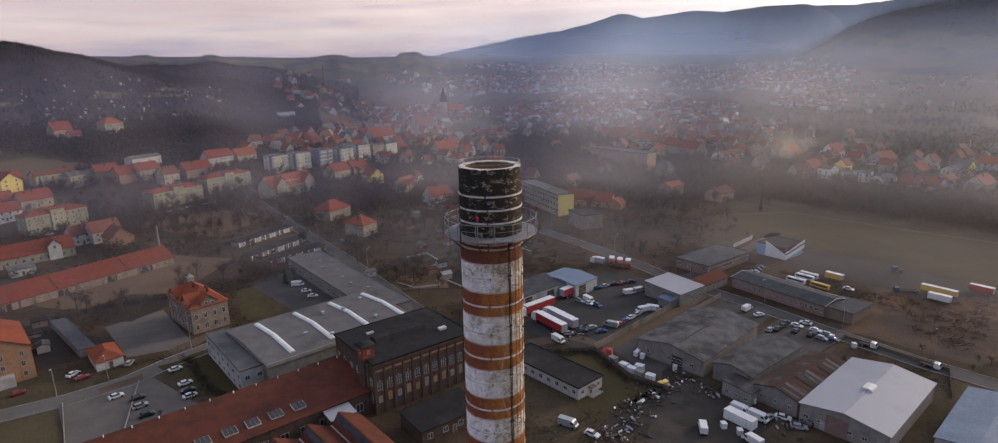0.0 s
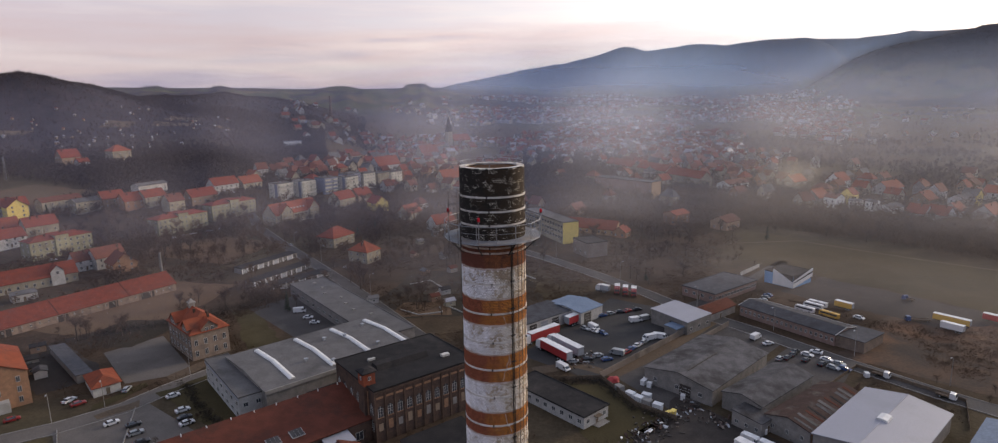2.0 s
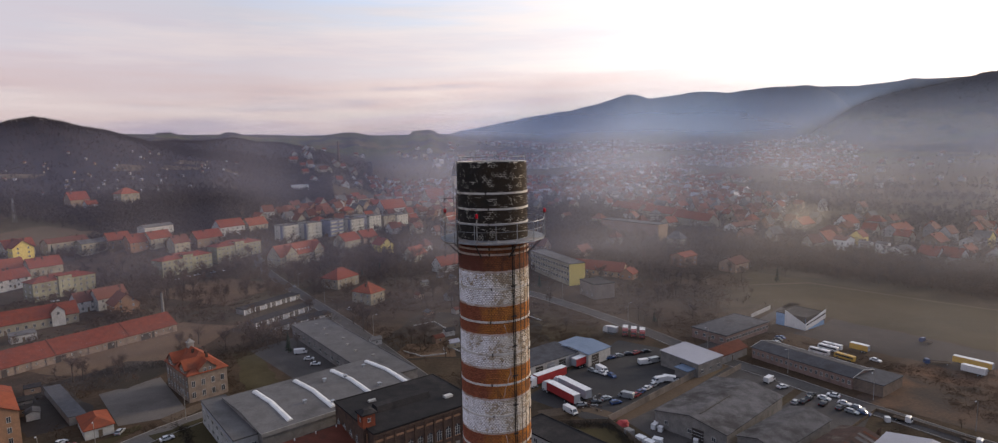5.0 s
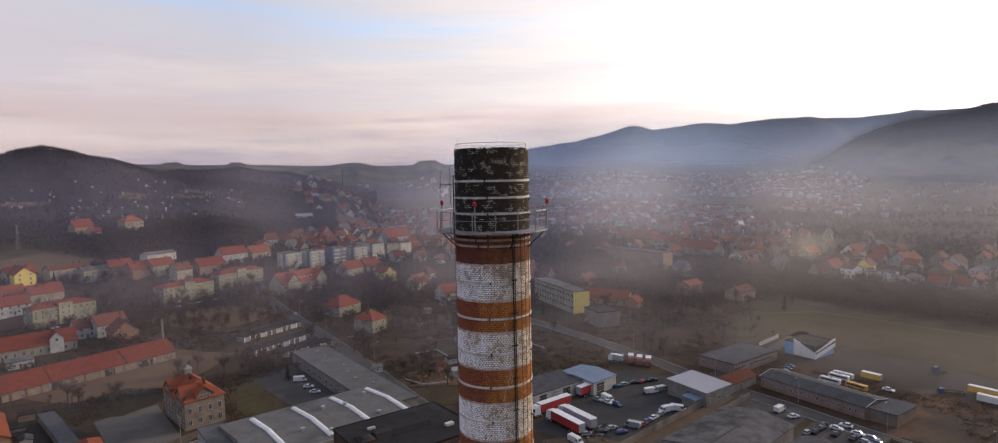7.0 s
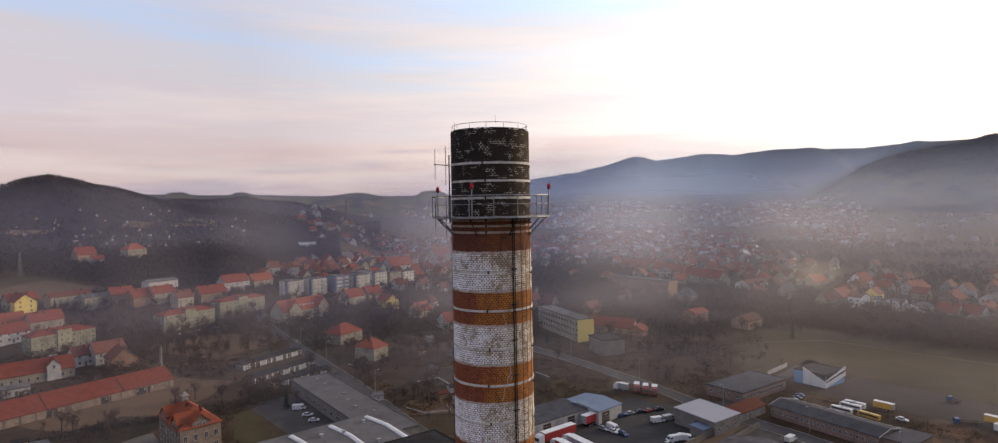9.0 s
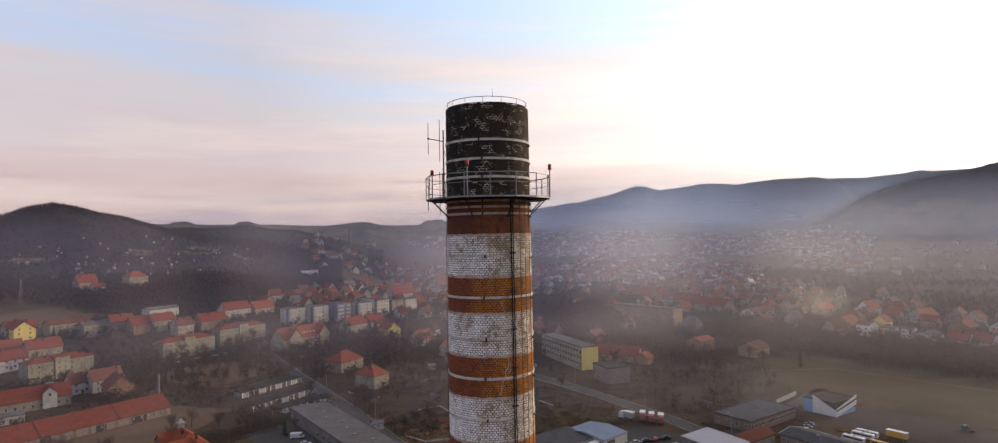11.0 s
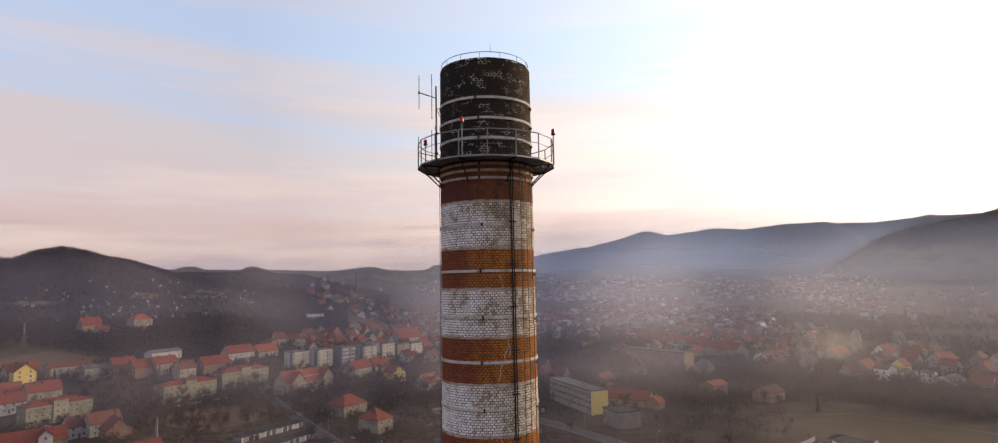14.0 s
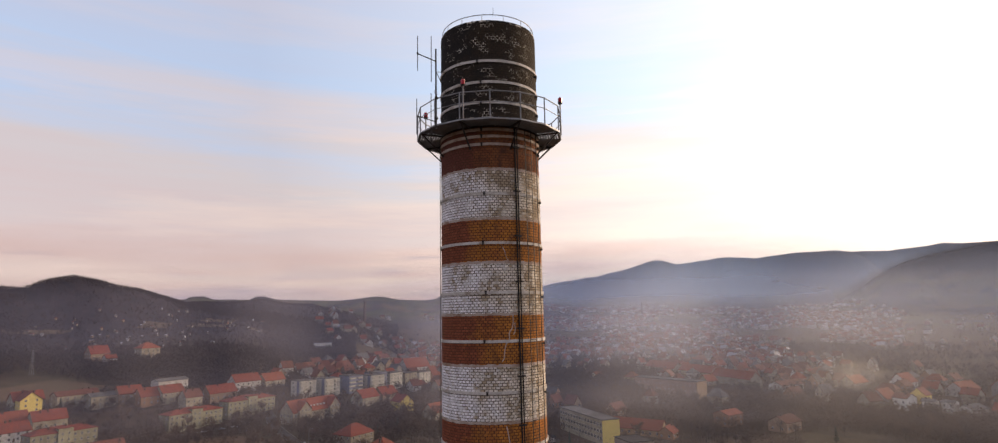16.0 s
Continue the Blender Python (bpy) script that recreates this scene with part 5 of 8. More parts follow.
# -- sheds and halls of the trading estate --
def build_estate():
    h = house("steel_hall", "large steel hall with pale grey metal roof", "hall", 87.9, 99.9, 42.5, 33, 19, 4.8, 1.5, "gable", "grey", "pale", (("W", 6, 1, 1.6, 3, 1.2, 0.9),), 0.35, 0, "")
    gate(h, "W", 33, 19, -1.2, 3.4, 3.2, M["dark_steel"], frame="grey_metal")
    part("brick_bay", Build().box(-16.62, -1.2, -0.4, -16.5, 3.6, 4.6), WALLS["rose"], h, "reddish brick bay round the gates")
    gate(h, "W", 33, 19, -3.2, 3.0, 2.4, M["grey_metal"])
    part("roof_hood", Build().along_x([(-1.3, 6.4), (1.3, 6.4), (1.1, 6.9), (0, 7.1), (-1.1, 6.9)], -2.3, 1.2), M["sheet"], h, "white ventilation hood on the ridge")
    part("roof_seam", Build().box(-16.8, -0.12, 6.5, 16.8, 0.12, 6.64), ROOFS["pale"], h)
    house("blue_hall", "steel hall with a blue-grey metal roof", "hall", 107.5, 86.5, 43, 30, 14.5, 4.8, 1.0, "gable", "steel", "bluegrey", (("W", 4, 1, 1.5, 3, 1.4, 1.0),), 0.35, 0, "")
    g = house("old_hall", "old concrete hall with stained cement roof", "hall", 57.7, 136.8, 45, 34, 21, 4.6, 1.9, "gable", "grey", "asbestos", (("W", 3, 1, 1.6, 3, 1.2, 1.2),), 0.35, 0, "")
    gate(g, "W", 34, 21, 2.5, 3.4, 3.4, M["dark_steel"])
    part("roof_sheet", Build().along_x([(4.2, 5.75), (5.4, 5.55), (5.4, 5.65), (4.2, 5.86)], -16.8, -13.6), M["white_metal"], g)
    part("ridge_board", Build().box(-14, -1.6, 6.45, 3, -1.2, 6.62), M["dark_steel"], g, "sagging dark roof joint")
    house("grey_shed", "long shed with weathered dark grey roof", "shed", 69.5, 121.5, 40, 27, 11, 4.6, 1.4, "gable", "grey", "asbestos", (), 0.35, 0, "")
    r = house("rusty_shed", "run-down shed with rusted patched roof sheets", "shed", 77.0, 110.0, 38, 28, 11, 4.3, 1.5, "gable", "grey", "rusty", (("W", 3, 1, 1.5, 3, 0.9, 1.1),), 0.35, 0, "")
    rs = random.Random(4)
    for i in range(11):
        x, w = -13.0 + 2.45 * i + rs.uniform(-0.4, 0.4), rs.uniform(0.7, 1.5)
        a, e = rs.uniform(0.0, 0.12), rs.uniform(0.85, 0.98)
        y0, y1 = -5.8 + 5.6 * a, -5.8 + 5.6 * e
        z0, z1 = 4.47 + 1.5 * a, 4.47 + 1.5 * e
        part("roof_sheet", Build().along_x([(y0, z0), (y1, z1), (y1, z1 + 0.05), (y0, z0 + 0.05)], x, x + w), (ROOFS["asbestos"], ROOFS["grey"], ROOFS["rust"], ROOFS["dark"])[i % 4], r, "odd replaced roof sheet")
    for i in range(7):
        part("pier", Build().box(-13.5 + 4.3 * i, -5.7, -0.5, -13.0 + 4.3 * i, -5.5, 4.0), WALLS["sand"], r)
    house("lean_to", "pale concrete lean-to beside the rusty shed", "shed", 60.5, 107.5, 38, 7, 8, 3.4, 0.6, "mono", "grey", "asbestos", (("W", 3, 1, 1, 3, 1, 1),), 0.2, 0)
    b = house("barracks", "long brick barracks with low dark roof", "hall", 100.4, 175.4, 124, 36, 12, 3.8, 1.2, "gable", "rose", "slate", (("N", 20, 1, 1.4, 3, 0.9, 1.3), ("W", 3, 1, 1.4, 3, 1.0, 1.3)), 0.35, 0, "")
    for sx in (-1, 1):
        part("verge_trim", Build().along_x([(-6.5, 3.9), (0, 5.16), (6.5, 3.9), (6.5, 4.06), (0, 5.34), (-6.5, 4.06)], sx * 18.42 - 0.09, sx * 18.42 + 0.09), M["frame"], b, "pale trim along the verge")
    part("eaves_trim", Build().box(-18.4, -6.52, 3.86, 18.4, -6.36, 4.08), M["frame"], b, "pale trim along the eaves")
    house("barracks_annexe", "brick annexe with a dark felt roof", "shed", 114.0, 158.6, 128, 9.5, 14, 3.5, 0.3, "mono", "drab", "slate", (), 0.25, 0, "")
    house("flat_workshop", "flat-roofed brick workshop with a row of windows", "hall", 87.0, 215, 38.5, 30, 15.5, 3.9, 0, "flat", "rose", "slate", (("S", 14, 1, 1.5, 3, 1.6, 1.3), ("W", 4, 1, 1.5, 3, 1.4, 1.3)), 0.3, 0, "W")
    bw = house("showroom", "blue and white showroom with swooping white fascia", "hall", 121.0, 228.0, 37, 15, 13, 5.2, 0, "flat", "blue", "dark", (), 0.05, 0, "")
    part("roof_skirt", Build().box(-7.62, -6.4, 2.0, -7.5, 2.2, 5.3), ROOFS["dark"], bw, "dark roof dipping behind the fascia")
    part("roof_skirt", Build().box(-7.4, -6.62, 2.0, 7.4, -6.5, 5.3), ROOFS["dark"], bw, "dark roof dipping behind the fascia")
    part("fascia", Build().solid([(-7.64, 2.4, 0.3), (-7.64, -6.9, 0.2), (-7.64, -6.9, 2.6), (-7.64, 2.4, 6.9)], [(-7.9, 2.4, 0.3), (-7.9, -6.9, 0.2), (-7.9, -6.9, 2.6), (-7.9, 2.4, 6.9)]), M["white_metal"], bw, "white sloping fascia")
    part("fascia", Build().solid([(-7.6, -6.65, 0.2), (7.7, -6.65, 2.8), (7.7, -6.65, 4.4), (-7.6, -6.65, 2.0)], [(-7.6, -6.9, 0.2), (7.7, -6.9, 2.8), (7.7, -6.9, 4.4), (-7.6, -6.9, 2.0)]), M["white_metal"], bw, "white sloping fascia")
    part("fascia", Build().solid([(-7.6, -6.65, 2.7), (7.7, -6.65, 5.3), (7.7, -6.65, 6.5), (-7.6, -6.65, 3.2)], [(-7.6, -6.9, 2.7), (7.7, -6.9, 5.3), (7.7, -6.9, 6.5), (-7.6, -6.9, 3.2)]), M["white_metal"], bw, "white sloping fascia")
    s = house("grey_workshop", "small workshop with a pale sheet roof", "hall", 60.8, 177.8, 39, 14, 15.5, 4.6, 0.9, "mono", "grey", "pale", (("S", 3, 1, 1.3, 3, 1.4, 1.2),), 0.3, 0, "")
    gate(s, "W", 14, 15.5, 2.0, 3.2, 3.4, M["dark_steel"])
    house("red_roofed_store", "long low store with red tiled roof", "shed", 74.5, 186.5, 39, 20, 7.5, 3.0, 1.9, "gable", "grey", "rust", (), 0.3, 0)
    house("lean_to", "lean-to with a pale blue sheet roof", "shed", 57.2, 169.6, 39, 7, 5, 2.8, 0.3, "mono", "grey", "bluegrey", (), 0.2, 0, "")
    d = house("lorry_depot", "lorry depot with a dark roof and white gates", "hall", 5.6, 176.1, 41, 31, 12, 4.4, 0.7, "mono", "white", "slate", (), 0.3, 0, "")
    for i, x in enumerate((-9, -3.5, 2.0, 7.5, 12.5)):
        gate(d, "S", 31, 12, x, 3.4, 3.6, M["dark_steel"] if i % 2 else M["grey_metal"])
    d = house("blue_depot", "depot bay with a pale blue metal roof", "hall", 23.4, 188.4, 44, 12.5, 16.5, 4.5, 0.9, "gable", "white", "bluegrey", (), 0.3, 0, "")
    gate(d, "S", 12.5, 16.5, -2.5, 4.0, 3.8, M["dark_steel"])
    k = house("low_office", "low white building with a black felt roof", "house", 12.0, 119.2, 133, 27, 9.6, 3.3, 0.3, "flat", "white", "dark", (("N", 9, 1, 1.2, 3, 1.3, 1.2), ("W", 3, 1, 1.2, 3, 1.1, 1.2)), 0.3, 0, "W")
    part("doorstep", Build().box(-15.5, -3, -0.1, -13.6, 1.5, 0.18), M["concrete"], k)
    part("canopy", Build().box(-14.8, -1.2, 2.3, -13.5, 1.0, 2.45), M["timber"], k)
    for i, (x, y, L, a) in enumerate(((-127.5, 267, 35, 63), (-112.5, 245, 35, 64.5), (-99.5, 234.5, 29, 52))):
        g = house("garage_row", "row of small garages with white door frames", "garage", x, y, a, L, 6, 2.5, 0.25, "mono", "grey", "dark", (), 0.2, 0, "", "garage rows")
        n = int(L / 3)
        for j in range(n):
            gate(g, "S", L, 6, (j + 0.5) / n * L - L / 2, 2.3, 2.0, M["dark_steel"] if (j + i) % 3 else M["grey_metal"])
            xx = j / n * L - L / 2
            part("door_frame", Build().box(xx - 0.22, -3.14, 0, xx + 0.22, -3.0, 2.45), M["white_metal"], g)


build_estate()


# -- houses and flats of the town that can be told apart --
def words(wall, roof, kind):
    tone = {"red": "red tiled", "orange": "orange tiled", "brown": "brown tiled", "rust": "dull red", "grey": "grey felt", "dark": "dark felt", "pale": "pale metal", "asbestos": "grey cement"}[roof]
    stuff = {"cream": "cream plastered", "yellow": "yellow plastered", "white": "white plastered", "bright": "white plastered", "grey": "grey plastered", "brown": "brown plastered", "tan": "tan plastered", "brick": "dark brick", "sand": "red brick", "ochre": "ochre plastered"}[wall]
    form = {"gable": "gabled", "hip": "hipped", "flat": "flat", "mono": "lean-to"}[kind]
    return f"{stuff} house with a {tone} {form} roof"


def flats(x, y, ang, L, W, floors, wall, roof, kind, rise, label, bay=False):
    n = int(L / 2.9)
    ob = house("apartment_block", label, "apartment block", x, y, ang, L, W, floors * 2.9 + 0.6, rise, kind, wall, roof,
               (("S", n, floors, 1.1, 2.9, 1.2, 1.4), ("W", 2, floors, 1.1, 2.9, 1.0, 1.4), ("E", 2, floors, 1.1, 2.9, 1.0, 1.4)), 0.35, 3, "S", "apartment blocks")
    if bay:
        h = floors * 2.9
        part("bay", Build().box(-3.4, -W / 2 - 0.5, -1, 3.4, W / 2 - 1, h + 2.6), WALLS[wall], ob, "raised stair bay")
        part("bay_roof", Build().box(-3.7, -W / 2 - 0.8, h + 2.6, 3.7, W / 2 - 0.7, h + 2.85), ROOFS[roof], ob)
        for s in (-1, 1):
            for f in range(floors):
                part("window", window_mesh(1.0, 1.4), None, ob, "", Matrix.Translation((s * 1.5, -W / 2 - 0.5, 2.0 + 2.9 * f)))
    return ob


def build_flats():
    flats(-254, 290, 62, 31, 11, 3, "lime", "red", "hip", 2.4, "cream three-storey flats with brown tiled roof", True)
    flats(-215, 344, 63, 34, 11, 3, "lime", "red", "hip", 2.2, "cream three-storey flats with a raised stair bay", True)
    flats(-198, 380, 60, 34, 11, 3, "lime", "red", "hip", 2.2, "cream three-storey flats with a raised stair bay", True)
    for i in range(4):
        ob = flats(-178 + 13.5 * i, 424 + 13 * i, 56, 13, 12, 4, "panel" if i != 2 else "slate", "grey", "flat", 0, "pale four-storey panel block with balconies")
        for f in range(4):
            part("balcony", Build().box(-6.0, -7.2, 1.1 + 2.9 * f, -0.6, -6.02, 2.2 + 2.9 * f).box(1.6, -7.2, 1.1 + 2.9 * f, 6.0, -6.02, 2.2 + 2.9 * f), WALLS["panel"], ob)
        part("stair_strip", Build().box(-6.62, -4.5, -0.5, -6.51, -1.5, 12.0), WALLS["slate"], ob, "blue-grey strip of render")
    for i in range(4):
        flats(-140 + 9 * i, 480 + 15.5 * i, 58, 14, 12, 4, ("slate", "panel", "cream", "panel")[i], "grey", "flat", 0, "pale panel block with grey roof in mist")
    v = house("mansion", "large cream mansion with a steep red roof", "house", -153, 374.5, 59, 36, 14, 7.2, 6.6, "gable", "cream", "orange", (("S", 11, 2, 1.2, 3.0, 1.2, 1.6), ("W", 4, 2, 1.2, 3.0, 1.1, 1.6)), 0.4, 3)
    for x, w in ((-10, 9), (13, 8)):
        g = part("cross_gable", Build().along_y([(x - w / 2, 0), (x + w / 2, 0), (x + w / 2, 8.4), (x, 13.2), (x - w / 2, 8.4)], -8.6, -1.0), WALLS["cream"], v, "tall gabled bay")
        part("roof", Build().along_y([(x - w / 2 - 0.4, 8.1), (x, 13.4), (x + w / 2 + 0.4, 8.1), (x + w / 2 + 0.4, 8.4), (x, 13.7), (x - w / 2 - 0.4, 8.4)], -9.0, 0.0), ROOFS["orange"], g)
        for j in range(3):
            for k in range(3):
                part("window", window_mesh(1.1, 1.5), None, g, "", Matrix.Translation((x - 2.4 + 2.4 * j, -8.6, 1.3 + 3.0 * k)))
    for i in range(5):
        d = part("roof_window", Build().box(-4 + 2.6 * i, -5.0, 8.9, -3.0 + 2.6 * i, -3.9, 10.3), M["frame"], v)
    yb = house("yellow_block", "three-storey block with a bright yellow end wall", "apartment block", 22.0, 328.7, 114.5, 50, 9.8, 12.2, 0, "flat", "cream", "grey", (("N", 15, 3, 2.4, 3.3, 2.2, 1.7),), 0.3, 0, "N")
    part("end_wall", Build().box(-25.2, -5.0, -0.5, -24.98, 5.0, 12.6), WALLS["yellow"], yb, "plain bright yellow end wall")
    for x, y, L in ((114, 604, 46), (138, 561, 44), (155, 510, 46)):
        house("terrace", "long terrace of cream houses with a red roof", "house", x, y, -65, L, 12, 6.5, 5.5, "gable", "cream", "red", (("S", 9, 2, 1.1, 2.8, 1.1, 1.4),), 0.4, 1)
    house("pump_house", "grey rendered cube with a flat roof", "house", 40.5, 282, 114, 15, 12, 7.5, 0, "flat", "slab", "dark", (("N", 3, 1, 1.5, 3, 1.2, 1.4),), 0.2, 0)
    bl = house("warehouse", "long brown warehouse with an ochre end wall", "hall", 91, 457, 132.5, 56, 11.5, 12.2, 0, "flat", "rose", "slate", (("N", 15, 3, 1.8, 3.4, 1.0, 1.0),), 0.2, 0, "")
    part("end_wall", Build().box(-28.3, -5.85, -0.5, -27.98, 5.85, 12.3), WALLS["tan"], bl, "plain ochre end wall")


build_flats()

# x, y, turn, length, width, eaves, rise, roof form, wall, roof, columns, floors
TOWN = [
    (-317, 338, 145, 20, 11, 7.5, 4.5, "gable", "yellow", "red"), (-322, 343, 60, 16, 11, 5, 5, "gable", "cream", "red"), (-302, 358, 62, 24, 10, 6.5, 2.5, "gable", "cream", "brown"),
    (-286, 362, 62, 18, 10, 6.5, 2.0, "gable", "cream", "grey"), (-276, 372, 55, 14, 11, 6.5, 4.5, "gable", "ochre", "red"), (-264, 374, 60, 13, 11, 5.5, 5, "gable", "sand", "red"),
    (-266, 401, 65, 22, 9, 8, 1.5, "gable", "white", "grey"), (-255, 384, 62, 15, 11, 6, 4.5, "gable", "cream", "red"), (-290, 298, 62, 16, 12, 5.5, 4.5, "gable", "white", "red"),
    (-305, 312, 60, 18, 11, 5, 5, "gable", "cream", "orange"), (-289, 322, 58, 17, 11, 5, 5, "gable", "cream", "red"), (-236, 377, 60, 11, 10, 7.5, 4.5, "gable", "cream", "brown"),
    (-227, 397, 60, 20, 11, 5, 5, "gable", "ochre", "red"), (-221, 420, 58, 20, 11, 6.5, 5, "gable", "white", "red"), (-209, 438, 60, 17, 11, 6, 5, "gable", "cream", "orange"),
    (-197, 257, 140, 12, 11, 5.5, 4.8, "gable", "sand", "brown"), (-212, 268, 58, 14, 10, 6, 4.5, "gable", "white", "brown"), (-221, 262, 58, 9, 9, 5.5, 4, "gable", "white", "brown"),
    (-104, 311, 62, 17, 13, 5.5, 5.0, "hip", "cream", "red"), (-78, 273, 60, 10, 13, 6.0, 4.6, "hip", "cream", "orange"), (-101, 409, 130, 14, 10, 6, 4.5, "gable", "yellow", "red"),
    (-130, 418, 60, 16, 12, 5, 5, "gable", "cream", "red"), (-120, 434, 60, 15, 11, 5, 5, "gable", "ochre", "red"), (-73, 383, 60, 14, 11, 4.5, 5, "gable", "cream", "orange"),
    (-47, 351, 45, 16, 11, 4.5, 5, "gable", "white", "red"), (-60, 530, 40, 22, 14, 6, 7, "gable", "cream", "orange"), (-142, 634, 50, 30, 16, 7, 9, "gable", "white", "orange"),
    (-115, 774, 40, 26, 16, 7, 9, "gable", "cream", "red"), (49, 335, 150, 32, 11, 3.6, 4.5, "gable", "tan", "red"), (64, 322, 60, 9, 8, 3.5, 3.0, "gable", "sand", "red"),
    (105, 356, 40, 14, 10, 6.5, 2, "gable", "sand", "orange"), (131, 340, 40, 15, 11, 5, 3, "gable", "brown", "rust"), (217, 404, 35, 14, 12, 5, 5.5, "gable", "grey", "orange"),
    (222.5, 390, 120, 9, 10, 7, 2.5, "gable", "bright", "brown"), (238, 400, 40, 9, 9, 7, 4, "gable", "yellow", "red"), (231.5, 379, 125, 7, 6, 6.5, 1.0, "gable", "bright", "grey"),
    (240, 374.5, 125, 7, 6, 6.5, 1.0, "gable", "bright", "grey"), (249, 370, 30, 15, 10, 3.4, 2.2, "gable", "bright", "asbestos"), (266, 470, 35, 16, 12, 6, 6, "gable", "bright", "red"), (287, 437, 35, 24, 12, 4.5, 5, "gable", "white", "red"), (183, 477, 35, 26, 12, 4, 3, "gable", "bright", "brown"), (254, 348, 120, 11, 10, 4.5, 5, "gable", "white", "red"),
    (263, 342, 120, 12, 11, 4.5, 5, "gable", "white", "red"), (281, 386, 35, 15, 12, 5, 5, "gable", "ochre", "red"), (301, 378, 35, 18, 10, 6, 3, "gable", "white", "asbestos"),
    (312, 384, 120, 9, 9, 7, 4, "gable", "yellow", "grey"), (292, 342, 35, 18, 11, 4.5, 5, "gable", "white", "red"), (338, 397, 120, 12, 10, 6, 4.5, "gable", "white", "orange"),
    (278, 352, 35, 12, 10, 4.5, 4.5, "gable", "white", "red"), (230, 470, 35, 18, 12, 6, 5, "gable", "cream", "orange"), 
    (-337, 479, 60, 15, 13, 7, 5, "hip", "cream", "orange"),
    (-364, 456, 60, 14, 12, 5, 6, "gable", "ochre", "red"), (-350, 452, 60, 8, 8, 3.5, 3, "gable", "white", "red"), (-258, 676, 24, 19, 9, 7.5, 0, "flat", "bright", "pale"),
]


def town_house(x, y, a, L, W, h, rise, kind, wall, roof, far=False):
    floors = max(1, int(h / 2.7))
    n, k = max(2, int(L / 3.6)), max(2, int(W / 4))
    wins = (("S", 3, 1, 1.1 if h < 5 else 3.6, 2.75, 1.2, 1.5), ("W", 2, 1, 1.1 if h < 5 else 3.6, 2.75, 1.1, 1.4)) if far else \
           (("S", n, floors, 1.1, 2.75, 1.1, 1.4), ("W", k, floors + (1 if rise > 4 and kind == "gable" else 0), 1.1, 2.75, 1.0, 1.3), ("E", k, floors, 1.1, 2.75, 1.0, 1.3), ("N", n, floors, 1.1, 2.75, 1.1, 1.4))
    return house("house", words(wall, roof, kind), "house", x, y, a, L, W, h, rise, kind, wall, roof, wins, 0.45, 1 if far else 2, "" if far else "S", "town houses")


for row in TOWN:
    town_house(*row)


def clear_of(x, y, r):
    for cx, cy, a, b, ang in KEEP_OFF:
        if abs(x - cx) + abs(y - cy) < 2 * (a + b + r):
            c, s = math.cos(radians(ang)), math.sin(radians(ang))
            u, v = (x - cx) * c + (y - cy) * s, -(x - cx) * s + (y - cy) * c
            if abs(u) < a + r and abs(v) < b + r:
                return False
    return True


def in_meadow(x, y):
    return 100 < x < 330 and 120 < y < 335 and y > 190 - (x - 110) * 0.35 and y < 345 - (x - 130) * 1.05 + 20


# districts of the nearer town: middle, spread, turn of the streets, count
DISTRICTS = [((-120, 560), (110, 90), 55, 50), ((-235, 545), (40, 45), 55, 16), ((200, 590), (90, 85), 36, 74), ((300, 440), (80, 60), 35, 24), ((410, 420), (70, 60), 35, 10), ((10, 440), (50, 40), 48, 5), ((-150, 660), (50, 60), 50, 18)]


def thinly_built(x, y):
    """The park behind the chimney and the allotments on the plain, where few houses stand."""
    az, r = math.degrees(math.atan2(x, y)), math.hypot(x, y)
    return (0.5 < az < 10.5 and 425 < r < 790) or (24 < az < 50 and 590 < r < 930) or (az > 29 and r > 900)


def build_districts():
    rng = random.Random(11)
    made = 0
    for (cx, cy), (sx, sy), turn, count in DISTRICTS:
        tries = 0
        while count and tries < 900:
            tries += 1
            x, y = rng.gauss(cx, sx * 0.75), rng.gauss(cy, sy * 0.75)
            if y < 325 or land_at(x, y) > 20 or not clear_of(x, y, 6) or in_meadow(x, y) or abs(math.degrees(math.atan2(x, y))) > 47 or (thinly_built(x, y) and rng.random() < 0.9):
                continue
            L, W = rng.uniform(8, 12.5), rng.uniform(7, 9)
            wall = rng.choice(["cream", "white", "white", "ochre", "grey", "grey", "sand", "cream"])
            roof = rng.choice(["red", "red", "brown", "brown", "brown", "rust", "rust", "grey", "asbestos"])
            town_house(x, y, turn + rng.choice([0, 90, 0]) + rng.uniform(-8, 8), L, W, rng.choice([3.6, 5.6, 5.8, 6.4]), rng.uniform(3.5, 5.2), rng.choice(["gable", "gable", "gable", "hip"]), wall, roof, True)
            count -= 1
            made += 1


build_districts()


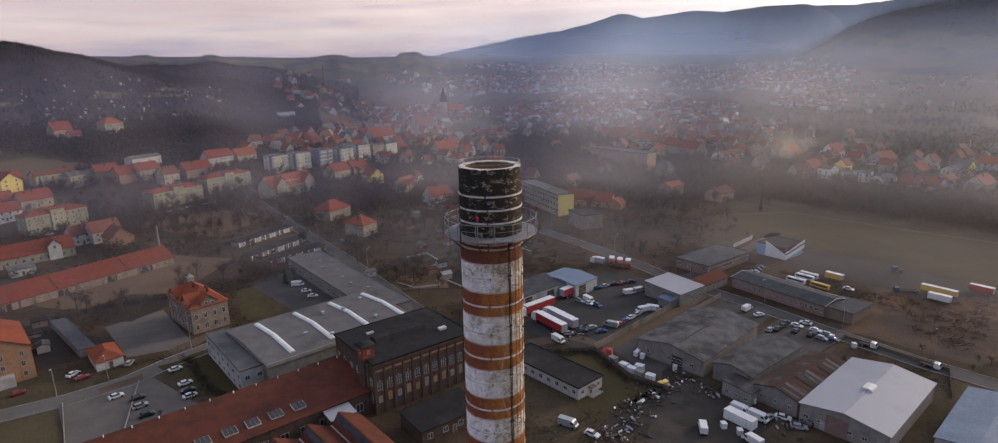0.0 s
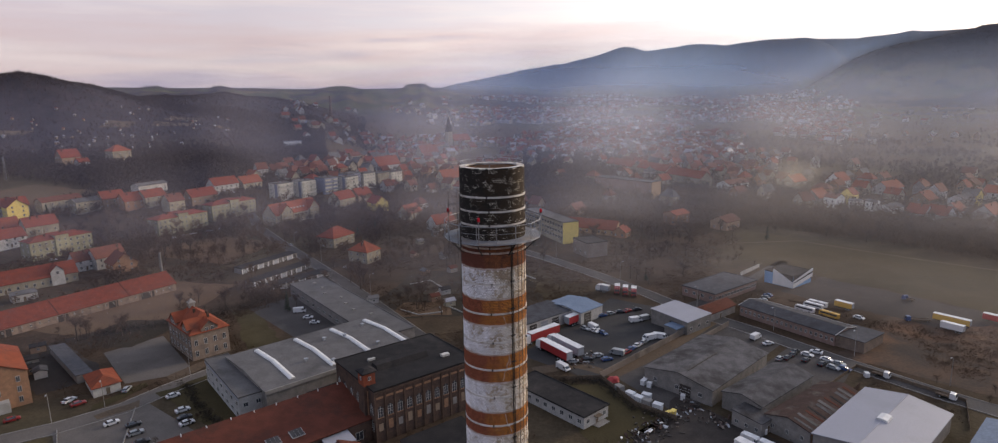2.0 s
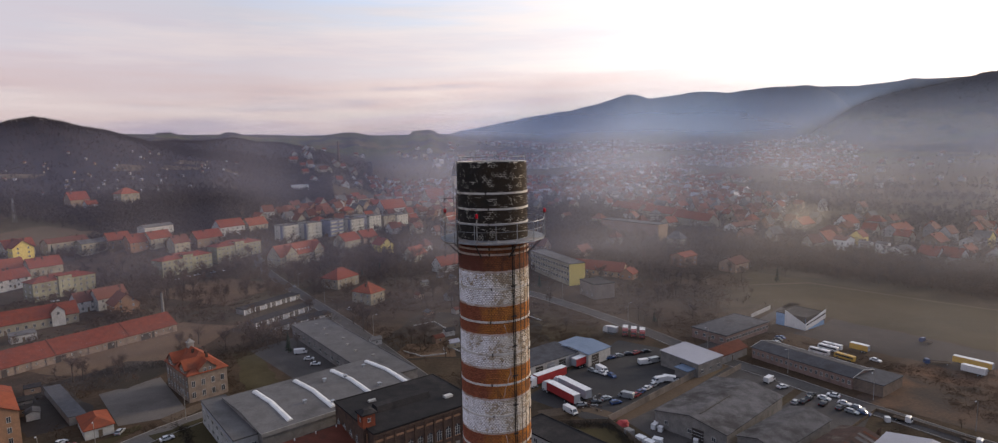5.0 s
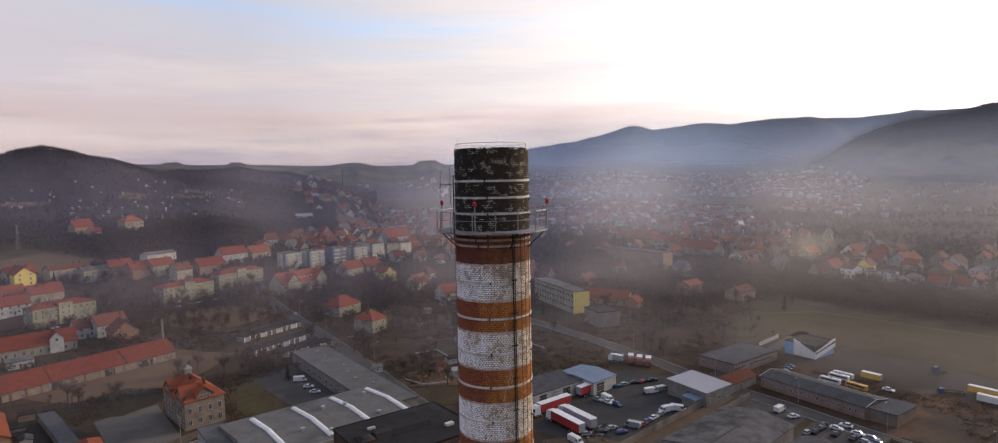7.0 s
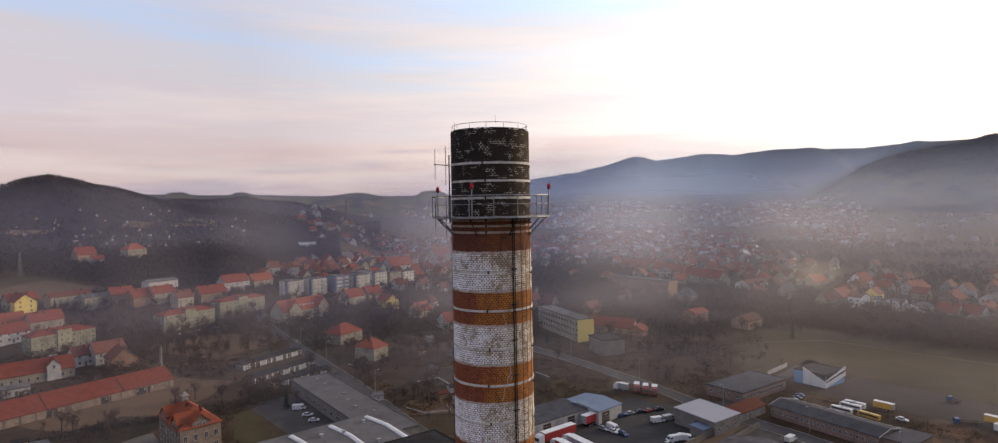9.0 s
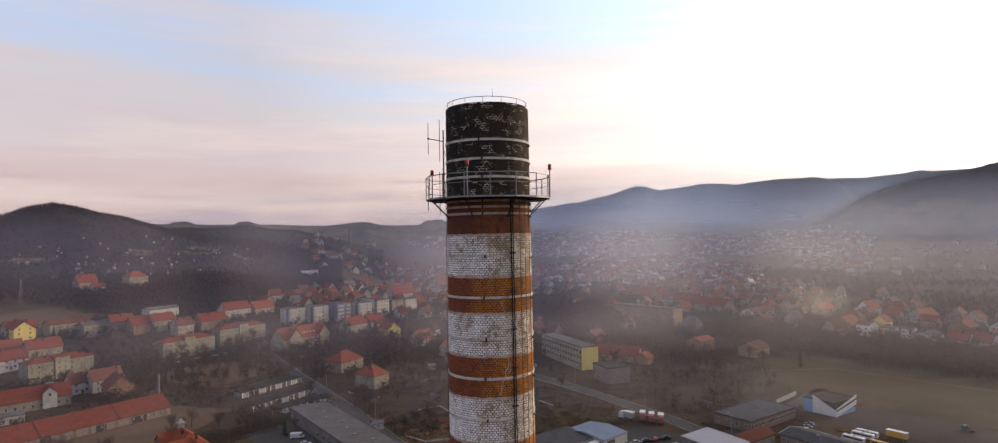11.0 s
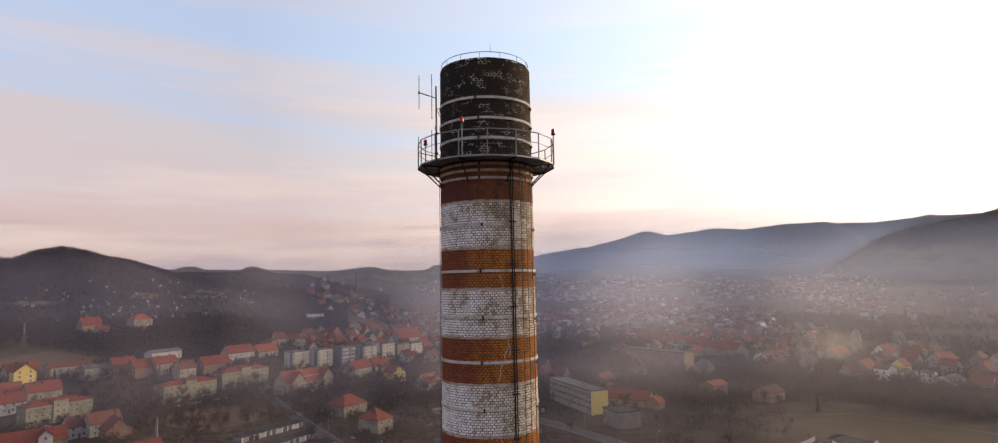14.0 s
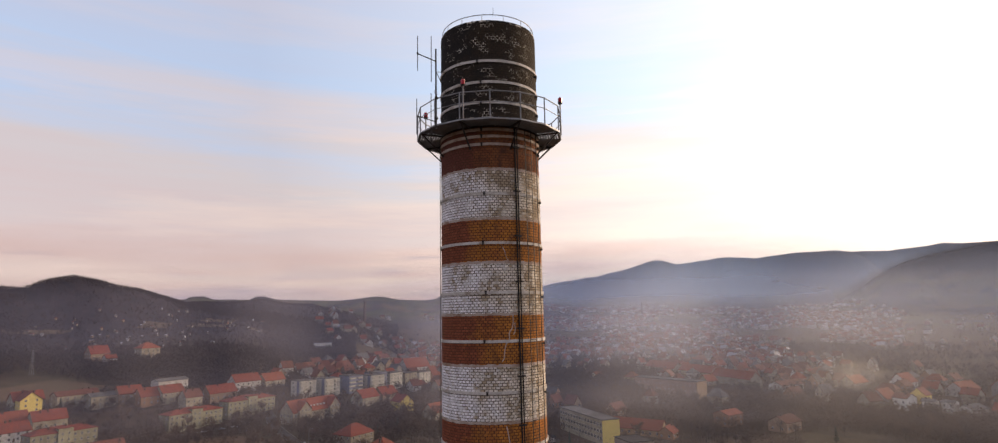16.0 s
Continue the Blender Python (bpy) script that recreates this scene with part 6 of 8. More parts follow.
def build_far_town():
    """The town beyond: hundreds of small houses in one mesh."""
    rng = random.Random(23)
    b = Build()
    mats = [WALLS["white"], WALLS["cream"], WALLS["ochre"], WALLS["grey"], ROOFS["red"], ROOFS["orange"], ROOFS["brown"], ROOFS["grey"], ROOFS["pale"]]
    n = 0
    while n < 4600:
        az = rng.gauss(13, 15)
        r = 640 * (3000 / 640) ** (rng.random() ** 0.7)
        if not -33 < az < 46 or (az < -4 and r > 1000 and rng.random() < 0.75) or (az < -22 and r > 720):
            continue
        x, y = r * math.sin(radians(az)), r * math.cos(radians(az))
        if thinly_built(x, y) and rng.random() < 0.9:
            continue
        if land_at(x, y) > 82 or not clear_of(x, y, 8) or noise.noise((x * 0.004, y * 0.004, 5)) + 0.5 * noise.noise((x * 0.013, y * 0.013, 9)) < (-0.3 if 14 < az < 29 and r < 1500 else 0.0):
            continue
        L, W, h = rng.uniform(7, 12), rng.uniform(6, 9), rng.choice([3.5, 4, 5, 6, 7])
        big = rng.random() < 0.018
        if big:
            L, W, h = rng.uniform(16, 32), rng.uniform(8, 13), rng.uniform(4, 8)
        rise = 0.2 if big else rng.uniform(3, 5)
        a = radians(40 + 30 * noise.noise((x * 0.002, y * 0.002, 1)) + rng.choice([0, 90]))
        z, c, s = land_at(x, y), math.cos(a), math.sin(a)
        wm, rm = rng.choice([0, 0, 0, 0, 1, 1, 2, 3]), (rng.choice([7, 7, 8]) if big else rng.choice([4, 4, 6, 6, 6, 7, 7, 8]))

        def at(u, v, w):
            return (x + u * c - v * s, y + u * s + v * c, z + w)
        if big and az < -5:
            continue
        k = [at(-L / 2, -W / 2, -3), at(L / 2, -W / 2, -3), at(L / 2, W / 2, -3), at(-L / 2, W / 2, -3), at(-L / 2, -W / 2, h), at(L / 2, -W / 2, h), at(L / 2, W / 2, h), at(-L / 2, W / 2, h), at(-L / 2, 0, h + rise), at(L / 2, 0, h + rise)]
        b.face([k[0], k[1], k[5], k[4]], wm).face([k[2], k[3], k[7], k[6]], wm).face([k[1], k[2], k[6], k[9], k[5]], wm).face([k[3], k[0], k[4], k[8], k[7]], wm)
        e0, e1, e2, e3 = at(-L / 2 - 0.4, -W / 2 - 0.4, h - 0.3), at(L / 2 + 0.4, -W / 2 - 0.4, h - 0.3), at(L / 2 + 0.4, W / 2 + 0.4, h - 0.3), at(-L / 2 - 0.4, W / 2 + 0.4, h - 0.3)
        g0, g1 = at(-L / 2 - 0.4, 0, h + rise + 0.15), at(L / 2 + 0.4, 0, h + rise + 0.15)
        b.face([e0, e1, g1, g0], rm).face([e2, e3, g0, g1], rm)
        if not big:
            p = at(rng.uniform(-3, 3), 0, h + rise - 0.4)
            b.box(p[0] - 0.4, p[1] - 0.4, p[2], p[0] + 0.4, p[1] + 0.4, p[2] + 1.6, 2)
        n += 1
    huts = 0
    while huts < 75:
        az, r = radians(rng.uniform(-43, -26)), rng.uniform(600, 860)
        x, y = r * math.sin(az), r * math.cos(az)
        if not 40 < land_at(x, y) < 80 or rng.random() < 0.4 + 0.5 * noise.noise((x * 0.012, y * 0.012, 6)):
            continue
        z, w = land_at(x, y), rng.uniform(0.5, 1.2)
        b.box(x - w, y - w, z - 1, x + w, y + w, z + 2.1, rng.choice([0, 1, 2, 3, 3, 3])).box(x - w - 0.2, y - w - 0.2, z + 2.1, x + w + 0.2, y + w + 0.2, z + 2.8, rng.choice([7, 8, 8, 4]), 0.8)
        huts += 1
    tagged(new("far_town", b.mesh("far_town", mats)), "distant town of red-roofed pale houses in mist", "town", kind="stuff")


build_far_town()


def build_landmarks():
    c = thing("church", pose(-98, 890, land_at(-98, 890), 0, 0, 40), "distant church with a slim dark spire", "church")
    part("tower", Build().box(-4, -4, -2, 4, 4, 24), WALLS["cream"], c)
    part("spire", Build().solid([(-4.3, -4.3, 24), (4.3, -4.3, 24), (4.3, 4.3, 24), (-4.3, 4.3, 24)], [(-0.3, -0.3, 46), (0.3, -0.3, 46), (0.3, 0.3, 46), (-0.3, 0.3, 46)]), ROOFS["dark"], c)
    part("nave", Build().along_x([(-8, -2), (8, -2), (8, 11), (0, 19), (-8, 11)], 4, 34), WALLS["cream"], c)
    part("roof", Build().along_x([(-8.6, 10.6), (0, 19.2), (8.6, 10.6), (8.6, 11), (0, 19.7), (-8.6, 11)], 4, 34.5), ROOFS["red"], c)
    for x, y, h in ((-296, 962, 38), (230, 1500, 45)):
        s = thing("far_stack", pose(x, y, land_at(x, y)), "distant slim factory chimney in the haze", "chimney")
        part("shaft", Build().tube((0, 0, -2), (0, 0, h), 2.6, 1.5, 14), WALLS["brick"], s)
        part("cap", Build().tube((0, 0, h - 1.2), (0, 0, h), 1.75, 1.75, 14), WALLS["brick"], s)
    d = thing("dome_hall", pose(-282, 832, land_at(-282, 832), 0, 0, 20) @ Matrix.Scale(0.42, 4), "distant hall with a white vaulted roof", "hall")
    part("wall", Build().box(-22, -12, -2, 22, 12, 5), WALLS["white"], d)
    part("roof", Build().along_x([(12.3 * math.cos(math.pi * i / 10), 5 + 7 * math.sin(math.pi * i / 10)) for i in range(11)], -22.5, 22.5), ROOFS["pale"], d)
    pole = thing("lattice_mast", pose(-372, 402, land_at(-372, 402)), "pale lattice mast on the slope", "mast")
    for dx, dy in ((-1, -1), (1, -1), (1, 1), (-1, 1)):
        part("leg", Build().tube((dx, dy, -1), (dx * 0.3, dy * 0.3, 18), 0.05, n=4), M["steel"], pole)
    for i in range(10):
        s0, s1 = 1 - 0.07 * i, 1 - 0.07 * (i + 1)
        part("brace", Build().tube((-s0, -s0, 1.8 * i), (s1, -s1, 1.8 * i + 1.8), 0.03, n=4), M["steel"], pole)


build_landmarks()


# ---- vehicles ----
PAINT = {
    "white": surface("white_car_paint", (0.54, 0.53, 0.53), (0.49, 0.48, 0.48), 2.0, 0.45, bump=0, vary=0.1, spec=0.4),
    "silver": surface("silver_car_paint", (0.30, 0.31, 0.32), (0.26, 0.27, 0.28), 2.0, 0.45, 0.4, bump=0, vary=0.2),
    "black": surface("black_car_paint", (0.018, 0.018, 0.020), (0.024, 0.024, 0.026), 2.0, 0.4, bump=0, vary=0.1, spec=0.4),
    "red": surface("dark_red_car_paint", (0.20, 0.020, 0.020), (0.16, 0.018, 0.018), 2.0, 0.42, bump=0, vary=0.2, spec=0.4),
    "blue": surface("blue_car_paint", (0.03, 0.06, 0.16), (0.025, 0.05, 0.13), 2.0, 0.42, bump=0, vary=0.2, spec=0.4),
    "yellow": surface("yellow_lorry_paint", (0.50, 0.30, 0.05), (0.42, 0.26, 0.05), 1.0, 0.5, bump=0, vary=0.2),
}


def wheels(ob, xs, track, r, w=0.24):
    key = ("wheel", r, w)
    if key not in WINDOW:
        WINDOW[key] = Build().tube((0, -w / 2, 0), (0, w / 2, 0), r, r, 12).mesh("tyre", M["tyre"])
        WINDOW[("rim", r, w)] = Build().tube((0, -w / 2 - 0.01, 0), (0, w / 2 + 0.01, 0), r * 0.6, r * 0.6, 8).mesh("rim", M["grey_metal"])
    for x in xs:
        for s in (-1, 1):
            t = part("wheel", WINDOW[key], None, ob, "", Matrix.Translation((x, s * track / 2, r)))
            if r > 0.4:
                part("rim", WINDOW[("rim", r, w)], None, t)


def make_car(colour, at, estate=False):
    ob = thing("car", at @ Matrix.Scale(0.88, 4), f"parked {colour} car with dark windows", "car", "parked cars")
    b = Build().along_y([(-2.05, 0.28), (2.1, 0.28), (2.16, 0.55), (2.0, 0.78), (1.0, 0.95), (-1.95, 0.98), (-2.12, 0.75)], -0.87, 0.87)
    part("body", b, PAINT[colour], ob)
    tail = -1.9 if estate else -1.55
    low = [(1.05, -0.80, 0.95), (1.05, 0.80, 0.95), (tail, 0.80, 0.97), (tail, -0.80, 0.97)]
    high = [(0.35, -0.62, 1.42), (0.35, 0.62, 1.42), (tail + 0.45, 0.62, 1.42), (tail + 0.45, -0.62, 1.42)]
    part("cabin_glass", Build().solid(low, high), M["glass"], ob, "dark glass round the cabin")
    part("roof", Build().solid([(p[0], p[1], 1.421) for p in high], [(p[0] * 0.97, p[1] * 0.95, 1.47) for p in high]), PAINT[colour], ob)
    for s in (-1, 1):
        part("headlamp", Build().box(1.98, s * 0.62 - 0.17, 0.60, 2.14, s * 0.62 + 0.17, 0.75), M["frame"], ob)
        part("tail_lamp", Build().box(-2.13, s * 0.65 - 0.14, 0.62, -2.02, s * 0.65 + 0.14, 0.80), M["red_lens"], ob)
    wheels(ob, (-1.3, 1.32), 1.62, 0.31)
    return ob


def make_van(colour, at, label):
    ob = thing("van", at @ Matrix.Scale(0.9, 4), label, "van", "parked vans")
    part("body", Build().along_y([(-2.7, 0.35), (2.7, 0.35), (2.75, 0.9), (2.35, 1.15), (1.75, 1.95), (1.4, 2.25), (-2.65, 2.3), (-2.75, 2.2)], -0.95, 0.95), PAINT[colour], ob)
    part("windscreen", Build().solid([(2.34, -0.82, 1.18), (2.34, 0.82, 1.18), (1.80, 0.74, 1.92), (1.80, -0.74, 1.92)], [(2.38, -0.82, 1.20), (2.38, 0.82, 1.20), (1.84, 0.74, 1.94), (1.84, -0.74, 1.94)]), M["glass"], ob)
    for s in (-1, 1):
        part("side_window", Build().box(1.0, s * 0.955 - 0.008, 1.25, 1.85, s * 0.955 + 0.008, 1.85), M["glass"], ob)
        part("bumper", Build().box(2.7 if s > 0 else -2.85, -0.9, 0.35, 2.85 if s > 0 else -2.7, 0.9, 0.6), M["tyre"], ob)
    wheels(ob, (-1.7, 1.7), 1.7, 0.34)
    return ob


def make_lorry(colour, at, label, cab="white", length=13.4, roof="white_metal"):
    """A tractor with a long box trailer; heads along local x."""
    ob = thing("lorry", at, label, "lorry", "parked lorries")
    L = length
    paint = PAINT.get(colour, None) or M[colour]
    box = part("trailer_box", Build().box(-L / 2 - 1.2, -1.25, 1.15, L / 2 - 1.2, 1.25, 3.75), paint, ob)
    part("box_roof", Build().box(-L / 2 - 1.24, -1.29, 3.75, L / 2 - 1.16, 1.29, 3.88), M[roof], box, "pale tarpaulin roof")
    part("rear_door", Build().box(-L / 2 - 1.27, -1.2, 1.2, -L / 2 - 1.2, 1.2, 3.7), paint if L < 6 else M["grey_metal"], box)
    part("chassis", Build().box(-L / 2 - 0.8, -0.5, 0.75, L / 2 + 2.2, 0.5, 1.15), M["dark_steel"], ob)
    c = part("cab", Build().along_y([(L / 2 - 0.9, 0.7), (L / 2 + 1.4, 0.6), (L / 2 + 1.5, 1.5), (L / 2 + 1.25, 2.9), (L / 2 + 0.6, 3.5), (L / 2 - 0.9, 3.6)], -1.2, 1.2), PAINT[cab], ob)
    part("windscreen", Build().solid([(L / 2 + 1.48, -1.05, 1.75), (L / 2 + 1.48, 1.05, 1.75), (L / 2 + 1.29, 1.05, 2.75), (L / 2 + 1.29, -1.05, 2.75)], [(L / 2 + 1.51, -1.05, 1.76), (L / 2 + 1.51, 1.05, 1.76), (L / 2 + 1.32, 1.05, 2.76), (L / 2 + 1.32, -1.05, 2.76)]), M["glass"], c)
    wheels(ob, (-L / 2 + 0.6, -L / 2 + 1.9, -L / 2 + 3.2, L / 2 - 1.2, L / 2 + 0.6), 2.2, 0.5, 0.32)
    return ob


PROTO = {}


def car(colour, x, y, a):
    at = pose(x, y, land_at(x, y) + 0.09, 0, 0, a)
    if colour in PROTO:
        return copy_thing(PROTO[colour], at)
    PROTO[colour] = make_car(colour, at, colour in ("silver", "blue"))
    return PROTO[colour]


def van(x, y, a, colour="white"):
    at = pose(x, y, land_at(x, y) + 0.09, 0, 0, a)
    if ("van", colour) in PROTO:
        return copy_thing(PROTO[("van", colour)], at)
    PROTO[("van", colour)] = make_van(colour, at, f"{colour} panel van parked in the yard")
    return PROTO[("van", colour)]


for c, x, y, a in (("white", -126, 122, 76), ("white", -105.5, 109.5, 48), ("black", -99.2, 108.6, 45), ("silver", -96.0, 104.6, 45), ("black", -92.0, 100.4, 42), ("white", -97.4, 124.4, 48), ("white", -90.2, 116.2, 46),
                   ("black", -87.6, 112.2, 46), ("white", -85.4, 109.4, 46), ("red", -134, 111.5, 44), ("red", -140, 106, 44), ("black", -145, 101, 44), ("silver", -113.5, 128.5, 100), ("red", -122, 120, 50), ("white", -79.5, 187.5, 10), ("white", -75.2, 182, 10),
                   ("white", 93.2, 149.4, -45), ("white", 97.4, 145.6, -45), ("silver", 99.6, 142.4, -45), ("black", 86, 147.2, 45), ("black", 88.8, 149.6, 45), ("white", 97, 151.5, 140), ("blue", 99.4, 139, -45), ("silver", 83.4, 146.6, 45), ("black", 91, 145.5, 45), ("black", 94.5, 142.5, 40),
                   ("silver", 96.5, 139.8, -50), ("black", 90.5, 152, 40), ("blue", 38.6, 155, 45), ("white", 41.2, 157.8, 45), ("red", 36.8, 152.6, 45), ("silver", 44, 160.6, 45), ("white", 126.9, 181.7, -52), ("white", 84.6, 158.6, 20), ("white", 28.6, 171, -50), ("blue", 31.5, 168.8, -60), ("silver", 25.6, 173.4, -50),
                   ("silver", 27, 150, 30), ("blue", 29.5, 147, 20), ("black", 23.5, 147.5, 10), ("silver", 19, 145.5, 10), ("blue", 33.5, 186.5, 20), ("silver", 37, 188.5, 30), ("black", 41, 190.5, 10), ("red", 44, 191.5, 40), ("black", 48, 193, 20), ("silver", 96, 196.5, 124), ("black", 98.2, 199.6, 124), ("silver", 100.2, 202.6, 124), ("black", 102.5, 205.5, 124), ("blue", 104.6, 208.4, 124),
                   ("white", -201, 334.5, 60), ("white", -204, 329, 60), ("silver", -194.5, 342, 60), ("white", -190, 348, 60), ("white", -208, 323, 30), ("black", -186, 354, 60), ("white", -247, 276, 60), ("silver", -241, 286, 60), ("white", -84, 258, 128), ("silver", -130, 308, 128), ("white", 19.2, 90.4, -40), ("silver", 62.5, 96.5, 30), ("silver", 68, 92.5, -20), ("white", 66, 96.5, -30), ("black", 71.5, 94, 40)):
    car(c, x, y, a)
for x, y, a, c in ((15.2, 140.6, -52, "white"), (28.8, 173.6, -58, "white"), (46.4, 163.6, 200, "white"), (50.4, 164.4, -20, "white"), (33.4, 151.4, 150, "silver"), (82.4, 163.6, 42, "white"), (45, 180.6, 20, "white"), (49, 182.5, 30, "silver"), (-85.2, 194.4, 15, "white"), (57, 99.6, -48, "white"), (60, 96.4, -48, "white"), (45.4, 92.2, 80, "white"), (14, 94.4, -30, "silver"), (100, 232, 20, "white"), (55, 87, 120, "white")):
    van(x, y, a, c)
for colour, x, y, a, label in (("red_metal", 13.0, 151.4, 125, "red box lorry with white cab and roof"), ("grey_metal", 16.9, 155.0, 125, "grey curtain-sided lorry with pale roof"), ("red_metal", 9.4, 164.4, 221, "red box lorry beside the depot")):
    make_lorry(colour, pose(x, y, 0.09, 0, 0, a), label)
make_lorry("red_metal", pose(22.8, 179.6, 0.09, 0, 0, 44), "red box lorry at the depot bay", length=7.4)


def make_trailer(colour, at, label, length=12.0):
    """A box trailer set down without its tractor."""
    ob, L = thing("trailer", at @ Matrix.Scale(0.8, 4), label, "trailer", "parked trailers"), length
    box = part("trailer_box", Build().box(-L / 2, -1.25, 1.1, L / 2, 1.25, 3.6), PAINT.get(colour) or M[colour], ob)
    part("box_roof", Build().box(-L / 2 - 0.04, -1.29, 3.6, L / 2 + 0.04, 1.29, 3.72), M["sheet"], box, "pale tarpaulin roof")
    part("rear_door", Build().box(-L / 2 - 0.07, -1.2, 1.15, -L / 2, 1.2, 3.55), M["grey_metal"], box)
    part("chassis", Build().box(-L / 2 + 0.4, -0.5, 0.75, L / 2 - 0.3, 0.5, 1.1), M["dark_steel"], ob)
    for s in (-1, 1):
        part("landing_leg", Build().box(L / 2 - 2.4, s * 0.7 - 0.08, 0.0, L / 2 - 2.2, s * 0.7 + 0.08, 0.8), M["dark_steel"], ob)
    wheels(ob, (-L / 2 + 1.2, -L / 2 + 2.5), 2.2, 0.5, 0.32)


def make_coach(x, y, a, tone, label):
    ob = thing("coach", pose(x, y, 0.09, 0, 0, a) @ Matrix.Scale(0.66, 4), label, "coach", "parked coaches")
    body = part("body", Build().along_y([(-5.4, 0.4), (5.3, 0.4), (5.5, 1.3), (5.2, 2.6), (4.9, 3.0), (-5.3, 3.05), (-5.5, 2.8)], -1.22, 1.22), PAINT[tone], ob)
    for s in (-1, 1):
        part("window_band", Build().box(-5.0, s * 1.225 - 0.012, 1.55, 4.6, s * 1.225 + 0.012, 2.45), M["glass"], body)
    part("windscreen", Build().box(5.22, -1.05, 1.45, 5.34, 1.05, 2.5), M["glass"], body)
    part("roof_hatch", Build().box(-1.0, -0.4, 3.05, 0.2, 0.4, 3.2), M["grey_metal"], ob)
    wheels(ob, (-3.2, 3.4), 2.2, 0.48, 0.3)


def make_flatbed(x, y, a, tone, label, length=7.0):
    ob = thing("flatbed_lorry", pose(x, y, 0.09, 0, 0, a) @ Matrix.Scale(0.78, 4), label, "lorry", "parked lorries")
    L = length
    cab = part("cab", Build().along_y([(L / 2 - 1.9, 0.5), (L / 2, 0.5), (L / 2 + 0.05, 1.3), (L / 2 - 0.3, 2.3), (L / 2 - 0.6, 2.5), (L / 2 - 1.9, 2.5)], -1.1, 1.1), PAINT[tone], ob)
    part("windscreen", Build().solid([(L / 2 + 0.04, -0.95, 1.4), (L / 2 + 0.04, 0.95, 1.4), (L / 2 - 0.24, 0.95, 2.25), (L / 2 - 0.24, -0.95, 2.25)], [(L / 2 + 0.08, -0.95, 1.42), (L / 2 + 0.08, 0.95, 1.42), (L / 2 - 0.2, 0.95, 2.27), (L / 2 - 0.2, -0.95, 2.27)]), M["glass"], cab)
    part("load_bed", Build().box(-L / 2, -1.1, 0.85, L / 2 - 2.0, 1.1, 1.0).box(-L / 2, -1.12, 1.0, L / 2 - 2.0, -1.05, 1.35).box(-L / 2, 1.05, 1.0, L / 2 - 2.0, 1.12, 1.35), M["timber"], ob)
    part("chassis", Build().box(-L / 2 + 0.1, -0.45, 0.5, L / 2 - 0.2, 0.45, 0.85), M["dark_steel"], ob)
    wheels(ob, (-L / 2 + 1.3, L / 2 - 1.0), 1.9, 0.42, 0.26)


for colour, x, y, a, label, L in (("yellow", 127.0, 192.4, 128, "yellow box trailer in the gravel yard", 8.0), ("yellow", 156.0, 175.5, 128, "long yellow trailer on the waste ground", 14.0), ("white", 151.6, 168.8, 128, "white box trailer with a grey rear door", 8.5),
                                  ("red_metal", 172.0, 176.5, 128, "dull red trailer with a pale roof", 9.0)):
    make_trailer(colour, pose(x, y, 0.09, 0, 0, a), label, L)
for x, y, a, tone, label in ((111.2, 190.4, 128, "white", "white coach parked behind the barracks"), (116.2, 194.0, 128, "white", "white coach parked behind the barracks"), (118.8, 196.2, 128, "white", "white coach parked behind the barracks"), (117.3, 184.1, 122, "yellow", "cream and yellow coach parked behind the barracks")):
    make_coach(x, y, a, tone, label)
make_flatbed(156.8, 201.1, 118, "blue", "blue tractor lorry standing in the gravel yard", 5.5)
make_flatbed(146.0, 178.5, 168, "blue", "dark blue flatbed lorry on the waste ground", 10.0)
make_flatbed(107.6, 134.6, -48, "white", "white pick-up lorry with an open bed", 6.0)
make_flatbed(117.4, 121.4, -48, "white", "white pick-up lorry with an open bed", 6.0)
for x, y, c, a in ((38.1, 216.5, "grey_metal", 140), (43.9, 215.0, "red_metal", 258), (47.0, 213.0, "red_metal", 258), (50.2, 211.4, "red_metal", 258)):
    make_lorry(c, pose(x, y, 0.12, 0, 0, a) @ Matrix.Scale(0.85, 4), f"{'grey' if c[0] == 'g' else 'red'} short lorry beside the street", "white" if c[0] == "g" else "red", 4.6, "sheet")


# ---- walls, lamps, stores and scrap round the yards ----
def run_wall(name, label, pts, h, t, material, panel=3.0, post=None):
    """A wall of separate panels between posts."""
    x0, y0 = pts[0]
    ob = thing(name, pose(x0, y0, land_at(x0, y0)), label, "wall")
    for (ax, ay), (bx, by) in zip(pts, pts[1:]):
        d = math.hypot(bx - ax, by - ay)
        n = max(1, round(d / panel))
        a = math.atan2(by - ay, bx - ax)
        key = (name, round(d / n, 2), h)
        if key not in WINDOW:
            w = d / n
            WINDOW[key] = Build().box(0.06, -t / 2, 0, w - 0.06, t / 2, h).mesh("panel", material)
            WINDOW[key + (1,)] = Build().box(-0.09, -0.11, 0, 0.09, 0.11, h + 0.12).mesh("post", post or material)
        for i in range(n):
            px, py = ax + (bx - ax) * i / n, ay + (by - ay) * i / n
            m = Matrix.Translation((px - x0, py - y0, land_at(px, py) - land_at(x0, y0) - 0.05)) @ Matrix.Rotation(a, 4, "Z")
            part("panel", WINDOW[key], None, ob, "", m)
            part("post", WINDOW[key + (1,)], None, ob, "", m)
    return ob


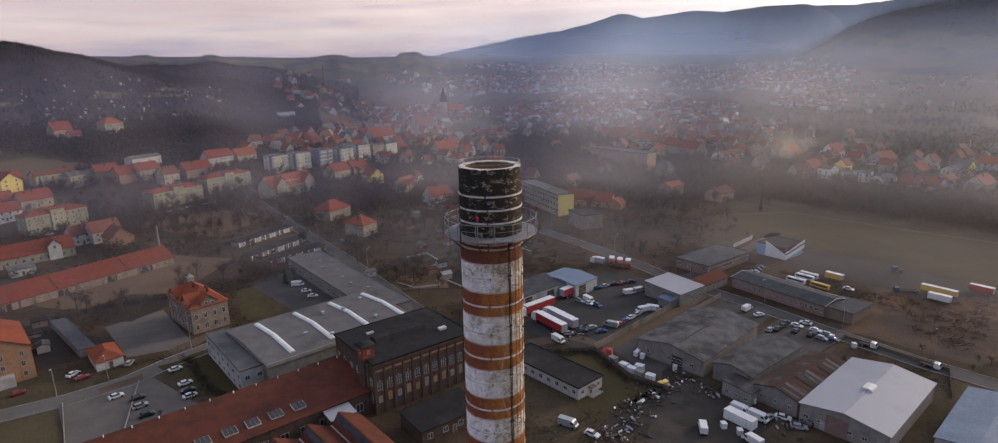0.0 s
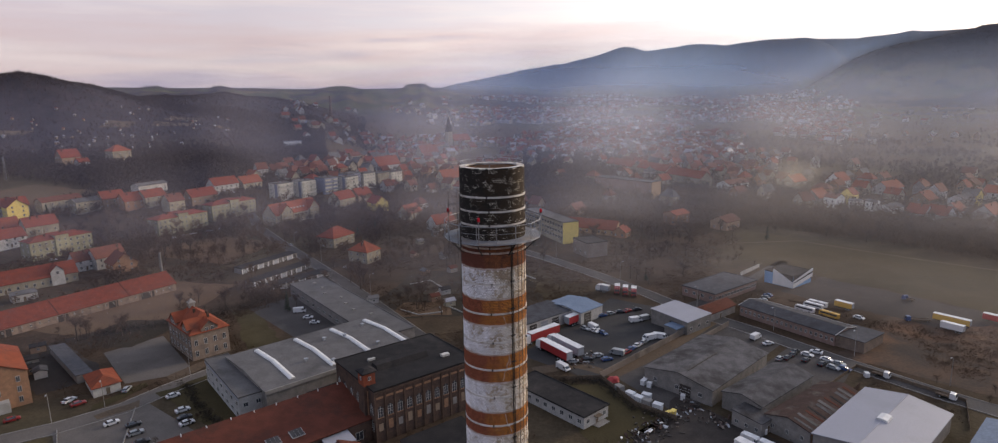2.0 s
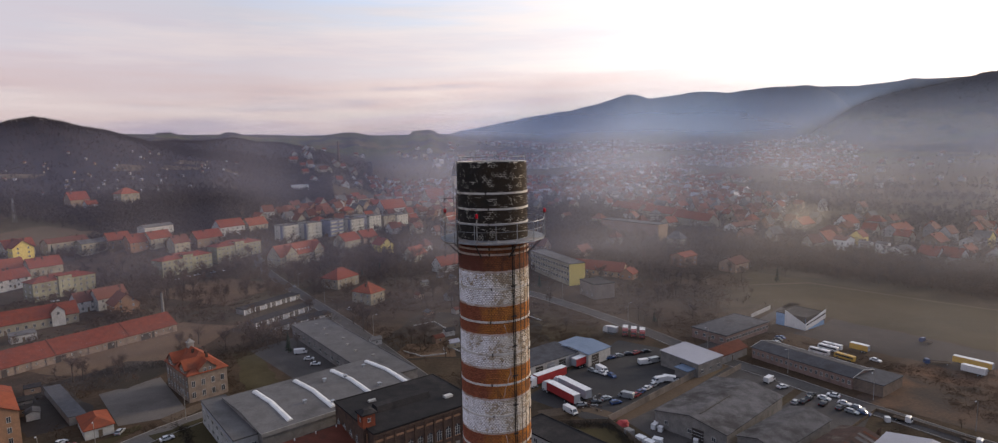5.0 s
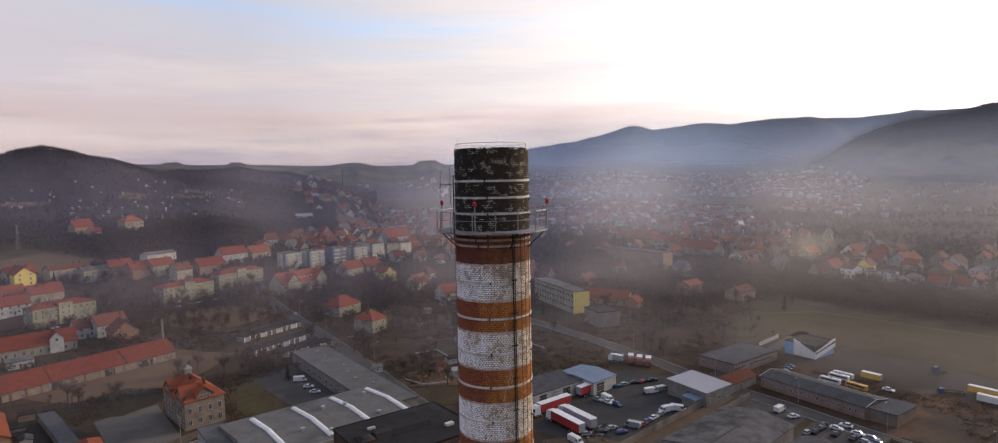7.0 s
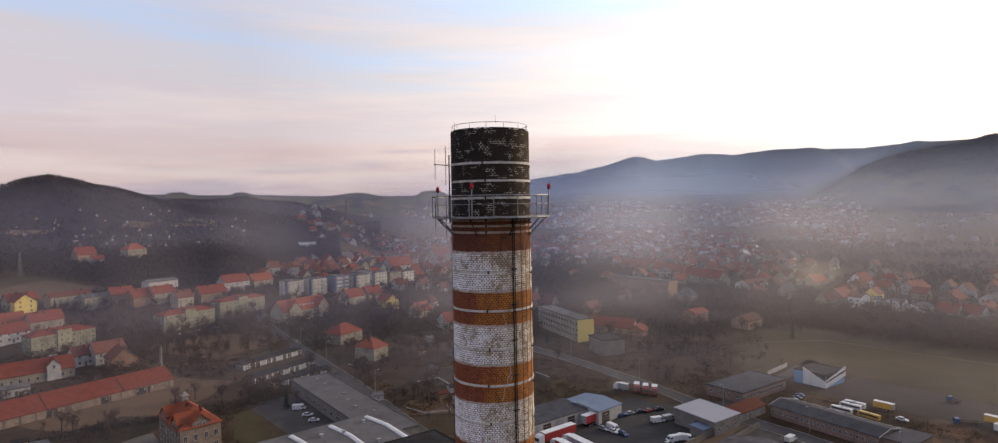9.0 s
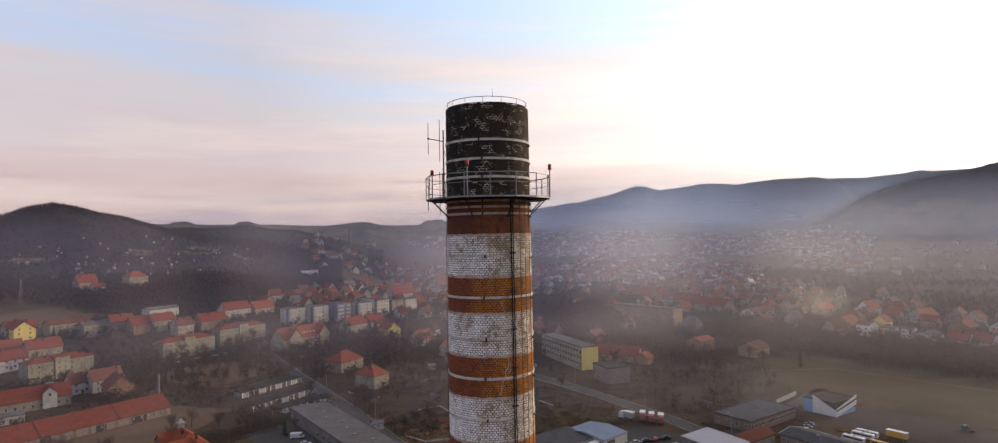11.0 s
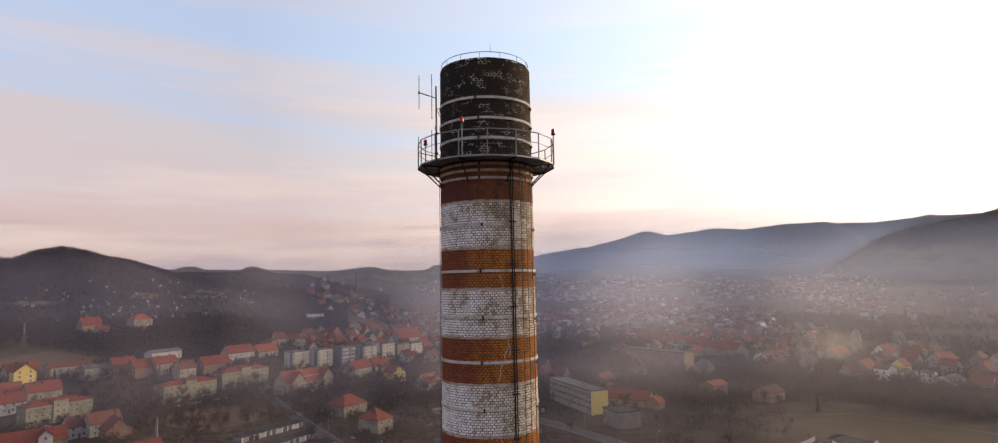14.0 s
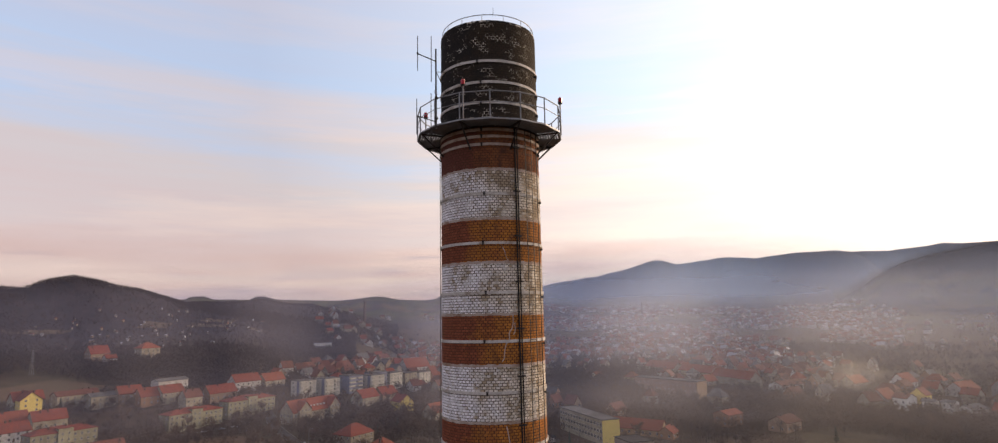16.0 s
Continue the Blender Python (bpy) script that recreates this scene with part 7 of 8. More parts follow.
run_wall("yard_wall", "pale concrete panel wall round the lorry yard", [(25.6, 134.4), (73.5, 182.6)], 2.2, 0.18, WALLS["slab"])
run_wall("yard_wall", "concrete panel wall along the old hall", [(77.5, 176), (62, 160.5)], 2.0, 0.18, WALLS["slab"])
run_wall("fence", "low dark timber fence of the grass plot", [(9.5, 133.5), (25.5, 134)], 1.4, 0.06, M["timber"])
run_wall("hedge_fence", "dark timber fence beside the containers", [(25.6, 134.4), (33, 117.5), (42, 110)], 1.6, 0.08, M["timber"])
run_wall("kerb_wall", "low concrete wall of the car park", [(-118, 106.5), (-104.5, 88.5)], 0.5, 0.2, M["concrete"])
run_wall("kerb_wall", "low concrete divider in the car park", [(-104.5, 118), (-92, 90)], 0.45, 0.25, M["concrete"])
run_wall("fence", "low dark timber fence round the steel hall", [(82, 122), (104, 141), (121, 119), (112, 105)], 1.1, 0.05, M["timber"])
run_wall("fence", "rusty sheet fence beside the sheds", [(88, 118), (98, 128)], 1.8, 0.05, ROOFS["rusty"])
run_wall("garden_wall", "pale rendered wall by the showroom", [(104, 238), (118, 252)], 1.8, 0.2, WALLS["white"])
for k, pts in enumerate(([(-45, 196), (-37, 190), (-28, 193), (-30, 199)], [(-47, 230), (-39, 236), (-30, 222), (-36, 214)], [(-27, 200), (-18, 190), (-12, 186)], [(-14, 212), (-4, 204), (2, 208)], [(-10, 232), (0, 226)], [(4, 244), (10, 236)])):
    run_wall("garden_edging", "low pale concrete edging of a garden plot", pts, 0.5, 0.25, WALLS["white"], 2.5)


def street_lamp(x, y, a, h=8.5):
    ob = thing("street_lamp", pose(x, y, land_at(x, y), 0, 0, a), "grey steel street lamp beside the street", "street lamp", "street lamps")
    part("pole", Build().tube((0, 0, -0.2), (0, 0, h), 0.11, 0.06, 8), M["concrete"], ob)
    part("arm", Build().tube((0, 0, h), (1.5, 0, h + 0.35), 0.05, 0.04, 6), M["concrete"], ob)
    part("head", Build().box(1.2, -0.14, h + 0.28, 2.0, 0.14, h + 0.44, 0, 0.03), M["grey_metal"], ob)


for x, y, a in ((107.8, 149.2, 215), (123.4, 128.6, 215), (91.5, 171, 215), (139, 106, 215), (72, 196, 215), (48, 232, 35), (22, 274, 35), (-100, 270, 40), (-126, 304, 40), (-62, 217, 40), (-113, 118, -60), (-122, 110, -60), (-99, 137, 130)):
    street_lamp(x, y, a)


def crate(x, y, z, a, w, d, h, material, name, label, cat):
    ob = thing(name, pose(x, y, z, 0, 0, a), label, cat, cat + "s")
    part("body", Build().box(-w / 2, -d / 2, 0, w / 2, d / 2, h), material, ob)
    part("lid", Build().box(-w / 2 - 0.05, -d / 2 - 0.05, h, w / 2 + 0.05, d / 2 + 0.05, h + 0.1), material, ob)
    for s in (-1, 1):
        part("rib", Build().box(s * w * 0.3 - 0.05, -d / 2 - 0.04, 0, s * w * 0.3 + 0.05, d / 2 + 0.04, h - 0.02), M["grey_metal"], ob)


for i, (x, y) in enumerate(((30.0, 126.5), (32.4, 122.6), (34.2, 120.2), (36.0, 118.2), (38.4, 116.0), (36.6, 121.5))):
    crate(x, y, 0.06, 128 + 4 * i, 2.4, 1.7, 1.7, M["white_metal"] if i % 3 else M["concrete"], "tank_crate", "white crate stored beside the fence", "crate")
for i, (x, y) in enumerate(((40.4, 112.4), (41.8, 113.2), (37.5, 130.5), (39, 129), (38.4, 131.8), (46.5, 121.5), (103.4, 134.4), (53.4, 90.5), (50.6, 93.2), (61.5, 104))):
    crate(x, y, 0.06, 38 + 7 * i, 1.4, 1.2, 1.3, (M["white_metal"], WALLS["yellow"])[i < 2], "pallet_box", "pale box stacked in the yard", "box")


crate(55.2, 95.2, 0.1, 128, 7.5, 2.4, 2.3, M["white_metal"], "box_body", "white lorry box body set down in the yard", "container")


def tarp_heap(x, y, r):
    """A lumpy heap under a red tarpaulin."""
    bm = bmesh.new()
    bmesh.ops.create_icosphere(bm, subdivisions=3, radius=1.0)
    for v in bm.verts:
        k = 1 + 0.25 * noise.noise(v.co * 1.7)
        v.co = Vector((v.co.x * r * k, v.co.y * r * 0.8 * k, max(-0.05, v.co.z) * r * 0.75 * k))
    me = bpy.data.meshes.new("tarpaulin")
    bm.to_mesh(me)
    bm.free()
    me.materials.append(M["red_metal"])
    ob = new("tarpaulin", me)
    ob.location = (x, y, 0.08)
    tagged(ob, "bright red tarpaulin thrown over stored goods", "tarpaulin")


tarp_heap(29.4, 133.0, 1.9)
tarp_heap(45.6, 130.2, 1.6)


def build_scrap():
    rng = random.Random(3)
    b = Build()
    for i in range(460):
        x, y = rng.choice(((29, 98), (32.7, 102.4), (35, 106), (27, 92), (23.4, 89), (38, 110), (42, 114), (66, 94), (21, 147), (48, 118), (52, 110)))
        x, y = x + rng.gauss(0, 2.4), y + rng.gauss(0, 2.6)
        m = Matrix.Translation((x, y, 0.1 + rng.random() * 0.5)) @ Euler((rng.uniform(-0.5, 0.5), rng.uniform(-0.5, 0.5), rng.uniform(0, 6.3))).to_matrix().to_4x4()
        w, d, h = rng.choice((0.4, 0.6, 1.0, 2.0)) * rng.uniform(0.5, 1.2), rng.uniform(0.1, 0.6), rng.uniform(0.1, 0.45)
        pts = [m @ Vector((sx * w / 2 * rng.uniform(0.7, 1), sy * d / 2, sz * h / 2)) for sz in (-1, 1) for sx, sy in ((-1, -1), (1, -1), (1, 1), (-1, 1))]
        b.solid(pts[:4], pts[4:], rng.choice((0, 2, 2, 3, 3, 3, 3, 4) if i % 16 else (1,)))
    tagged(new("scrap", b.mesh("scrap", [M["grey_metal"], M["white_metal"], ROOFS["rusty"], M["dark_steel"], WALLS["slab"]])), "scattered scrap metal and rubble in the yards", "scrap", kind="stuff")


build_scrap()


def garden_shed(x, y, a, roof, wall):
    house("garden_shed", f"small garden shed with {roof} roof", "shed", x, y, a, 4.2, 3.2, 2.2, 0.9, "gable", wall, roof, (("S", 1, 1, 0.9, 2, 0.8, 0.8),), 0.25, 0, "", "garden sheds")


_r = random.Random(8)
for i in range(26):
    x, y = _r.uniform(-64, 6), _r.uniform(196, 335)
    if clear_of(x, y, 3):
        garden_shed(x, y, _r.choice([38, 128]) + _r.uniform(-8, 8), _r.choice(["grey", "dark", "asbestos", "rust", "pale"]), _r.choice(["grey", "brown", "white", "cream"]))


# ---- trees ----
def bare_tree_meshes(seed, height, spread):
    """Trunk with limbs, and a crown of many fine twigs."""
    rng = random.Random(seed)
    trunk, crown = Build(), Build()
    top = Vector((rng.uniform(-0.3, 0.3), rng.uniform(-0.3, 0.3), height * 0.72))
    fork = top * 0.38
    trunk.tube((0, 0, -0.4), fork, 0.028 * height, 0.020 * height, 7)
    trunk.tube(fork, top, 0.020 * height, 0.006 * height, 6)
    tips = [top]
    for i in range(11):
        s = fork.lerp(top, rng.uniform(0.0, 0.85))
        a = i * 2.4 + rng.uniform(-0.4, 0.4)
        out = spread * rng.uniform(0.45, 0.85)
        e = s + Vector((out * math.cos(a), out * math.sin(a), height * rng.uniform(0.16, 0.34)))
        trunk.tube(s, e, 0.009 * height, 0.003 * height, 4)
        tips += [e, s.lerp(e, 0.6)]
    for t in tips:
        for k in range(30):
            d = Vector((rng.gauss(0, 1), rng.gauss(0, 1), rng.gauss(0.55, 0.7))).normalized()
            ln = height * rng.uniform(0.07, 0.19)
            s = t + Vector((rng.gauss(0, 0.10), rng.gauss(0, 0.10), rng.gauss(0, 0.08))) * spread
            side = d.orthogonal().normalized() * (0.0026 * height)
            crown.face([s - side, s + side, s + d * ln])
            q = s + d * ln * 0.45
            d2 = (d + Vector((rng.gauss(0, 0.6), rng.gauss(0, 0.6), rng.gauss(0, 0.5)))).normalized()
            crown.face([q - side * 0.7, q + side * 0.7, q + d2 * ln * 0.7])
    return trunk.mesh("trunk", M["bark"]), crown.mesh("crown", M["twig"])


def fir_meshes(seed, height):
    rng = random.Random(seed)
    trunk, crown = Build(), Build()
    trunk.tube((0, 0, -0.4), (0, 0, height * 0.95), 0.02 * height, 0.004 * height, 6)
    for i in range(260):
        f = rng.random() ** 0.8
        z = height * (0.12 + 0.86 * f)
        r = height * 0.20 * (1 - f) * rng.uniform(0.75, 1.1) + 0.15
        a = rng.uniform(0, 6.28)
        c, s = math.cos(a), math.sin(a)
        w = 0.10 + 0.28 * (1 - f)
        crown.face([(-s * w * 0.3, c * w * 0.3, z + 0.2), (r * c * 0.6 - s * w, r * s * 0.6 + c * w, z - 0.12 * r), (r * c, r * s, z - 0.35 * r), (r * c * 0.6 + s * w, r * s * 0.6 - c * w, z - 0.12 * r)])
    return trunk.mesh("trunk", M["bark"]), crown.mesh("crown", M["needle"])


KINDS = [bare_tree_meshes(i, 7.0 + 1.1 * i, 2.1 + 0.36 * i) for i in range(5)]
SHRUBS = [bare_tree_meshes(20 + i, 3.0 + 0.5 * i, 1.3) for i in range(2)]
POPLARS = [bare_tree_meshes(60 + i, 7.5 + i, 0.6) for i in range(2)]
FIRS = [fir_meshes(40 + i, 9.0 + 2 * i) for i in range(2)]


def tree(x, y, kind, label, scale=1.0, a=0.0, name="tree"):
    ob = thing(name, pose(x, y, land_at(x, y), 0, 0, a) @ Matrix.Scale(scale, 4), label, "tree", "trees")
    part("trunk", kind[0], None, ob)
    part("crown", kind[1], None, ob)


# groves: middle, spread, count of trees, share of shrubs
GROVES = [((-95, 225), (22, 26), 20, 0.3), ((-40, 215), (26, 24), 22, 0.6), ((-20, 290), (36, 34), 40, 0.4), ((-125, 205), (12, 14), 10, 0.3), ((-148, 172), (12, 10), 26, 0.85),
          ((-200, 295), (26, 14), 22, 0.2), ((95, 310), (34, 18), 16, 0.4), ((70, 268), (26, 18), 14, 0.5), ((118, 262), (10, 10), 4, 0.9), ((60, 238), (12, 10), 8, 0.5), ((230, 330), (50, 22), 34, 0.2),
          ((-150, 330), (20, 16), 12, 0.3), ((-240, 320), (26, 20), 18, 0.2), ((-85, 340), (30, 20), 22, 0.3), ((-225, 345), (50, 40), 34, 0.1), ((-175, 400), (40, 26), 26, 0.1), ((-75, 350), (30, 30), 16, 0.1), ((128, 118), (6, 10), 4, 0.9), ((-82, 105), (5, 9), 8, 0.95)]


def build_trees():
    rng = random.Random(31)
    for (cx, cy), (sx, sy), n, share in GROVES:
        tries = 0
        while n and tries < 400:
            tries += 1
            x, y = rng.gauss(cx, sx * 0.7), rng.gauss(cy, sy * 0.7)
            if not clear_of(x, y, 1.0):
                continue
            if rng.random() < share:
                tree(x, y, rng.choice(SHRUBS), "bare brown winter shrub", rng.uniform(0.6, 1.1), rng.uniform(0, 360), "shrub")
            elif rng.random() < 0.06:
                tree(x, y, rng.choice(FIRS), "dark green fir tree", rng.uniform(0.7, 1.1), rng.uniform(0, 360))
            else:
                tree(x, y, rng.choice(KINDS), "bare brown winter tree with fine twigs", rng.uniform(0.7, 1.15), rng.uniform(0, 360))
            n -= 1
    for i in range(15):
        f = i / 14
        tree(62 + 31 * f + rng.uniform(-0.6, 0.6), 354 - 51 * f, POPLARS[i % 2], "slim dark pollarded poplar in a row beside the meadow", rng.uniform(0.8, 1.15), rng.uniform(0, 360), "poplar")


build_trees()


def hedge(name, label, pts, height, width):
    """A ragged hedge: stems along a line under a thicket of fine twigs."""
    rng = np.random.default_rng(int(abs(pts[0][0] * 10)))
    x0, y0 = pts[0]
    ob = thing(name, pose(x0, y0, land_at(x0, y0)), label, "hedge")
    stems, twigs = Build(), Build()
    for (ax, ay), (bx, by) in zip(pts, pts[1:]):
        d = math.hypot(bx - ax, by - ay)
        for i in range(int(d / 0.8)):
            t = (i + 0.5) / int(d / 0.8)
            x, y = ax + (bx - ax) * t - x0 + rng.normal(0, width * 0.22), ay + (by - ay) * t - y0 + rng.normal(0, width * 0.22)
            z = land_at(x + x0, y + y0) - land_at(x0, y0)
            h = height * rng.uniform(0.55, 1.15)
            stems.tube((x, y, z - 0.1), (x, y, z + h * 0.7), 0.05, 0.02, 4)
            for k in range(46):
                p = Vector((x + rng.normal(0, width * 0.24), y + rng.normal(0, width * 0.24), z + h * rng.uniform(0.05, 0.9)))
                w = Vector((rng.normal(), rng.normal(), abs(rng.normal()) * 0.9)).normalized() * rng.uniform(0.3, 0.8)
                side = w.orthogonal().normalized() * rng.uniform(0.04, 0.09)
                twigs.face([p - side, p + side, p + w])
    tagged(part("stems", stems, M["bark"], ob), kind="stuff")
    tagged(part("foliage", twigs, M["thicket"], ob), kind="stuff")


hedge("hedge", "dark ragged hedge between lawn and car park", [(-98.5, 132.6), (-89.5, 121.4), (-80.6, 112.4), (-75.2, 107.4)], 1.7, 2.6)
hedge("hedge", "tall dark hedge along the edge of the yard", [(-118.5, 189.5), (-109.1, 197.1), (-100.9, 223.0), (-84.6, 239.5)], 4.2, 6.0)
hedge("hedge", "brown hedge between field and forecourt", [(-152, 172.9), (-136.4, 180.7), (-122.0, 186.2)], 2.6, 4.5)
hedge("hedge", "dark hedge round the grass plot", [(9.5, 132), (24.5, 132.5), (31.5, 116.5), (41, 109)], 1.5, 2.2)


PAVED = [(-112, 248, 27), (-232, 214, 20), (-205, 222, 14), (46, 96, 24), (-94, 98, 34), (-120, 152, 22), (-80, 185, 26), (40, 168, 38), (62, 140, 30), (92, 142, 16), (92, 100, 24), (150, 200, 26), (15, 115, 16), (-60, 140, 34), (-60, 90, 30), (-148, 205, 34), (-178, 300, 30), (165, 250, 70), (230, 190, 60)]
LANES = [[(-30, 330), (15, 276), (36, 246), (55, 216), (66, 195), (86, 169), (101, 146), (117, 124), (142, 96)], [(-190, 392), (-168, 355), (-115, 284), (-76, 231), (-32, 166)], [(-160, 70), (-130, 101), (-108, 118), (-90, 146)], [(66, 195), (95, 216), (110, 236), (134, 262)]]


def on_lane(x, y, w=4.5):
    for lane in LANES:
        for (ax, ay), (bx, by) in zip(lane, lane[1:]):
            t = max(0, min(1, ((x - ax) * (bx - ax) + (y - ay) * (by - ay)) / ((bx - ax) ** 2 + (by - ay) ** 2)))
            if math.hypot(x - ax - t * (bx - ax), y - ay - t * (by - ay)) < w:
                return True
    return False


def build_far_woods():
    """Bare woods on the hills, and trees among the far streets and gardens, in one mesh."""
    rng = np.random.default_rng(17)
    pts = []

    def scatter(n, az0, az1, r0, r1, keep, power=0.5):
        az = np.radians(rng.uniform(az0, az1, n))
        r = (r0 ** (1 / power) + (r1 ** (1 / power) - r0 ** (1 / power)) * rng.random(n)) ** power
        x, y = r * np.sin(az), r * np.cos(az)
        for px, py in zip(x, y):
            if keep(px, py):
                pts.append((px, py))

    def wood(px, py):
        az, r = math.degrees(math.atan2(px, py)), math.hypot(px, py)
        if -43 < az < -26 and 625 < r < 845 and rng.random() < 0.7:
            return False
        return noise.noise((px * 0.012, py * 0.012, 9)) + 0.5 * noise.noise((px * 0.04, py * 0.04, 2)) > -0.55 and clear_of(px, py, 1.5) and land_at(px, py) > 11 and not (-385 < px < -300 and 335 < py < 405)

    def street(px, py):
        return clear_of(px, py, 2.0) and noise.noise((px * 0.006, py * 0.006, 4)) > -0.1 and not in_meadow(px, py)

    for i in range(26):
        t = i / 25
        pts.append((58 + 62 * t, 352 - 70 * t + 1.5 * math.sin(5 * i)))
    scatter(22000, -46, -18, 420, 960, wood)
    scatter(6000, -33, -14, 800, 1300, wood)
    scatter(1500, 0.5, 10.5, 430, 800, lambda px, py: clear_of(px, py, 1.0))
    scatter(3600, 21, 46, 520, 1000, lambda px, py: clear_of(px, py, 1.5) and noise.noise((px * 0.01, py * 0.01, 5)) > -0.25)
    for a0, a1 in ((-31.6, -29.9), (-26.7, -25.1), (-17.2, -14.7), (-10.2, -7.6)):
        scatter(260, a0, a1, 2090, 2260, lambda px, py: True)
    scatter(5200, 23, 40, 2000, 2620, lambda px, py: land_at(px, py) > 95)
    scatter(4200, 11, 30, 2950, 3700, lambda px, py: land_at(px, py) > 130, 1.0)
    scatter(4200, -2, 38, 3600, 4350, lambda px, py: land_at(px, py) > 200, 1.0)
    scatter(1800, -33, 0, 1400, 2300, lambda px, py: noise.noise((px * 0.004, py * 0.004, 7)) > 0.08, 0.6)
    scatter(1500, -22, 46, 335, 470, street)
    scatter(1000, -46, -14, 230, 420, lambda px, py: clear_of(px, py, 1.5) and not on_lane(px, py) and noise.noise((px * 0.02, py * 0.02, 4)) > 0.0 and not any(math.hypot(px - qx, py - qy) < qr for qx, qy, qr in PAVED))
    scatter(7500, -40, 46, 335, 900, street)
    scatter(1300, 33, 46, 300, 420, lambda px, py: py > 385 - (px - 130) * 0.95 and clear_of(px, py, 2.0))
    scatter(420, 18, 36, 300, 420, lambda px, py: not in_meadow(px, py) and clear_of(px, py, 2.0) and py > 250)
    scatter(6000, -14, 46, 800, 2600, street, 0.7)
    scatter(2000, 2, 46, 335, 500, lambda px, py: clear_of(px, py, 1.0) and not in_meadow(px, py))
    scatter(2600, -36, 30, 325, 580, lambda px, py: clear_of(px, py, 1.0) and not in_meadow(px, py) and not on_lane(px, py))
    for cx, cy, k, sd in ((-104, 300, 9, 7), (-90, 288, 10, 7), (-70, 264, 10, 7), (-62, 285, 14, 10), (-120, 330, 12, 9), (-40, 300, 14, 12), (-150, 352, 10, 9), (50, 300, 12, 10), (70, 285, 14, 10), (95, 262, 10, 6), (-165, 268, 8, 6), (-120, 232, 8, 7), (-215, 300, 12, 9)):
        for i in range(k):
            q = (rng.normal(cx, sd), rng.normal(cy, sd))
            if clear_of(*q, 0.5) and not on_lane(*q):
                pts.append(q)
    verts, faces, tones = [], [], []
    pts_a = np.array(pts)
    zs = land(pts_a[:, 0], pts_a[:, 1])
    for (px, py), z in zip(pts, zs):
        away = math.hypot(px, py)
        h = rng.uniform(4, 8) if away > 1900 else rng.uniform(5, 10) * (0.55 if z > 34 and px < 0 else 0.8 if px < -180 else rng.choice((0.5, 0.8, 1.0)))
        k = len(verts)
        z = z - (2.5 if away > 1900 else 0)
        verts += [(px - 0.09, py, z - 0.5), (px + 0.09, py, z - 0.5), (px, py, z + h * 0.7)]
        faces.append((k, k + 1, k + 2))
        n = 70 if away < 470 else 36 if away < 600 and px > -200 else 26 if away < 1900 else 9
        dirs = rng.normal(size=(n, 3)) * (1, 1, 0.8) + (0, 0, 0.5)
        dirs /= np.linalg.norm(dirs, axis=1)[:, None]
        st = np.array((px, py, z + h * 0.55)) + rng.normal(size=(n, 3)) * (h * 0.13, h * 0.13, h * 0.17)
        ln = h * rng.uniform(0.12, 0.30, n)
        side = np.cross(dirs, (0.3, -0.9, 0.2))
        side = side / (np.linalg.norm(side, axis=1)[:, None] + 1e-6) * rng.uniform(0.08, 0.20, n)[:, None] * (0.9 if z > 46 and px < 0 else 0.9 if away < 470 else 1.7 if away < 600 else 2.2 if away < 1900 else 6.0)
        tip = st + dirs * ln[:, None]
        tri = np.stack([st - side, st + side, tip], 1).reshape(-1, 3)
        k = len(verts)
        verts += list(map(tuple, tri))
        faces += [(k + 3 * i, k + 3 * i + 1, k + 3 * i + 2) for i in range(n)]
        tones += [1 if away < 470 else 0] * (n + 1)
    me = bpy.data.meshes.new("far_woods")
    me.from_pydata(verts, [], faces)
    me.materials.append(M["far_twig"])
    me.materials.append(M["bramble"])
    me.polygons.foreach_set("material_index", tones)
    tagged(new("far_woods", me), "bare brown woods and garden trees in the distance", "woods", kind="stuff")


build_far_woods()

def build_scrub():
    """Brambles, weeds and low bushes over gardens and waste ground, in one mesh."""
    rng = np.random.default_rng(29)
    verts, faces = [], []
    n = 0
    while n < 9000:
        az, r = radians(rng.uniform(-46, 46)), 85 + 330 * rng.random() ** 0.75
        x, y = r * math.sin(az), r * math.cos(az)
        if noise.noise((x * 0.03, y * 0.03, 2)) < -0.1 or on_lane(x, y) or not clear_of(x, y, 0.5) or any(math.hypot(x - px, y - py) < pr for px, py, pr in PAVED):
            continue
        n += 1
        z, h = land_at(x, y), rng.uniform(0.4, 1.6)
        k = 18
        dirs = rng.normal(size=(k, 3)) * (1, 1, 0.5) + (0, 0, 0.6)
        dirs /= np.linalg.norm(dirs, axis=1)[:, None]
        st = np.array((x, y, z)) + rng.normal(size=(k, 3)) * (1.1, 1.1, 0) + (0, 0, 0.05)
        side = np.cross(dirs, (0.3, -0.9, 0.2))
        side = side / (np.linalg.norm(side, axis=1)[:, None] + 1e-6) * rng.uniform(0.03, 0.08, k)[:, None]
        tri = np.stack([st - side, st + side, st + dirs * h], 1).reshape(-1, 3)
        q = len(verts)
        verts += list(map(tuple, tri))
        faces += [(q + 3 * i, q + 3 * i + 1, q + 3 * i + 2) for i in range(k)]
    me = bpy.data.meshes.new("scrub")
    me.from_pydata(verts, [], faces)
    me.materials.append(M["bramble"])
    tagged(new("scrub", me), "low brown brambles and weeds over the gardens", "scrub", kind="stuff")


build_scrub()


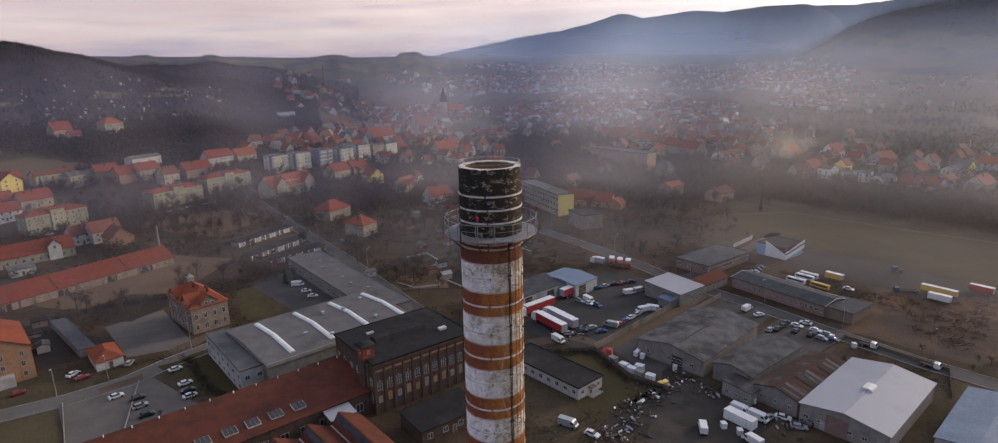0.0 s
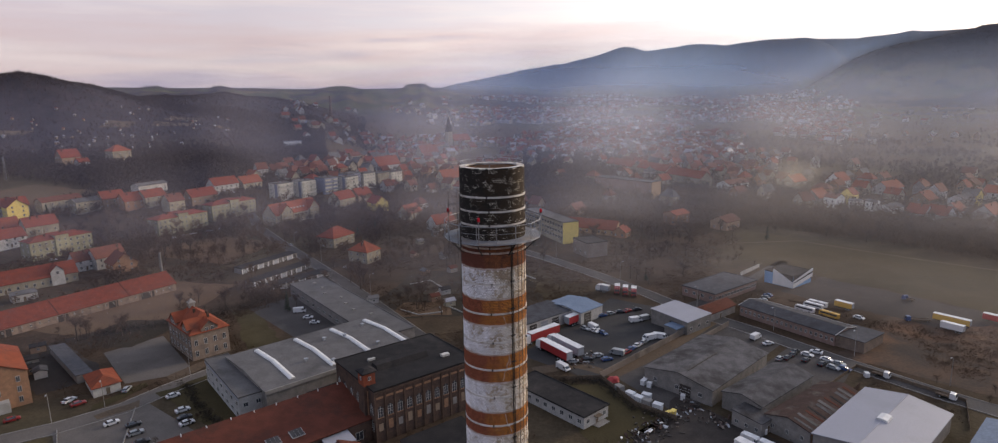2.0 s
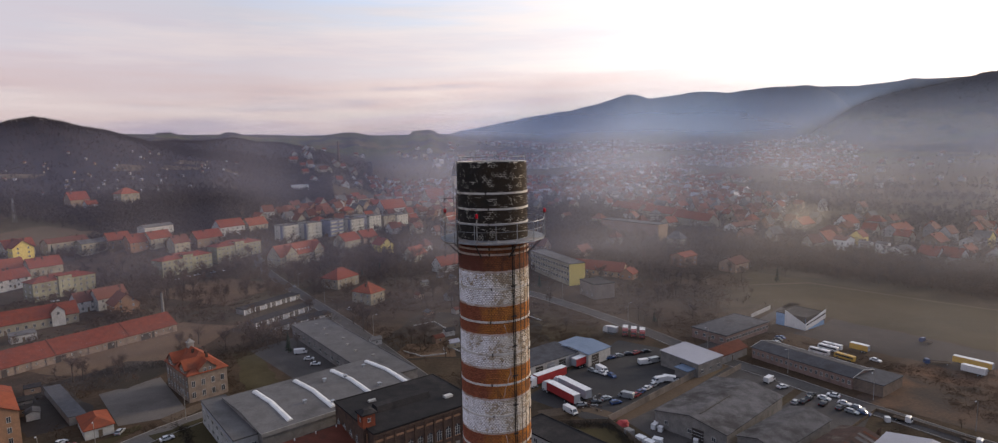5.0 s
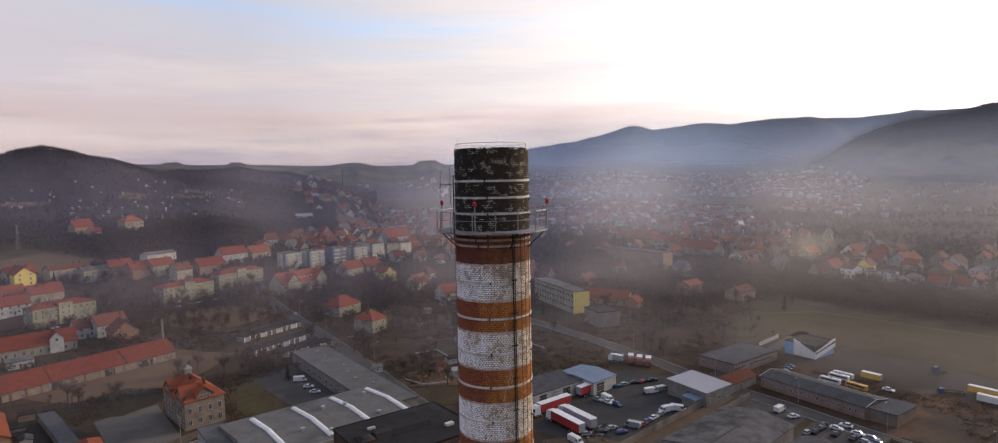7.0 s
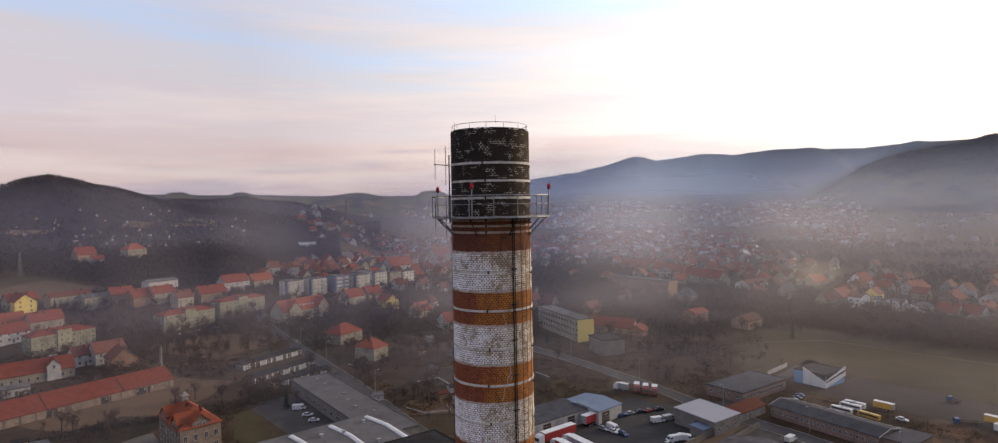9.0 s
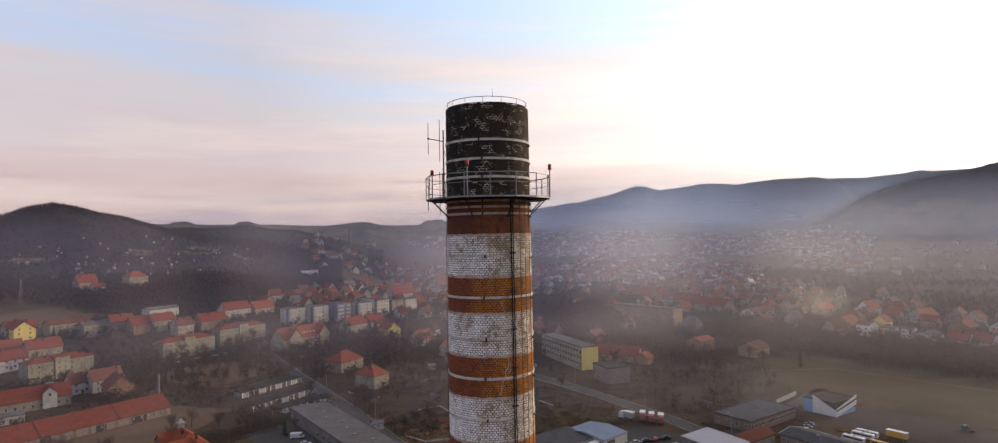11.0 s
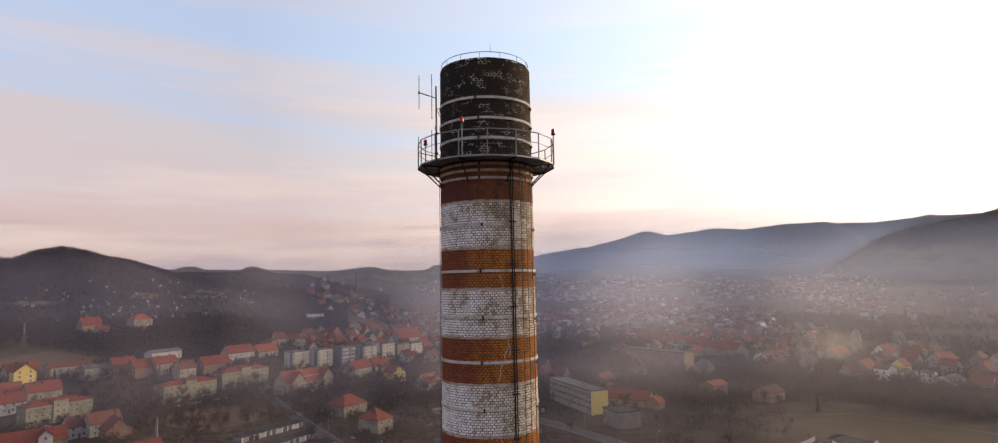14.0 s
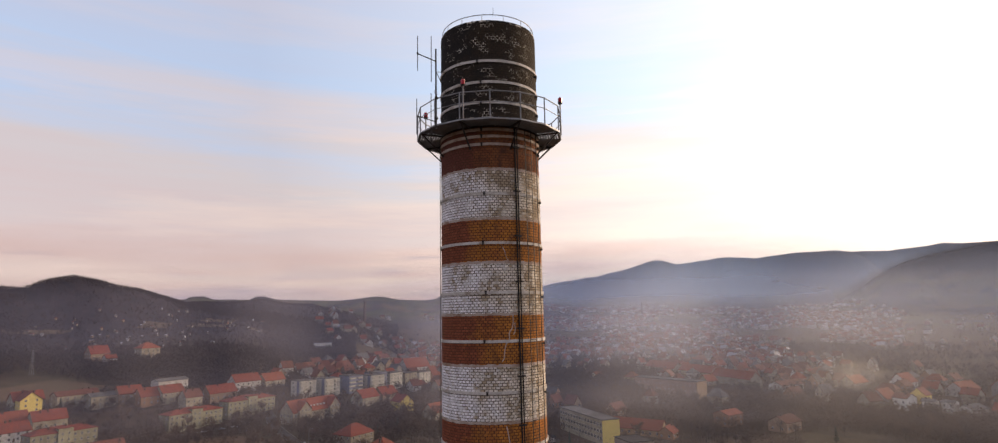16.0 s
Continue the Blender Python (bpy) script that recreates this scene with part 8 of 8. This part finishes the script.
# ---- mist and distance haze over the valley, put in as tinted sheets ----
def haze_sheet_material(name, thick, low, high, foot, grain, cold, west):
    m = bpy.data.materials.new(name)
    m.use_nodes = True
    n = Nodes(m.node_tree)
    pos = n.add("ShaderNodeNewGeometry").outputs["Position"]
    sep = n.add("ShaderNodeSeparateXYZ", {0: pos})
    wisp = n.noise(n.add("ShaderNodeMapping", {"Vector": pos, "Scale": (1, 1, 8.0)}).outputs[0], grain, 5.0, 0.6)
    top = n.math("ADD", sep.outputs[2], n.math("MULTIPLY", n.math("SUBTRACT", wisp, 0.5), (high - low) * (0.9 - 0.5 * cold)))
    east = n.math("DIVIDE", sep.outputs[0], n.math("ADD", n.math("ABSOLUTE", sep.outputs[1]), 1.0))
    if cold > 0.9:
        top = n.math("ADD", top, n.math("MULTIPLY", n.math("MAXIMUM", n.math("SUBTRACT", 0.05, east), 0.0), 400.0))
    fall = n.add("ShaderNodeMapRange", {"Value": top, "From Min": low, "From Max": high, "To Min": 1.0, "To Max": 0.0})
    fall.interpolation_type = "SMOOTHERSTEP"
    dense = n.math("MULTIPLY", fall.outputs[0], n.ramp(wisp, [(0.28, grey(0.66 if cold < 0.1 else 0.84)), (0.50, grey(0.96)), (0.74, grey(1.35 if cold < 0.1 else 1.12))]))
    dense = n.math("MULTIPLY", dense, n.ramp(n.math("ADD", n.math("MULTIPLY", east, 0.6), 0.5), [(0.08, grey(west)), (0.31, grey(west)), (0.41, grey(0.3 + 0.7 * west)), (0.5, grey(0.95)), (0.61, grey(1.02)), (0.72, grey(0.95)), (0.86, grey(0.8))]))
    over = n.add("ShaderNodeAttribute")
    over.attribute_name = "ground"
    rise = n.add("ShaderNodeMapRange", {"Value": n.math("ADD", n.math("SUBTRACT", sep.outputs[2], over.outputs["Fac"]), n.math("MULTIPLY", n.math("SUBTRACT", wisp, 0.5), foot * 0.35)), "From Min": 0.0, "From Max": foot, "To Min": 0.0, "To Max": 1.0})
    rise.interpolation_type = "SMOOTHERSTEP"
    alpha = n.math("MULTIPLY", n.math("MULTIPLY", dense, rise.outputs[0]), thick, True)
    # haze colour set by bearing, paler to the right; cold mixes blue into far sheets
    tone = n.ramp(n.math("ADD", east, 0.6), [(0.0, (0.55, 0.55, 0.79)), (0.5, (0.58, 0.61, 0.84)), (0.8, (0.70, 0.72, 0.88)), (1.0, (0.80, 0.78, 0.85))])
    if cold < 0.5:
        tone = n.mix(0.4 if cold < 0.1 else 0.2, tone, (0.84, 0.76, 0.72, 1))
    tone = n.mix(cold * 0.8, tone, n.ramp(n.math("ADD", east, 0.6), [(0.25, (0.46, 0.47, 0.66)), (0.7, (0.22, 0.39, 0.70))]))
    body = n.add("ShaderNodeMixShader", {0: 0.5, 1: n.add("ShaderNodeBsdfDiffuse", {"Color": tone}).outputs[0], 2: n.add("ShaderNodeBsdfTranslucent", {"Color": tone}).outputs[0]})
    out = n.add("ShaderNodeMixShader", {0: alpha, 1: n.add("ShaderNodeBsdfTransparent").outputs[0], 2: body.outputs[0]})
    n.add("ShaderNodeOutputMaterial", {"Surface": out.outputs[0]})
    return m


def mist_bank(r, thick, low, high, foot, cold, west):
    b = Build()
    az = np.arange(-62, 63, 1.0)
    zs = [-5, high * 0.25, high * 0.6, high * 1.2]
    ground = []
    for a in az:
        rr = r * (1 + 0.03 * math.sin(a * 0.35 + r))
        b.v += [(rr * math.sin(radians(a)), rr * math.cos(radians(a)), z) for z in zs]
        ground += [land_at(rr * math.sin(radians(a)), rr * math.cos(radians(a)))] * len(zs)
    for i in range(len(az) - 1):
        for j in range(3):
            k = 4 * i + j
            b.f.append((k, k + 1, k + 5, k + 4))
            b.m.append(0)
    me = b.mesh("mist_bank", haze_sheet_material("mist", thick, low, high, foot, 2.8 / r, cold, west))
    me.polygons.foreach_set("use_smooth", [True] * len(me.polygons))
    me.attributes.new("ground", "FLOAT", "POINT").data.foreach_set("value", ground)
    tagged(new("mist_bank", me), "thin sheet tinted grey-blue for mist and haze over the valley", "mist", "mist banks", "stuff")


# each sheet adds a step of haze; the far ones are coloured bluer
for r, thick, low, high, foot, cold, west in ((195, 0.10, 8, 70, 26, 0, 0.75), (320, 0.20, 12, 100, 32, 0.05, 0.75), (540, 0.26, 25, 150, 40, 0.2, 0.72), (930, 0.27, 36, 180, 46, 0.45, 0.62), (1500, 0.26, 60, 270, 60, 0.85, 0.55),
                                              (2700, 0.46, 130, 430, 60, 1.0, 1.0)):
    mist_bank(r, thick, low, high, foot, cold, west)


def smoke_plume(x, y, width, height, lean):
    """Smoke from a house fire, drifting off: a few soft sheets."""
    m = bpy.data.materials.new("smoke")
    m.use_nodes = True
    n = Nodes(m.node_tree)
    uv = n.add("ShaderNodeTexCoord").outputs["Generated"]
    away = n.add("ShaderNodeVectorMath", {0: uv, 1: (0.5, 0.5, 0.45)}, "DISTANCE").outputs["Value"]
    puff = n.noise(n.add("ShaderNodeNewGeometry").outputs["Position"], 0.09, 5.0, 0.6)
    soft = n.math("MULTIPLY", n.ramp(away, [(0.08, grey(1)), (0.5, grey(0))]), n.ramp(puff, [(0.3, grey(0.1)), (0.7, grey(1))]))
    # the sun's yellow on the smoke is put into its colour
    tone = (0.85, 0.76, 0.60, 1)
    body = n.add("ShaderNodeMixShader", {0: 0.5, 1: n.add("ShaderNodeBsdfDiffuse", {"Color": tone}).outputs[0], 2: n.add("ShaderNodeBsdfTranslucent", {"Color": tone}).outputs[0]})
    out = n.add("ShaderNodeMixShader", {0: n.math("MULTIPLY", soft, 0.4, True), 1: n.add("ShaderNodeBsdfTransparent").outputs[0], 2: body.outputs[0]})
    n.add("ShaderNodeOutputMaterial", {"Surface": out.outputs[0]})
    b = Build()
    c, s = math.cos(math.atan2(y, x) - math.pi / 2), math.sin(math.atan2(y, x) - math.pi / 2)
    for i in range(12):
        for j in range(8):
            u0, u1, v0, v1 = i / 12 - 0.5, (i + 1) / 12 - 0.5, j / 8, (j + 1) / 8
            b.face([(x + c * (u * width + lean * v) , y + s * (u * width + lean * v) + 3 * math.sin(6 * u + 3 * v), land_at(x, y) + 2 + v * height) for u, v in ((u0, v0), (u1, v0), (u1, v1), (u0, v1))])
    tagged(new("smoke_plume", b.mesh("smoke_plume", m)), "thin sunlit chimney smoke drifting over the houses", "smoke", kind="stuff")


smoke_plume(205, 440, 60, 30, 14)


# ---- last: the many small pieces ----
build_chimney_bricks(chimney)
